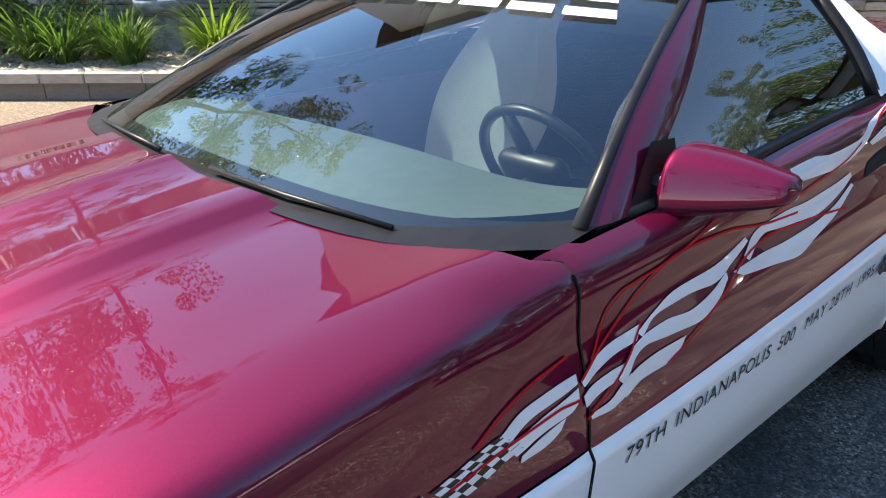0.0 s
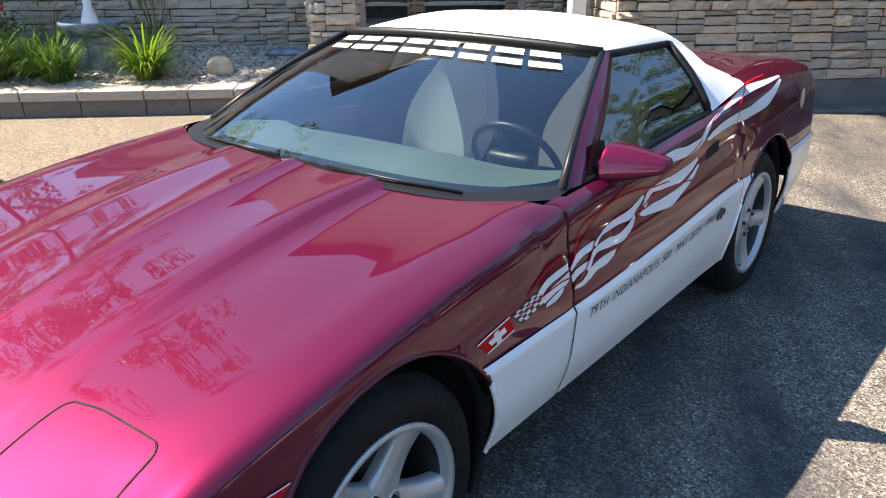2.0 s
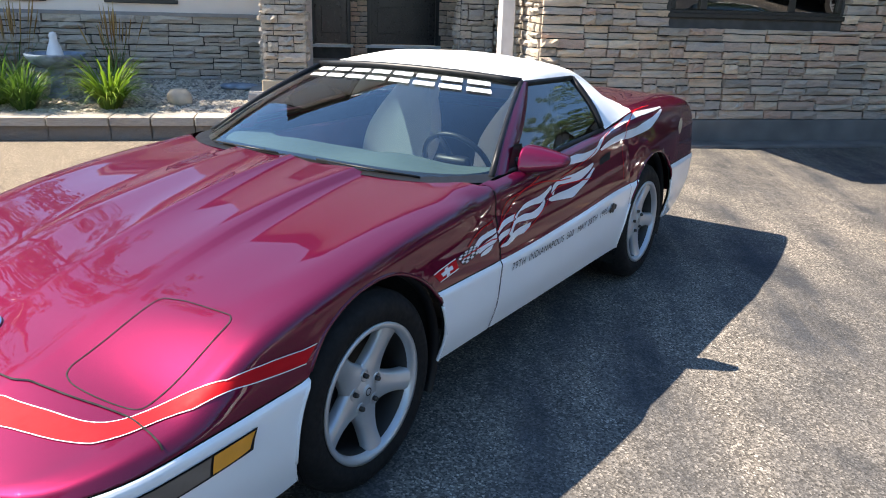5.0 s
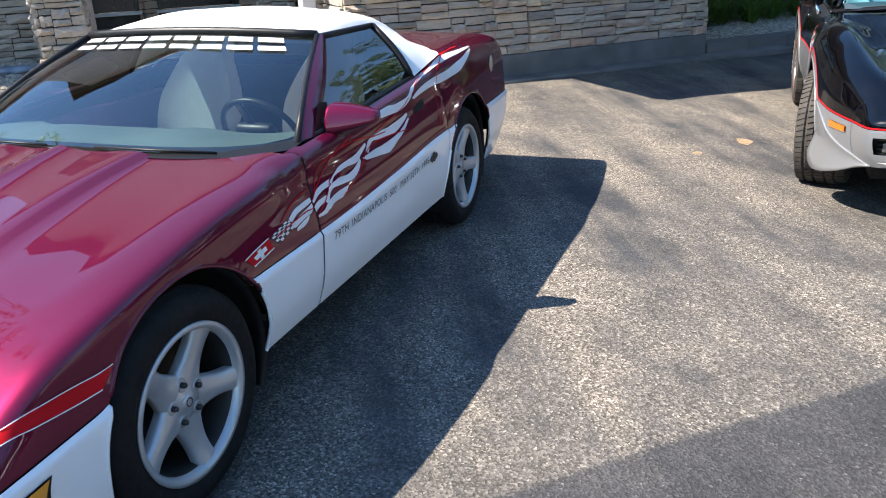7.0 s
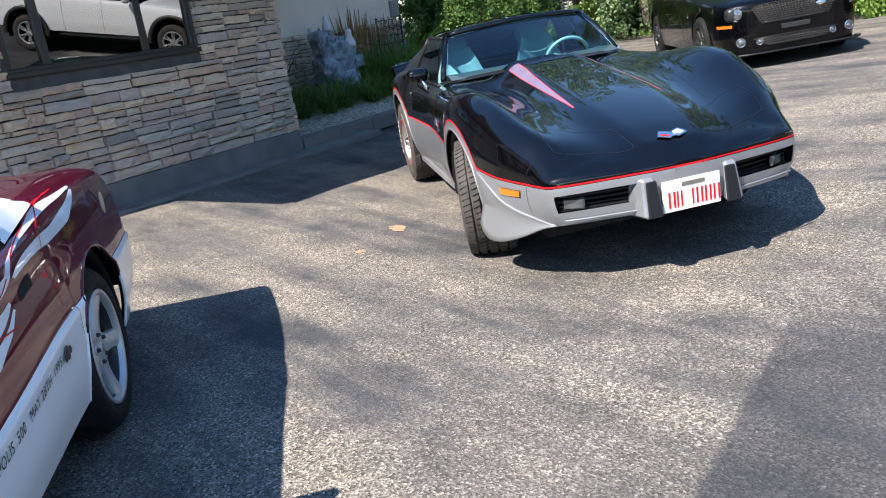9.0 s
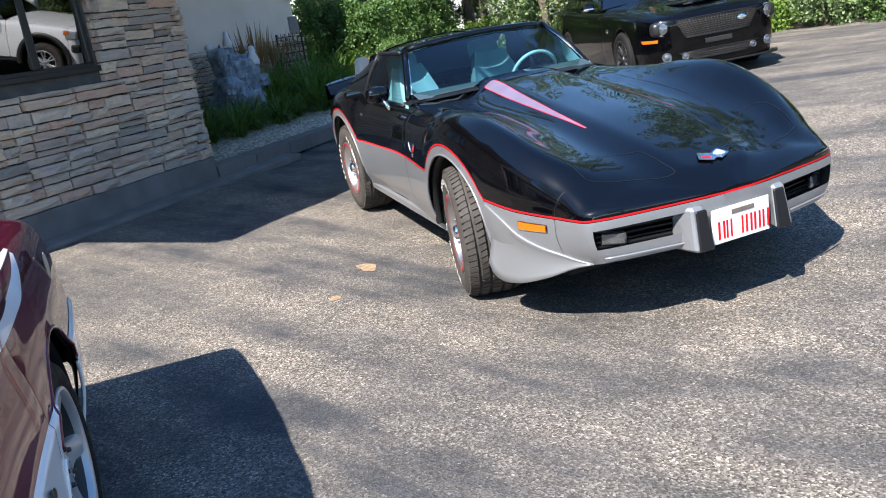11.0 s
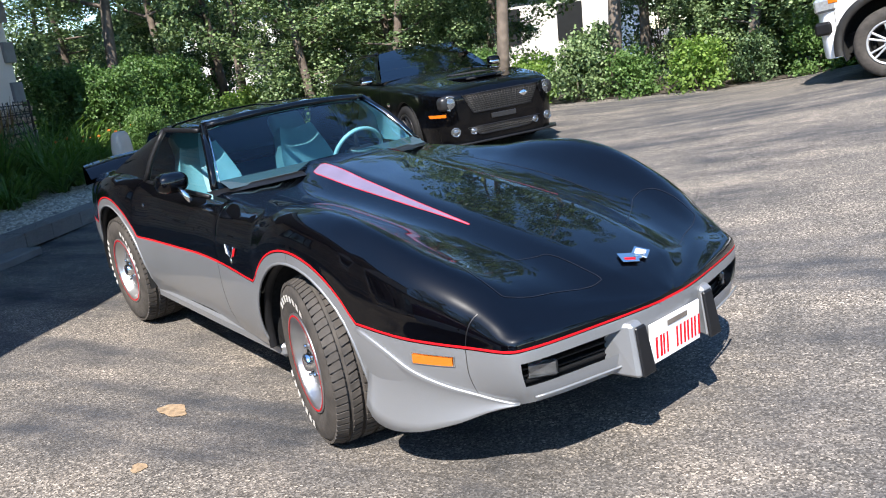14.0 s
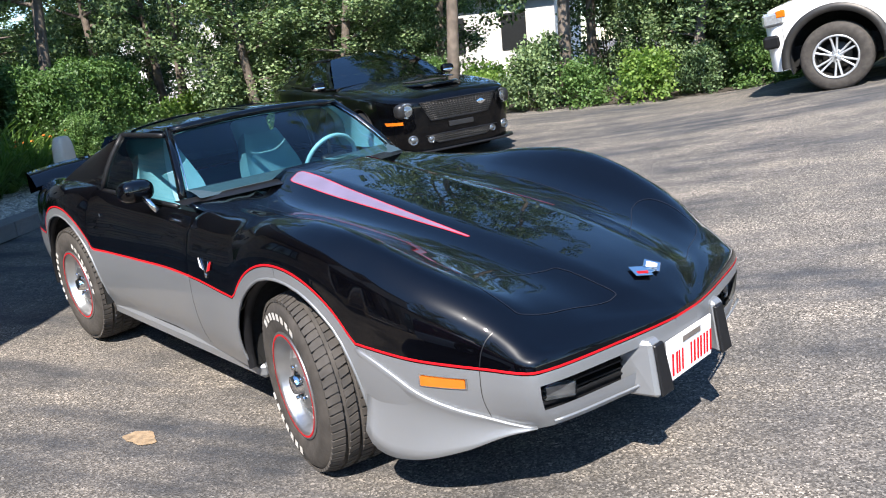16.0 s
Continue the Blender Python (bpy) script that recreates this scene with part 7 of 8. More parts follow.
MU_M = Matrix.Translation((8.88, -7.30, 0.195)) @ Matrix.Rotation(radians(-16.0), 4, "Z") @ Matrix.Rotation(radians(-2.2), 4, "X")
MU = thing("muscle_car", MU_M, "glossy black muscle coupe with hood scoop parked before trees", "car")
mu_w = {-0.95: 0.30, -0.945: 0.45, -0.91: 0.60, -0.84: 0.72, -0.72: 0.795, -0.5: 0.86, 0: 0.91, 1.2: 0.925, 2.1: 0.925, 2.72: 0.94, 3.4: 0.89, 3.75: 0.80, 3.82: 0.72}
mu_loft = simple_loft(mu_w,
                      {-0.95: 0.765, -0.93: 0.80, -0.85: 0.855, -0.4: 0.925, 0: 0.97, 0.5: 1.01, 0.8: 1.025, 2.6: 1.05, 3.2: 1.07, 3.7: 1.06, 3.82: 1.0},
                      {-0.95: 0.745, -0.93: 0.77, -0.85: 0.81, -0.4: 0.885, 0: 0.925, 0.5: 0.95, 0.8: 0.96, 2: 0.985, 2.7: 1.02, 3.4: 1.02, 3.82: 0.95},
                      {-0.95: 0.58, -0.5: 0.60, 0: 0.62, 2.7: 0.64, 3.82: 0.66}, {-0.95: 0.20, -0.4: 0.19, 0.5: 0.22, 2.2: 0.22, 3.2: 0.26, 3.82: 0.32}, 0.97).prepare(-0.95, 3.82)
MU_ARCH = [(0.0, 0.36, 0.385), (2.72, 0.36, 0.39)]


def mu_key(x, v, side):
    s = "@l" if side < 0 else "@r"
    if x < -0.72:
        return ("front_bumper", "black_paint2")
    if x < 0.78:
        return ("hood", "black_paint2") if v < 3 else ("front_wing" + s, "black_paint2")
    if x < 2.02:
        return None if v < 3.4 else ("door" + s, "black_paint2")
    return None if (v < 3 and x < 2.9) else ("rear_body", "black_paint2")


panels(MU, mu_loft, spread(-0.95, 3.82, 0.05, (-0.945, -0.93, -0.91, -0.88, -0.84, -0.72, 0.78, 2.02, 2.9)), [round(k / 4, 3) for k in range(33)], mu_key, MU_ARCH, gap=0.003, arch_v=4.2)
for x in (-0.945, 3.82):
    sec = mu_loft.grid([x], [k / 4 for k in range(33)])[0]
    n = len(sec)
    meshed("nose_cap" if x < 0 else "tail_cap", [(p[0], -p[1], p[2]) for p in sec] + [(p[0], p[1], p[2]) for p in sec], [(k, k + 1, n + k + 1, n + k) for k in range(n - 1)], M["black_paint2"], MU)
wheel_wells(MU, MU_ARCH, 0.5, 0.90, 0.16)
boxed("underbody", (-0.8, 3.6, -0.6, 0.6, 0.17, 0.26), M["dark"], MU)
mw = five_spoke_wheel(MU, Matrix.Translation((0, 0.79, 0.345)) @ Matrix.Rotation(math.pi, 4, "Z"), 0.345, 0.235, 0.125, alloy="dark_alloy", spokes=7, twin=True)
copy_part(mw, MU, Matrix.Translation((2.72, 0.79, 0.345)) @ Matrix.Rotation(math.pi, 4, "Z"))
copy_part(mw, MU, Matrix.Translation((0, -0.79, 0.345)))
copy_part(mw, MU, Matrix.Translation((2.72, -0.79, 0.345)))


def mu_face(w):
    xs = np.linspace(-0.95, -0.5, 60)
    return float(np.interp(abs(w), [float(c) for c in pchip(mu_w, xs)], xs))


def mu_mouth(name, w0, w1, z0, z1, bars):
    """A mesh grille following the nose, wider at the top."""
    g = skin(name, lambda u, v: (mu_face((w0 + (w1 - w0) * v) * (2 * u - 1)) - 0.006, (w0 + (w1 - w0) * v) * (2 * u - 1), z0 + (z1 - z0) * v), 16, 3, M["dark"], MU, "black mesh grille")
    for k in range(bars):
        f = (k + 0.5) / bars
        w = w0 + (w1 - w0) * f
        tubed("mesh_wire", [(mu_face(w * q) - 0.010, w * q, z0 + (z1 - z0) * f) for q in np.linspace(-0.98, 0.98, 9)], 0.0028, M["brake"], g, 4)
    for k in range(26):
        q = -0.96 + 1.92 * k / 25
        tubed("mesh_wire", [(mu_face(w0 * q) - 0.010, w0 * q, z0 + 0.004), (mu_face(w1 * q) - 0.010, w1 * q + 0.02, z1 - 0.004)], 0.0024, M["brake"], g, 4)
    rim = [(mu_face((w0 + (w1 - w0) * v) * q) - 0.008, (w0 + (w1 - w0) * v) * q, z0 + (z1 - z0) * v) for q, v in ((-1, 0), (-0.5, 0), (0, 0), (0.5, 0), (1, 0), (1, 1), (0.5, 1), (0, 1), (-0.5, 1), (-1, 1), (-1, 0))]
    tubed("mouth_rim", rim, 0.010, M["trim"], g, 6)
    return g


ug = mu_mouth("upper_grille", 0.40, 0.52, 0.545, 0.765, 9)
lg = mu_mouth("lower_grille", 0.34, 0.50, 0.280, 0.375, 4)
blob("grille_emblem", (-0.962, -0.30, 0.675), (0.010, 0.060, 0.034), M["chrome"], MU, 1.3, label="chrome grille emblem")
boxed("plate_blank", (-0.968, -0.94, -0.17, 0.17, 0.440, 0.500), M["mesh_black"], MU, 0.006)
sp = skin("splitter", lambda u, v: (mu_face(0.80 * (2 * u - 1)) - 0.06 + 0.16 * v, 0.84 * (2 * u - 1), 0.185 - 0.012 * v), 20, 2, M["trim"], MU, "black chin splitter")
sp.modifiers.new("thickness", "SOLIDIFY").thickness = 0.022
MU_BASE = lambda u: Vector((0.84 + 2.20 * u, 0.845 - 0.02 * u + 0.02 * math.sin(math.pi * u), 0.972 + 0.075 * u))
MU_TOP = lambda u: Vector((1.50 + 0.98 * u, 0.585 + 0.05 * math.sin(math.pi * u), 1.365 + 0.022 * math.sin(math.pi * u) - 0.055 * u))


def mu_side(u, v, s):
    p = MU_BASE(u).lerp(MU_TOP(u), v)
    p.y += 0.030 * math.sin(math.pi * v)
    return (p.x, s * p.y, p.z)


for s in (-1, 1):
    hl = blob("headlamp", (mu_face(0.64) + 0.095, s * 0.665, 0.690), (0.085, 0.120, 0.092), M["dark_alloy"], MU, 3.0, label="round headlamp in a dark housing")
    meshed("lamp_lens", *moved(revolved([(0.0, -0.026), (0.045, -0.020), (0.074, -0.004), (0.080, -0.010), (0.092, -0.006), (0.094, 0.03)], 24), Matrix.Translation((mu_face(0.64) + 0.018, s * 0.655, 0.690)) @ Matrix.Rotation(radians(-90 - s * 18), 4, "Z")), M["lamp_glass"], hl)
    ribbon("turn_marker", mu_loft, [(-0.845, 0.572), (-0.60, 0.572)], [(-0.845, 0.535), (-0.62, 0.535)], M["orange"], MU, 10, 2, 0.006, s, "orange side marker", True)
    for y, z, r in ((0.640, 0.345, 0.055), (0.430, 0.330, 0.040)):
        meshed("fog_lamp", *moved(revolved([(0.0, -0.012), (r * 0.6, -0.010), (r * 0.75, 0.004), (r * 0.85, -0.012), (r, -0.012), (r * 1.1, 0.03)], 24), Matrix.Translation((mu_face(y) - 0.008, s * y, z)) @ Matrix.Rotation(radians(-90 - s * 15), 4, "Z")), M["lamp_glass"], MU, label="round fog lamp with a bright ring")
    mr = blob("door_mirror", (1.02, s * 1.0, 1.035), (0.06, 0.10, 0.065), M["black_paint2"], MU, 2.8)
    blob("mirror_blade", (1.005, s * 1.0, 1.015), (0.05, 0.095, 0.028), M["chrome"], mr, 2.6)
    for nm, u0, u1, mat, v0, v1 in (("pillar", 0.0, 0.075, "black_paint2", 0.0, 1.0), ("side_window", 0.075, 0.555, "glass_dark", 0.03, 0.93), ("centre_post", 0.555, 0.60, "black_paint2", 0.0, 1.0),
                                    ("quarter_window", 0.60, 0.765, "glass_dark", 0.12, 0.88), ("sail_panel", 0.765, 1.0, "black_paint2", 0.0, 1.0)):
        skin(nm, lambda u, v, s=s, u0=u0, u1=u1, v0=v0, v1=v1: mu_side(u0 + (u1 - u0) * u, v0 + (v1 - v0) * v, s), 8, 8, M[mat], MU)
    tubed("window_trim", [mu_side(u, 0.0, s) for u in np.linspace(0.0, 0.8, 10)], 0.016, M["black_paint2"], MU, 6)
    tubed("roof_rail", [mu_side(u, 0.965, s) for u in np.linspace(0.0, 1.0, 12)], 0.024, M["black_paint2"], MU, 8)
    skin("quarter_fill", lambda u, v, s=s: mu_side(0.60 + 0.165 * u, 0.12 * v, s), 4, 2, M["black_paint2"], MU)
    skin("shoulder", lambda u, v, s=s: tuple(Vector(mu_side(u, 0.0, s)).lerp(Vector(mu_loft.at(0.84 + 2.20 * u, 3.4, 0.0, s)), v)), 24, 2, M["black_paint2"], MU)
    badge = blob("wing_badge", tuple(mu_loft.at_height(0.50, 0.70, 0.002, s)), (0.06, 0.006, 0.03), M["chrome"], MU, 1.5)


def mu_across(u0, u1, v, over):
    """Between the two roof rails or the two belts."""
    a, b = Vector(u0), Vector(u1)
    p = a.lerp(b, v)
    p.z += over * (1 - (2 * v - 1) ** 2)
    return p


def mu_screen(u, v):
    lo = mu_across(mu_side(0, 0.02, -1), mu_side(0, 0.02, 1), v, 0.045)
    lo.x -= 0.16 * (1 - (2 * v - 1) ** 2)
    hi = mu_across(mu_side(0, 0.97, -1), mu_side(0, 0.97, 1), v, 0.040)
    hi.x -= 0.06 * (1 - (2 * v - 1) ** 2)
    p = lo.lerp(hi, u)
    return (p.x, p.y, p.z + 0.020 * math.sin(math.pi * u))


def mu_back(u, v):
    lo = mu_across(mu_side(1, 0.02, -1), mu_side(1, 0.02, 1), v, 0.03)
    hi = mu_across(mu_side(1, 0.97, -1), mu_side(1, 0.97, 1), v, 0.04)
    p = hi.lerp(lo, u)
    return (p.x, p.y, p.z + 0.015 * math.sin(math.pi * u))


skin("windscreen", mu_screen, 8, 16, M["glass_dark"], MU)
skin("roof", lambda u, v: tuple(mu_across(mu_side(u, 0.97, -1), mu_side(u, 0.97, 1), v, 0.040) - Vector((0.06 * (1 - u) * (1 - (2 * v - 1) ** 2), 0, 0))), 12, 16, M["black_paint2"], MU)
skin("rear_window", mu_back, 6, 12, M["glass_dark"], MU)
sc = blob("hood_scoop", (-0.12, 0, 0.930), (0.52, 0.36, 0.042), M["black_paint2"], MU, 2.6, label="raised hood scoop")
boxed("scoop_mouth", (-0.615, -0.58, -0.26, 0.26, 0.912, 0.934), M["dark"], sc, 0.006)
for k in range(4):
    boxed("hood_louvre", (-0.26 + 0.08 * k, -0.22 + 0.08 * k, -0.24, 0.24, 0.966, 0.975), M["dark"], sc, 0.004)
boxed("cabin_back", (1.0, 2.6, -0.68, 0.68, 0.3, 0.95), M["dark"], MU, 0.02)

# ---- white pickup at the edge of the lot ----


def on_slope(x, y, turn, base, track):
    """A frame that stands on the ground with its four wheels; the front axle is the origin."""
    flat_m = Matrix.Translation((x, y, 0)) @ Matrix.Rotation(radians(turn), 4, "Z")

    def foot(px, py):
        p = flat_m @ Vector((px, py, 0))
        return Vector((p.x, p.y, ground_z(p.x, p.y)))
    fl, fr, rl, rr = foot(0, -track), foot(0, track), foot(base, -track), foot(base, track)
    ax = (rl + rr - fl - fr).normalized()
    az = ax.cross(fr + rr - fl - rl).normalized()
    ay = az.cross(ax)
    m = Matrix((ax, ay, az)).transposed().to_4x4()
    m.translation = (fl + fr) / 2
    return m


TR = thing("pickup_truck", on_slope(5.036, -11.452, 190, 3.75, 0.86), "white crew-cab pickup truck parked beside the trees", "truck")
tr_loft = simple_loft({-0.80: 0.70, -0.76: 0.84, -0.66: 0.95, 0: 1.02, 1.2: 1.0, 4.6: 1.01, 4.75: 0.99}, {-0.80: 1.10, -0.74: 1.14, 0: 1.24, 0.85: 1.30, 3.0: 1.34, 4.75: 1.34}, {-0.80: 1.06, -0.74: 1.11, 0: 1.20, 0.85: 1.26, 3.0: 1.32, 4.75: 1.32},
                      {-0.80: 0.82, 0: 0.92, 4.75: 0.95}, {-0.80: 0.36, -0.45: 0.36, 0.5: 0.50, 3.2: 0.52, 4.75: 0.58}, 1.25).prepare(-0.80, 4.75)
TR_ARCH = [(0.0, 0.45, 0.52), (3.75, 0.45, 0.52)]


def tr_key(x, v, side):
    s = "@l" if side < 0 else "@r"
    if x < -0.55:
        return ("front_bumper", "white_paint")
    if x < 0.75:
        return ("hood", "white_paint") if v < 3 else ("front_wing" + s, "white_paint")
    if x < 2.75:
        return None if v < 3.2 else (("front_door" if x < 1.75 else "rear_door") + s, "white_paint")
    return None if v < 2.8 and x < 4.6 else ("bed_side" + s, "white_paint")


panels(TR, tr_loft, spread(-0.80, 4.75, 0.06, (-0.55, 0.75, 1.75, 2.75)), [round(k / 4, 3) for k in range(33)], tr_key, TR_ARCH, gap=0.004, arch_v=4.0)
for x in (-0.80, 4.75):
    sec = tr_loft.grid([x], [k / 4 for k in range(33)])[0]
    n = len(sec)
    meshed("nose_cap" if x < 0 else "tailgate", [(p[0], -p[1], p[2]) for p in sec] + [(p[0], p[1], p[2]) for p in sec], [(k, k + 1, n + k + 1, n + k) for k in range(n - 1)], M["white_paint"], TR)
wheel_wells(TR, TR_ARCH, 0.55, 0.985, 0.3)
for cx, cz, r in TR_ARCH:
    for s in (-1, 1):
        vs, fs = revolved([(r - 0.01, s * 1.0), (r - 0.005, s * 1.035), (r + 0.085, s * 1.03), (r + 0.09, s * 1.0)], 32, -0.12, math.pi + 0.12)
        meshed("arch_flare", moved((vs, fs), Matrix.Translation((cx, 0, cz)))[0], fs, M["brake"], TR, label="grey wheel-arch flare")
boxed("underbody", (-0.7, 4.6, -0.7, 0.7, 0.36, 0.60), M["dark"], TR)
tw = five_spoke_wheel(TR, Matrix.Translation((0, -0.86, 0.42)), 0.41, 0.255, 0.14, alloy="alloy", spokes=6, twin=True, tyre_mat="rubber_dusty")
copy_part(tw, TR, Matrix.Translation((3.75, -0.86, 0.42)))
copy_part(tw, TR, Matrix.Translation((0, 0.86, 0.42)) @ Matrix.Rotation(math.pi, 4, "Z"))
copy_part(tw, TR, Matrix.Translation((3.75, 0.86, 0.42)) @ Matrix.Rotation(math.pi, 4, "Z"))
for s in (-1, 1):
    hl = boxed("headlamp", (-0.77, -0.50, min(s * 0.80, s * 1.0), max(s * 0.80, s * 1.0), 0.93, 1.10), M["clear_lens"], TR, 0.03, "clear headlamp")
    boxed("turn_lens", (-0.60, -0.49, min(s * 0.93, s * 1.006), max(s * 0.93, s * 1.006), 1.02, 1.11), M["orange"], hl, 0.01)
    boxed("tail_lamp", (4.62, 4.76, min(s * 0.88, s * 1.015), max(s * 0.88, s * 1.015), 0.95, 1.28), M["red_lens"], TR, 0.02, "red tail lamp")
    boxed("bumper_insert", (-0.80, -0.60, min(s * 0.86, s * 0.99), max(s * 0.86, s * 0.99), 0.66, 0.82), M["trim"], TR, 0.03)
    skin("side_window", lambda u, v, s=s: (0.95 + 1.75 * u + (0.50 - 0.55 * u) * v, s * (0.93 - 0.17 * v), 1.29 + 0.46 * v), 8, 6, M["glass_dark"], TR)
    tubed("pillar", [(0.85, s * 0.93, 1.28), (1.40, s * 0.77, 1.75)], 0.045, M["white_paint"], TR)
    boxed("rear_pillar", (2.66, 2.80, min(s * 0.74, s * 0.93), max(s * 0.74, s * 0.93), 1.26, 1.76), M["white_paint"], TR, 0.03)
    blob("door_mirror", (1.05, s * 1.13, 1.38), (0.08, 0.12, 0.12), M["white_paint"], TR, 3.2)
    boxed("side_step", (0.6, 2.9, min(s * 0.85, s * 1.02), max(s * 0.85, s * 1.02), 0.42, 0.47), M["trim"], TR, 0.015)
skin("windscreen", lambda u, v: (0.82 + 0.60 * u, (0.86 - 0.12 * u) * (2 * v - 1), 1.30 + 0.46 * u), 6, 8, M["glass_dark"], TR)
skin("roof", lambda u, v: (1.38 + 1.40 * u, 0.76 * (2 * v - 1), 1.77 + 0.06 * math.sin(math.pi * u) - 0.03 * abs(2 * v - 1) ** 3), 8, 8, M["white_paint"], TR)
skin("rear_window", lambda u, v: (2.76 + 0.04 * u, 0.76 * (2 * v - 1), 1.76 - 0.46 * u), 2, 4, M["glass_dark"], TR)
boxed("bed_floor", (2.85, 4.7, -0.92, 0.92, 0.80, 0.84), M["trim"], TR)

# ---- white car behind the roadster ----
WC = thing("parked_car", Matrix.Translation((-2.43, 4.95, 0)), "white car with a rounded tail parked near the garden kerb", "car")
wc_loft = simple_loft({-0.95: 0.55, -0.8: 0.78, 0: 0.88, 2.5: 0.90, 2.9: 0.88, 3.03: 0.80, 3.08: 0.70}, {-0.95: 0.70, 0: 0.9, 0.8: 0.95, 2.3: 1.22, 2.9: 1.24, 3.0: 1.22, 3.08: 1.10}, {-0.95: 0.66, 0: 0.88, 0.8: 0.93, 2.3: 1.20, 2.9: 1.22, 3.0: 1.19, 3.08: 1.06},
                      {-0.95: 0.5, 0: 0.6, 3.08: 0.64}, {-0.95: 0.22, 2.5: 0.25, 3.08: 0.34}, 0.95).prepare(-0.95, 3.08)
panels(WC, wc_loft, spread(-0.95, 3.08, 0.06, (0.8, 2.0)), [round(k / 4, 3) for k in range(33)], lambda x, v, s: (("front_body", "white_paint") if x < 0.8 else (None if v < 3.2 and x < 2.0 else (("door" + ("@l" if s < 0 else "@r"), "white_paint") if x < 2.0 else ("rear_body", "white_paint")))), [(0, 0.33, 0.38), (2.25, 0.33, 0.38)], gap=0.004, arch_v=4.0)
for x in (-0.95, 3.08):
    sec = wc_loft.grid([x], [k / 4 for k in range(33)])[0]
    n = len(sec)
    meshed("nose_cap" if x < 0 else "tail_cap", [(p[0], -p[1], p[2]) for p in sec] + [(p[0], p[1], p[2]) for p in sec], [(k, k + 1, n + k + 1, n + k) for k in range(n - 1)], M["white_paint"], WC)
blob("bumper", (3.02, 0, 0.48), (0.14, 0.84, 0.14), M["white_paint"], WC, 3.5, label="rounded white bumper")
wheel_wells(WC, [(0, 0.33, 0.38), (2.25, 0.33, 0.38)], 0.5, 0.86)
boxed("cabin_roof", (0.95, 2.2, -0.62, 0.62, 1.0, 1.32), M["glass_dark"], WC, 0.12, seg=3)
ww = five_spoke_wheel(WC, Matrix.Translation((0, -0.74, 0.325)))
copy_part(ww, WC, Matrix.Translation((2.25, -0.74, 0.325)))
copy_part(ww, WC, Matrix.Translation((0, 0.74, 0.325)) @ Matrix.Rotation(math.pi, 4, "Z"))
copy_part(ww, WC, Matrix.Translation((2.25, 0.74, 0.325)) @ Matrix.Rotation(math.pi, 4, "Z"))
# ---- trees, shrubs, garden plants and ornaments ----


def leaf_mesh(name, clumps, per, size, spread_r, seed, mat, droop=0.3, flat=1.0):
    """Many small folded leaves gathered in clumps."""
    rng = np.random.RandomState(seed)
    n = len(clumps) * per
    c = np.repeat(np.array(clumps)[:, :3], per, 0)
    r = np.repeat(np.array(clumps)[:, 3], per)[:, None]
    d = rng.normal(size=(n, 3))
    d /= np.linalg.norm(d, axis=1, keepdims=True)
    p = c + d * r * spread_r * rng.uniform(0.35, 1.0, (n, 1)) ** 0.6 * np.array([1, 1, flat])
    ax = rng.normal(size=(n, 3))
    ax[:, 2] -= droop
    ax /= np.linalg.norm(ax, axis=1, keepdims=True)
    up = d * 0.6 + rng.normal(size=(n, 3)) * 0.7 + np.array([0, 0, 0.5])
    side = np.cross(ax, up)
    side /= np.linalg.norm(side, axis=1, keepdims=True) + 1e-9
    s = size * rng.uniform(0.65, 1.3, (n, 1))
    nrm = np.cross(side, ax)
    a, b = p, p + ax * s
    m1 = p + ax * s * 0.5 + side * s * 0.36 + nrm * s * 0.06
    m2 = p + ax * s * 0.5 - side * s * 0.36 + nrm * s * 0.06
    v = np.stack([a, m1, b, m2], 1).reshape(-1, 3)
    me = bpy.data.meshes.new(name)
    me.vertices.add(4 * n)
    me.vertices.foreach_set("co", v.astype(np.float32).ravel())
    me.loops.add(4 * n)
    me.loops.foreach_set("vertex_index", np.arange(4 * n, dtype=np.int32))
    me.polygons.add(n)
    me.polygons.foreach_set("loop_start", np.arange(0, 4 * n, 4, dtype=np.int32))
    me.update(calc_edges=True)
    me.materials.append(mat)
    return me


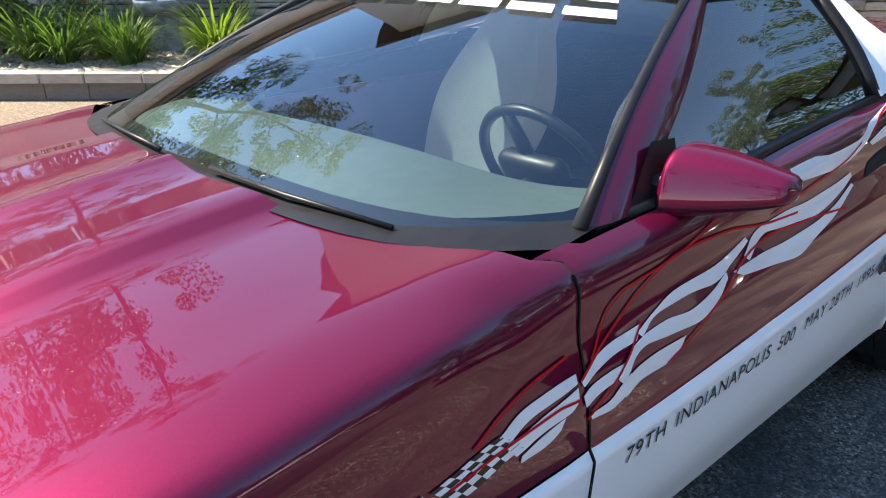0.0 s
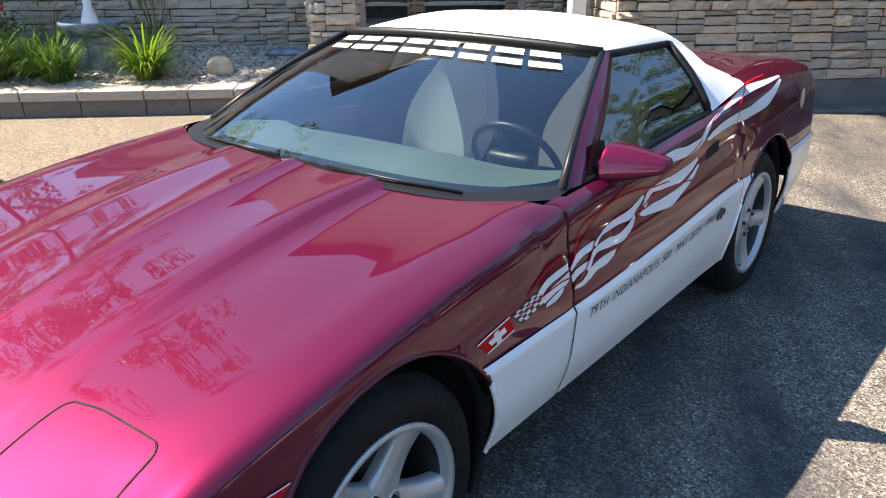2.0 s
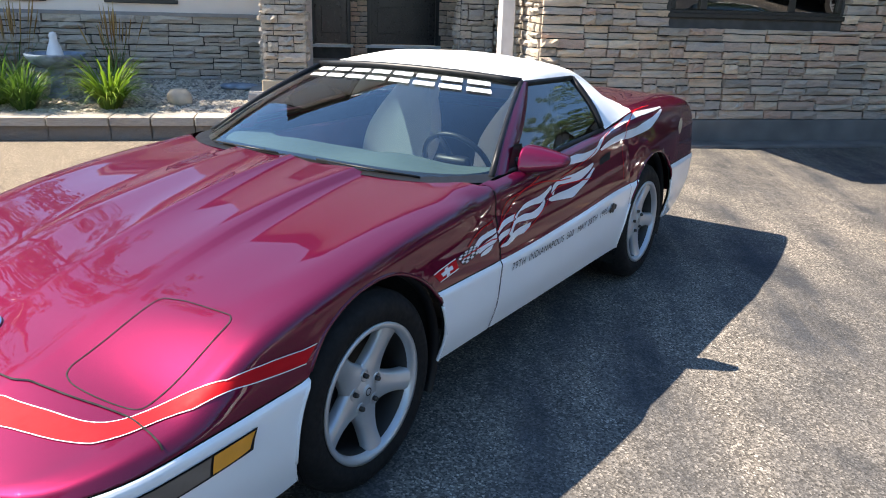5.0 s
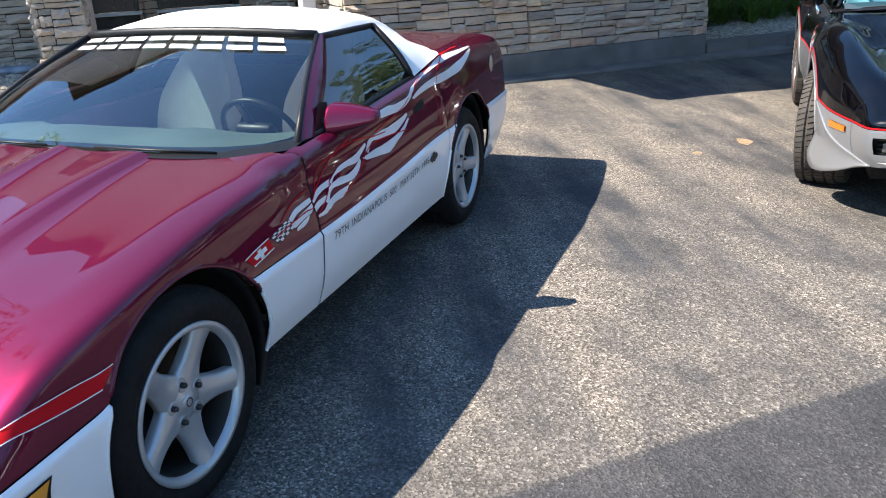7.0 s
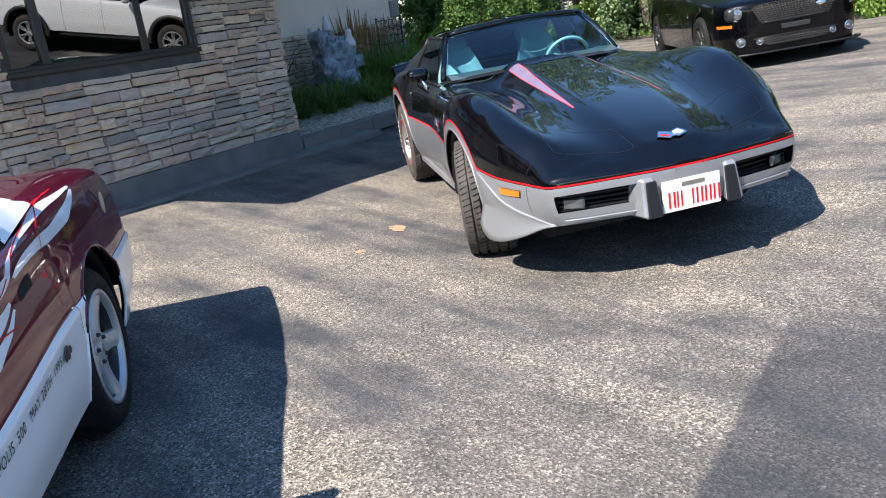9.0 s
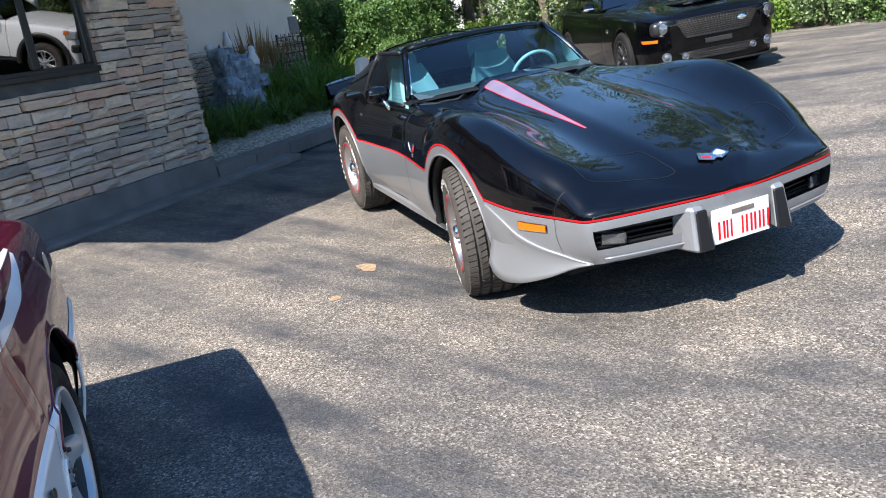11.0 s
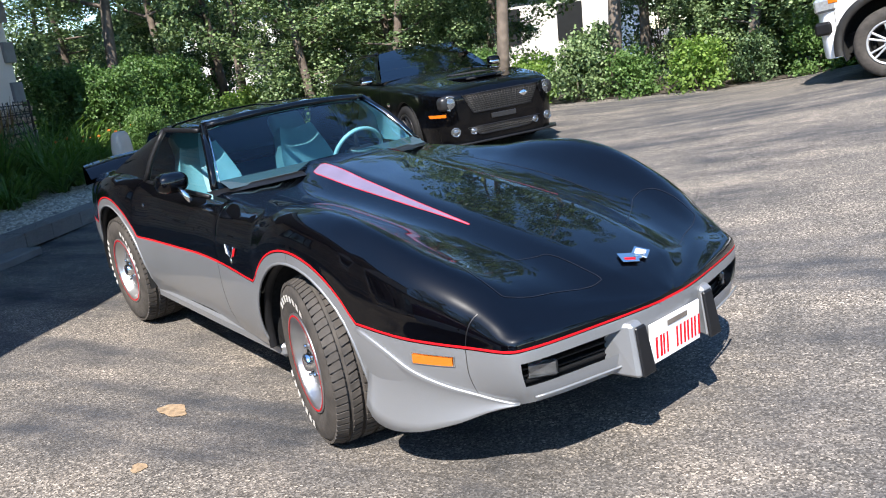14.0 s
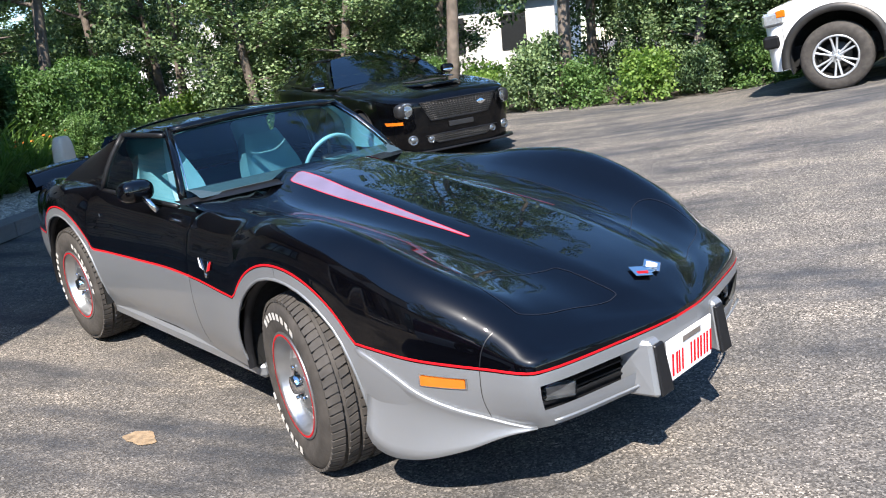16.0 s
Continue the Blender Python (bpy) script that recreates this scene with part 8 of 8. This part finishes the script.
def tree_meshes(seed, height, crown_base, radius, per=165, clump_n=96, leaf=0.078):
    rng = random.Random(seed)
    lean = Vector((rng.uniform(-0.08, 0.08), rng.uniform(-0.08, 0.08), 0))
    pts, rad = [], []
    for k in range(9):
        t = k / 8
        pts.append(Vector((lean.x * t * height + 0.06 * math.sin(3 * t + seed), lean.y * t * height + 0.06 * math.cos(4 * t + seed), height * 0.92 * t)))
        rad.append(0.105 * (1 - t) + 0.012)
    pieces = [tube(pts, rad, 8)]
    clumps = []
    for k in range(16):
        t = rng.uniform(0.22, 0.95)
        o = pts[0].lerp(pts[-1], t)
        a = rng.uniform(0, 2 * math.pi)
        ln = radius * (1.15 - 0.6 * abs(t - 0.45)) * rng.uniform(0.6, 1.0)
        e = o + Vector((math.cos(a) * ln, math.sin(a) * ln, rng.uniform(0.1, 0.9)))
        mid = o.lerp(e, 0.5) + Vector((0, 0, -0.08))
        pieces.append(tube([o, mid, e], [0.05 * (1.1 - t), 0.03 * (1.1 - t) + 0.006, 0.006], 6))
        for f in (0.45, 0.75, 1.0):
            q = o.lerp(e, f)
            clumps.append((q.x, q.y, q.z, rng.uniform(0.22, 0.42)))
    while len(clumps) < clump_n:
        t = rng.random()
        z = crown_base + (height - crown_base) * t
        w = radius * (0.55 + 0.65 * math.sin(math.pi * min(1, 0.15 + 0.85 * t)) ** 0.8)
        a, r = rng.uniform(0, 2 * math.pi), w * math.sqrt(rng.random())
        clumps.append((lean.x * z + math.cos(a) * r, lean.y * z + math.sin(a) * r, z, rng.uniform(0.20, 0.40)))
    tv, tf = joined(*pieces)
    return tv, tf, clumps, per, leaf


TREES = []


def make_tree(seed, height, crown_base, radius, label):
    tv, tf, clumps, per, leaf = tree_meshes(seed, height, crown_base, radius)
    t = thing("tree", Matrix.Translation((0, 0, 0)), label, "tree", "wood edge")
    meshed("trunk", tv, tf, M["bark"], t)
    crown = new("crown", leaf_mesh("crown", clumps, per, leaf, 1.0, seed, M["leaf"]))
    crown.parent = t
    return t


def verge(s, w):
    """A place by the edge of the asphalt: s metres along it, w metres into the wood."""
    return Vector((8.65, -11.72, 0)) + Vector((0.898, 0.439, 0)) * (s if s < 0 else 1.3 * s) + Vector((0.439, -0.898, 0)) * w


def plant_wood():
    rng = random.Random(77)
    kinds = [make_tree(101, 7.5, 0.9, 1.5, "tall leafy deciduous tree at the wood edge"), make_tree(102, 9.0, 1.6, 1.7, "tall leafy deciduous tree at the wood edge"),
             make_tree(103, 6.5, 0.5, 1.4, "tall leafy deciduous tree at the wood edge"), make_tree(104, 10.0, 2.2, 1.9, "tall leafy deciduous tree at the wood edge")]
    spots = []
    for row, (off, step) in enumerate(((0.9, 1.7), (2.6, 2.0), (4.4, 3.4), (6.6, 2.6))):
        s = -16.0 + row * 0.6
        while s < 14.5:
            if row < 2 or not (0.2 < s < 4.0 or 7.2 < s < 11.4):
                spots.append((s, verge(s, off + rng.uniform(-0.5, 0.5))))
            s += step * rng.uniform(0.75, 1.25)
    for k, (at, p) in enumerate(spots):
        src = kinds[k % 4 if k < 4 or not (0.4 < at < 3.4 or 7.0 < at < 10.0) else 1 + 2 * (k % 2)]
        m = Matrix.Translation((p.x, p.y, ground_z(p.x, p.y) - 0.03)) @ Matrix.Rotation(rng.uniform(0, 6.28), 4, "Z") @ Matrix.Diagonal((1, 1, 1.0 if src in (kinds[1], kinds[3]) and (0.4 < at < 3.6 or 7.0 < at < 10.4) else 0.62, 1)) @ Matrix.Scale(rng.uniform(0.85, 1.15), 4)
        if k < 4:
            src.matrix_world = m
        else:
            c = copy_thing(src, m)
            c.matrix_world = m
    # trees behind the camera and beyond the house, seen in reflections
    for x, y in ((-9, -7), (-11, -2), (-12, 4), (-7, -14), (-10, -11), (-13, 9), (-3, -20), (18, 2), (17, -1.5), (19, 5), (16.9, -5.4), (17.8, -3.6), (3.0, 16.5), (0.5, 18.0), (-2.5, 17.0), (5.5, 19.0), (2.6, 12.6), (1.3, 13.9)):
        near = x > 0 and 12 < y < 15
        m = Matrix.Translation((x, y, 0)) @ Matrix.Rotation(rng.uniform(0, 6.28), 4, "Z") @ Matrix.Scale(1.12 if near else rng.uniform(0.9, 1.2), 4)
        c = copy_thing(kinds[3 if near else rng.randrange(4)], m)
        c.matrix_world = m


def shrub_mesh(seed, wide, high, n, per, leaf, mat):
    rng = random.Random(seed)
    clumps = []
    for _ in range(n):
        a, r = rng.uniform(0, 6.28), math.sqrt(rng.random())
        z = high * rng.random() ** 0.8
        w = wide * (1.05 - 0.55 * z / high)
        clumps.append((math.cos(a) * r * w, math.sin(a) * r * w, z + 0.04, rng.uniform(0.10, 0.24)))
    return leaf_mesh("foliage", clumps, per, leaf, 1.0, seed, mat, 0.2)


def plant_shrubs():
    rng = random.Random(55)
    kinds = []
    for k in range(3):
        t = thing("shrub", Matrix.Translation((0, 0, 0)), "bright green leafy shrub at the edge of the asphalt", "shrub", "verge shrubs")
        f = new("foliage", shrub_mesh(200 + k, 0.50, 0.62 + 0.14 * k, 60, 60, 0.060, M["leaf_bright"] if k < 1 else M["leaf_mid" if k < 2 else "leaf"]))
        f.parent = t
        sv, sf = joined(*[tube([(0, 0, -0.03), (0.2 * math.cos(a), 0.2 * math.sin(a), 0.35)], [0.014, 0.005], 5) for a in (0.3, 1.6, 2.9, 4.2, 5.4)])
        meshed("woody_base", sv, sf, M["bark"], t)
        kinds.append(t)
    # taller bushes filling the gaps between the trunks
    big = thing("bush", Matrix.Translation((0, 0, 0)), "tall dark green leafy bush under the trees", "bush", "wood bushes")
    f = new("foliage", shrub_mesh(240, 0.95, 2.3, 150, 95, 0.052, M["leaf"]))
    f.parent = big
    sv, sf = joined(*[tube([(0, 0, -0.03), (0.3 * math.cos(a), 0.3 * math.sin(a), 1.1)], [0.02, 0.007], 5) for a in (0.3, 1.6, 2.9, 4.2, 5.4)])
    meshed("woody_base", sv, sf, M["bark"], big)
    s, first = -12.0, True
    while s < 13.0:
        if 0.9 < s < 3.2 or 7.4 < s < 9.8:
            s += 0.7
            continue
        p = verge(s, rng.uniform(1.2, 2.6))
        m = Matrix.Translation((p.x, p.y, ground_z(p.x, p.y) - 0.02)) @ Matrix.Rotation(rng.uniform(0, 6.28), 4, "Z") @ Matrix.Scale(rng.uniform(0.75, 1.2), 4)
        c = big if first else copy_thing(big, m)
        c.matrix_world = m
        first = False
        s += rng.uniform(1.5, 3.4)
    # dark depth of the wood: closed undergrowth behind the first trunks
    for row, off in enumerate((3.6, 5.2)):
        s = -15.0 + row
        while s < 14.5:
            if not (0.6 < s < 3.6 or 7.2 < s < 10.2):
                p = verge(s, off + rng.uniform(-0.4, 0.4))
                m = Matrix.Translation((p.x, p.y, ground_z(p.x, p.y) - 0.02)) @ Matrix.Rotation(rng.uniform(0, 6.28), 4, "Z") @ Matrix.Scale(rng.uniform(1.1, 1.5), 4)
                c = copy_thing(big, m)
                c.matrix_world = m
            s += rng.uniform(0.9, 1.4)
    k = 0
    for row, off in enumerate((0.25, 0.75)):
        s = -13.0 + 0.3 * row
        while s < 12.5:
            p = verge(s, off + rng.uniform(-0.2, 0.2))
            m = Matrix.Translation((p.x, p.y, ground_z(p.x, p.y) - 0.02)) @ Matrix.Rotation(rng.uniform(0, 6.28), 4, "Z") @ Matrix.Scale(rng.uniform(0.7, 1.25), 4)
            src = kinds[(k * 7 + row) % 3]
            if k < 3:
                kinds[k].matrix_world = m
            else:
                c = copy_thing(src, m)
                c.matrix_world = m
            k += 1
            s += rng.uniform(0.6, 1.0)
    # leaf litter floor under the trees
    vs = [tuple(verge(s, w) + Vector((0, 0, ground_z(*verge(s, w).xy) + 0.012))) for s in range(-18, 19) for w in (0.0, 1.0, 3.0, 8.0)]
    fs = [(i * 4 + j, (i + 1) * 4 + j, (i + 1) * 4 + j + 1, i * 4 + j + 1) for i in range(36) for j in range(3)]
    tagged(meshed("wood_floor", vs, fs, M["soil"]), "dark leaf litter under the trees", "wood floor", kind="structure")


def blade_tuft(name, m, n, length, width, mat, seed, label, category, arch=0.9, up=0.75, group=""):
    """A clump of long arching strap leaves."""
    rng = random.Random(seed)
    vs, fs = [], []
    for _ in range(n):
        a = rng.uniform(0, 2 * math.pi)
        ln = length * rng.uniform(0.6, 1.1)
        lift = rng.uniform(up * 0.6, up * 1.25)
        r0 = rng.uniform(0, 0.10)
        d = Vector((math.cos(a), math.sin(a), 0))
        side = Vector((-d.y, d.x, 0))
        o = len(vs)
        for k in range(6):
            t = k / 5
            out = r0 + ln * 0.62 * t ** 1.25
            z = ln * (lift * t - arch * 0.62 * t ** 2.6)
            w = width * (1 - t) ** 0.6 * (0.6 + 0.4 * min(1, 4 * t)) / 2
            c = d * out + Vector((0, 0, z))
            vs += [c - side * w + Vector((0, 0, w * 0.5)), c + side * w + Vector((0, 0, w * 0.5))]
        fs += [(o + 2 * k, o + 2 * k + 1, o + 2 * k + 3, o + 2 * k + 2) for k in range(5)]
    t = thing(name, m, label, category, group)
    meshed("foliage", vs, fs, mat, t)
    return t


def bed(x, y, z=0.0):
    return B @ Matrix.Translation((x, y, z))


def plume_grass(m, n, h, seed, label):
    rng = random.Random(seed)
    t = blade_tuft("ornamental_grass", m, n * 2, h * 0.8, 0.012, M["blade_dark"], seed, label, "grass", 0.4, 1.0)
    vs, fs = [], []
    for _ in range(n):
        a, r = rng.uniform(0, 6.28), rng.uniform(0.0, 0.24)
        p0 = Vector((math.cos(a) * r * 0.4, math.sin(a) * r * 0.4, 0))
        p1 = Vector((math.cos(a) * r * 1.6, math.sin(a) * r * 1.6, h * rng.uniform(0.8, 1.1)))
        q = p0.lerp(p1, 0.68)
        for pts, rad in (([p0, q], [0.0015, 0.0015]), ([q, q.lerp(p1, 0.5), p1], [0.004, 0.009, 0.001])):
            v, f = tube(pts, rad, 4)
            o = len(vs)
            vs += v
            fs += [tuple(i + o for i in g) for g in f]
    meshed("plumes", vs, fs, M["straw"], t)
    return t


def garden_plants():
    blade_tuft("daylily", bed(-9.13, 0.85, 0.24), 280, 0.76, 0.028, M["blade"], 301, "bright green arching daylily clump in gravel", "plant", 0.75, 1.0, "daylilies")
    for k, (x, y, ln) in enumerate(((-9.98, 0.82, 0.70), (-10.30, 1.05, 0.78), (-10.62, 0.85, 0.80), (-11.0, 0.98, 0.82))):
        blade_tuft("daylily", bed(x, y, 0.22), 210, ln, 0.024, M["blade_dark"], 302 + k, "arching daylily clump with shade put into its darker green", "plant", 0.75, 1.0, "daylilies")
    plume_grass(bed(-9.25, 1.85, 0.35), 22, 0.90, 307, "dry tan ornamental grass with tall plumes by the wall")
    plume_grass(bed(-10.35, 1.85, 0.35), 22, 0.95, 308, "dry tan ornamental grass with tall plumes by the wall")
    t = thing("shrub", bed(-11.5, 1.1, 0.2), "dark leafy shrub in the shaded bed", "shrub")
    f = new("foliage", shrub_mesh(310, 0.55, 1.0, 90, 36, 0.07, M["leaf"]))
    f.parent = t
    fl = thing("rose_bush", bed(-10.75, 1.45, 0.25), "small bush with a few red flowers", "plant")
    f = new("foliage", shrub_mesh(311, 0.25, 0.55, 30, 30, 0.05, M["leaf"]))
    f.parent = fl
    for k in range(4):
        blob("flower", (0.1 * math.cos(2 * k), 0.1 * math.sin(2 * k), 0.52 + 0.05 * k), (0.04, 0.04, 0.03), M["petal"], fl, 1.6, n=8)
    # side bed
    rng = random.Random(4)
    for k, x in enumerate((1.3, 1.75, 2.2, 2.7, 3.2, 3.7, 4.2, 4.7, 5.2, 5.7)):
        blade_tuft("daylily", bed(x, 1.55 + 0.25 * (k % 2), 0.16), 150, 0.72 if x < 3.4 else 1.25, 0.026 if x < 3.4 else 0.030, M["blade_dark"], 320 + k, "dense dark green daylily clump in the side bed", "plant", 0.85, 1.05, "side bed daylilies")
    for k, x in enumerate((0.9, 1.35, 1.8, 2.3, 2.8, 3.3, 3.85, 4.4, 4.9, 5.4)):
        blade_tuft("daylily", bed(x, 1.12 + 0.12 * (k % 2), 0.16), 160, 0.74 if x < 3.4 else 1.05, 0.026 if x < 3.4 else 0.030, M["blade_dark"], 370 + k, "dense dark green daylily clump in the side bed", "plant", 0.9, 1.0, "side bed daylilies")
    for k, x in enumerate((1.6, 3.75, 4.4, 5.4)):
        blade_tuft("daylily", bed(x, 2.15, 0.16), 130, 1.45, 0.030, M["blade_dark"], 340 + k, "dense dark green daylily clump in the side bed", "plant", 0.8, 1.05, "side bed daylilies")
    for k, x in enumerate((4.9, 5.6, 6.1)):
        t = blade_tuft("daylily", bed(x, 1.45, 0.16), 110, 1.05, 0.026, M["blade"], 350 + k, "daylily clump with orange flowers", "plant", 0.85, 1.0, "side bed daylilies")
        for j in range(3):
            a = j * 1.7 + k
            blob("flower", (0.25 * math.cos(a), 0.25 * math.sin(a), 0.60 + 0.05 * j), (0.028, 0.028, 0.022), M["petal_orange"], t, 1.5, n=8)
    plume_grass(bed(3.95, 2.3, 0.15), 60, 1.45, 360, "tan plume grass before the stucco wall")
    plume_grass(bed(4.5, 2.35, 0.15), 45, 1.30, 361, "tan plume grass before the stucco wall")
    # sunlit bushes at the end of the side bed
    first = None
    for k, (x, y, sc) in enumerate(((14.75, -4.65, 0.95), (15.6, -5.5, 1.0), (13.75, -4.75, 0.55), (15.5, -4.45, 0.95), (16.2, -6.4, 1.0), (15.75, -4.05, 1.0))):
        m = Matrix.Translation((x, y, 0.08)) @ Matrix.Rotation(1.3 * k, 4, "Z") @ Matrix.Scale(sc, 4)
        if first is None:
            first = thing("bush", m, "bright green sunlit bush at the end of the side bed", "bush", "side bed bushes")
            f = new("foliage", shrub_mesh(260, 0.75, 1.75, 150, 95, 0.052, M["leaf_mid"]))
            f.parent = first
            sv, sf = joined(*[tube([(0, 0, -0.05), (0.3 * math.cos(a), 0.3 * math.sin(a), 0.9)], [0.02, 0.007], 5) for a in (0.3, 1.6, 2.9, 4.2, 5.4)])
            meshed("woody_base", sv, sf, M["bark"], first)
        else:
            c = copy_thing(first, m)
            c.matrix_world = m
    # boulder
    def lump(p):
        q = p * (1 + 0.12 * noise.noise(p * 9))
        return Vector((q.x, q.y, max(q.z, -0.09)))
    r = blob("boulder", (0, 0, 0.075), (0.135, 0.105, 0.105), M["rock"], None, 2.2, fn=lump)
    r.matrix_world = bed(-8.44, 1.05, 0.265)
    tagged(r, "rounded tan boulder on pale gravel", "rock")
    # flat grey stone beside the pillar
    r = blob("flat_stone", (0, 0, 0.03), (0.22, 0.14, 0.04), M["blue_stone"], None, 2.6, fn=lump)
    r.matrix_world = bed(-7.85, 1.75, 0.36)
    tagged(r, "flat grey stone lying on gravel", "rock")


def ornaments():
    bb = thing("bird_bath", bed(-9.77, 1.35, 0.25), "weathered grey-blue stone bird bath with a small white animal figure", "bird bath")
    meshed("pedestal", *moved(revolved([(0.0, 0.0), (0.15, 0.0), (0.15, 0.05), (0.10, 0.09), (0.075, 0.2), (0.07, 0.30), (0.12, 0.38), (0.13, 0.40)], 20), Matrix.Rotation(radians(90), 4, "X")), M["blue_stone"], bb)
    meshed("bowl", *moved(revolved([(0.0, 0.36), (0.14, 0.37), (0.26, 0.43), (0.31, 0.50), (0.315, 0.53), (0.28, 0.525), (0.22, 0.47), (0.0, 0.45)], 14), Matrix.Rotation(radians(90), 4, "X")), M["blue_stone"], bb)
    fig = thing("animal_figure", bed(-9.77, 1.35, 0.73), "small white stone animal figure sitting in the bird bath", "figurine")
    meshed("figure", *moved(revolved([(0.0, 0.0), (0.085, 0.0), (0.088, 0.05), (0.070, 0.11), (0.050, 0.16), (0.040, 0.20), (0.045, 0.235), (0.034, 0.27), (0.0, 0.28)], 14), Matrix.Rotation(radians(90), 4, "X")), M["marble"], fig)
    # rocky fountain in the side bed
    ft = thing("fountain", bed(2.95, 1.95, 0.12), "craggy blue-grey stone garden fountain in daylilies", "fountain")

    def crag(p):
        q = p * (1 + 0.30 * noise.noise(p * 5 + Vector((3, 1, 2))) + 0.16 * noise.noise(p * 13))
        return Vector((round(q.x * 14) / 14 * 0.35 + q.x * 0.65, round(q.y * 14) / 14 * 0.35 + q.y * 0.65, round(q.z * 11) / 11 * 0.5 + q.z * 0.5))
    for c, sz in (((0.0, 0.0, 0.40), (0.42, 0.36, 0.45)), ((0.10, -0.02, 0.86), (0.33, 0.28, 0.30)), ((-0.10, 0.06, 1.06), (0.20, 0.18, 0.22)), ((0.30, -0.10, 0.70), (0.24, 0.20, 0.13)), ((-0.25, -0.12, 0.66), (0.20, 0.16, 0.16))):
        tier = blob("stone_tier", c, sz, M["blue_stone"], ft, 2.3, fn=crag, n=26)
        for face in tier.data.polygons:
            face.use_smooth = False
    for at, tall in (((-0.12, -0.10, 1.30), 0.8), ((0.20, -0.26, 0.99), 1.0)):
        fg = thing("animal_figure", bed(2.95, 1.95, 0.08) @ Matrix.Translation(at), "small white stone animal figure on the rocky fountain", "figurine")
        meshed("figure", *moved(revolved([(0.0, 0.0), (0.085, 0.0), (0.090, 0.06), (0.070, 0.12), (0.046, 0.17), (0.050, 0.22), (0.036, 0.27), (0.0, 0.28)], 14), Matrix.Scale(tall, 4) @ Matrix.Rotation(radians(90), 4, "X")), M["marble"], fg)
    tv = thing("trellis", bed(0, 0, 0), "rusty twig-pattern iron trellis panel", "trellis")
    boxed("trellis_frame", (4.98, 5.0, 2.55, 2.58, 0.15, 1.45), M["rust"], tv)
    boxed("trellis_frame", (5.72, 5.74, 2.55, 2.58, 0.15, 1.45), M["rust"], tv)
    for k in range(9):
        boxed("bar", (5.0, 5.72, 2.56, 2.572, 0.22 + 0.145 * k, 0.238 + 0.145 * k), M["rust"], tv)
    for k in range(5):
        boxed("bar", (5.1 + 0.12 * k, 5.112 + 0.12 * k, 2.553, 2.56, 0.2, 1.45), M["rust"], tv)
    for col in range(4):
        for row in range(7):
            x, z = 5.0 + 0.18 * col, 0.22 + 0.174 * row
            tubed("twig", [(x, 2.556, z), (x + 0.18, 2.550, z + 0.174)], 0.006, M["rust"], tv, 4)
            tubed("twig", [(x + 0.18, 2.556, z), (x, 2.550, z + 0.174)], 0.006, M["rust"], tv, 4)
    lp = thing("spot_lamp", bed(3.42, 2.75, 1.40), "small white bowl-shaped wall lamp", "lamp")
    blob("shade", (0, 0, 0), (0.07, 0.05, 0.05), M["post_white"], lp, 2.2)
    # pale stone slab and dark bench beyond the coupe
    sl = thing("stone_marker", Matrix.Translation((9.15, -2.86, 0.04)) @ Matrix.Rotation(radians(-40), 4, "Z"), "upright rounded beige stone slab", "stone")
    blob("slab", (0, 0, 0.54), (0.17, 0.06, 0.48), M["slab_stone"], sl, 4.5)


plant_wood()
plant_shrubs()
garden_plants()
ornaments()
lay_all_stones()
lay_kerbs()
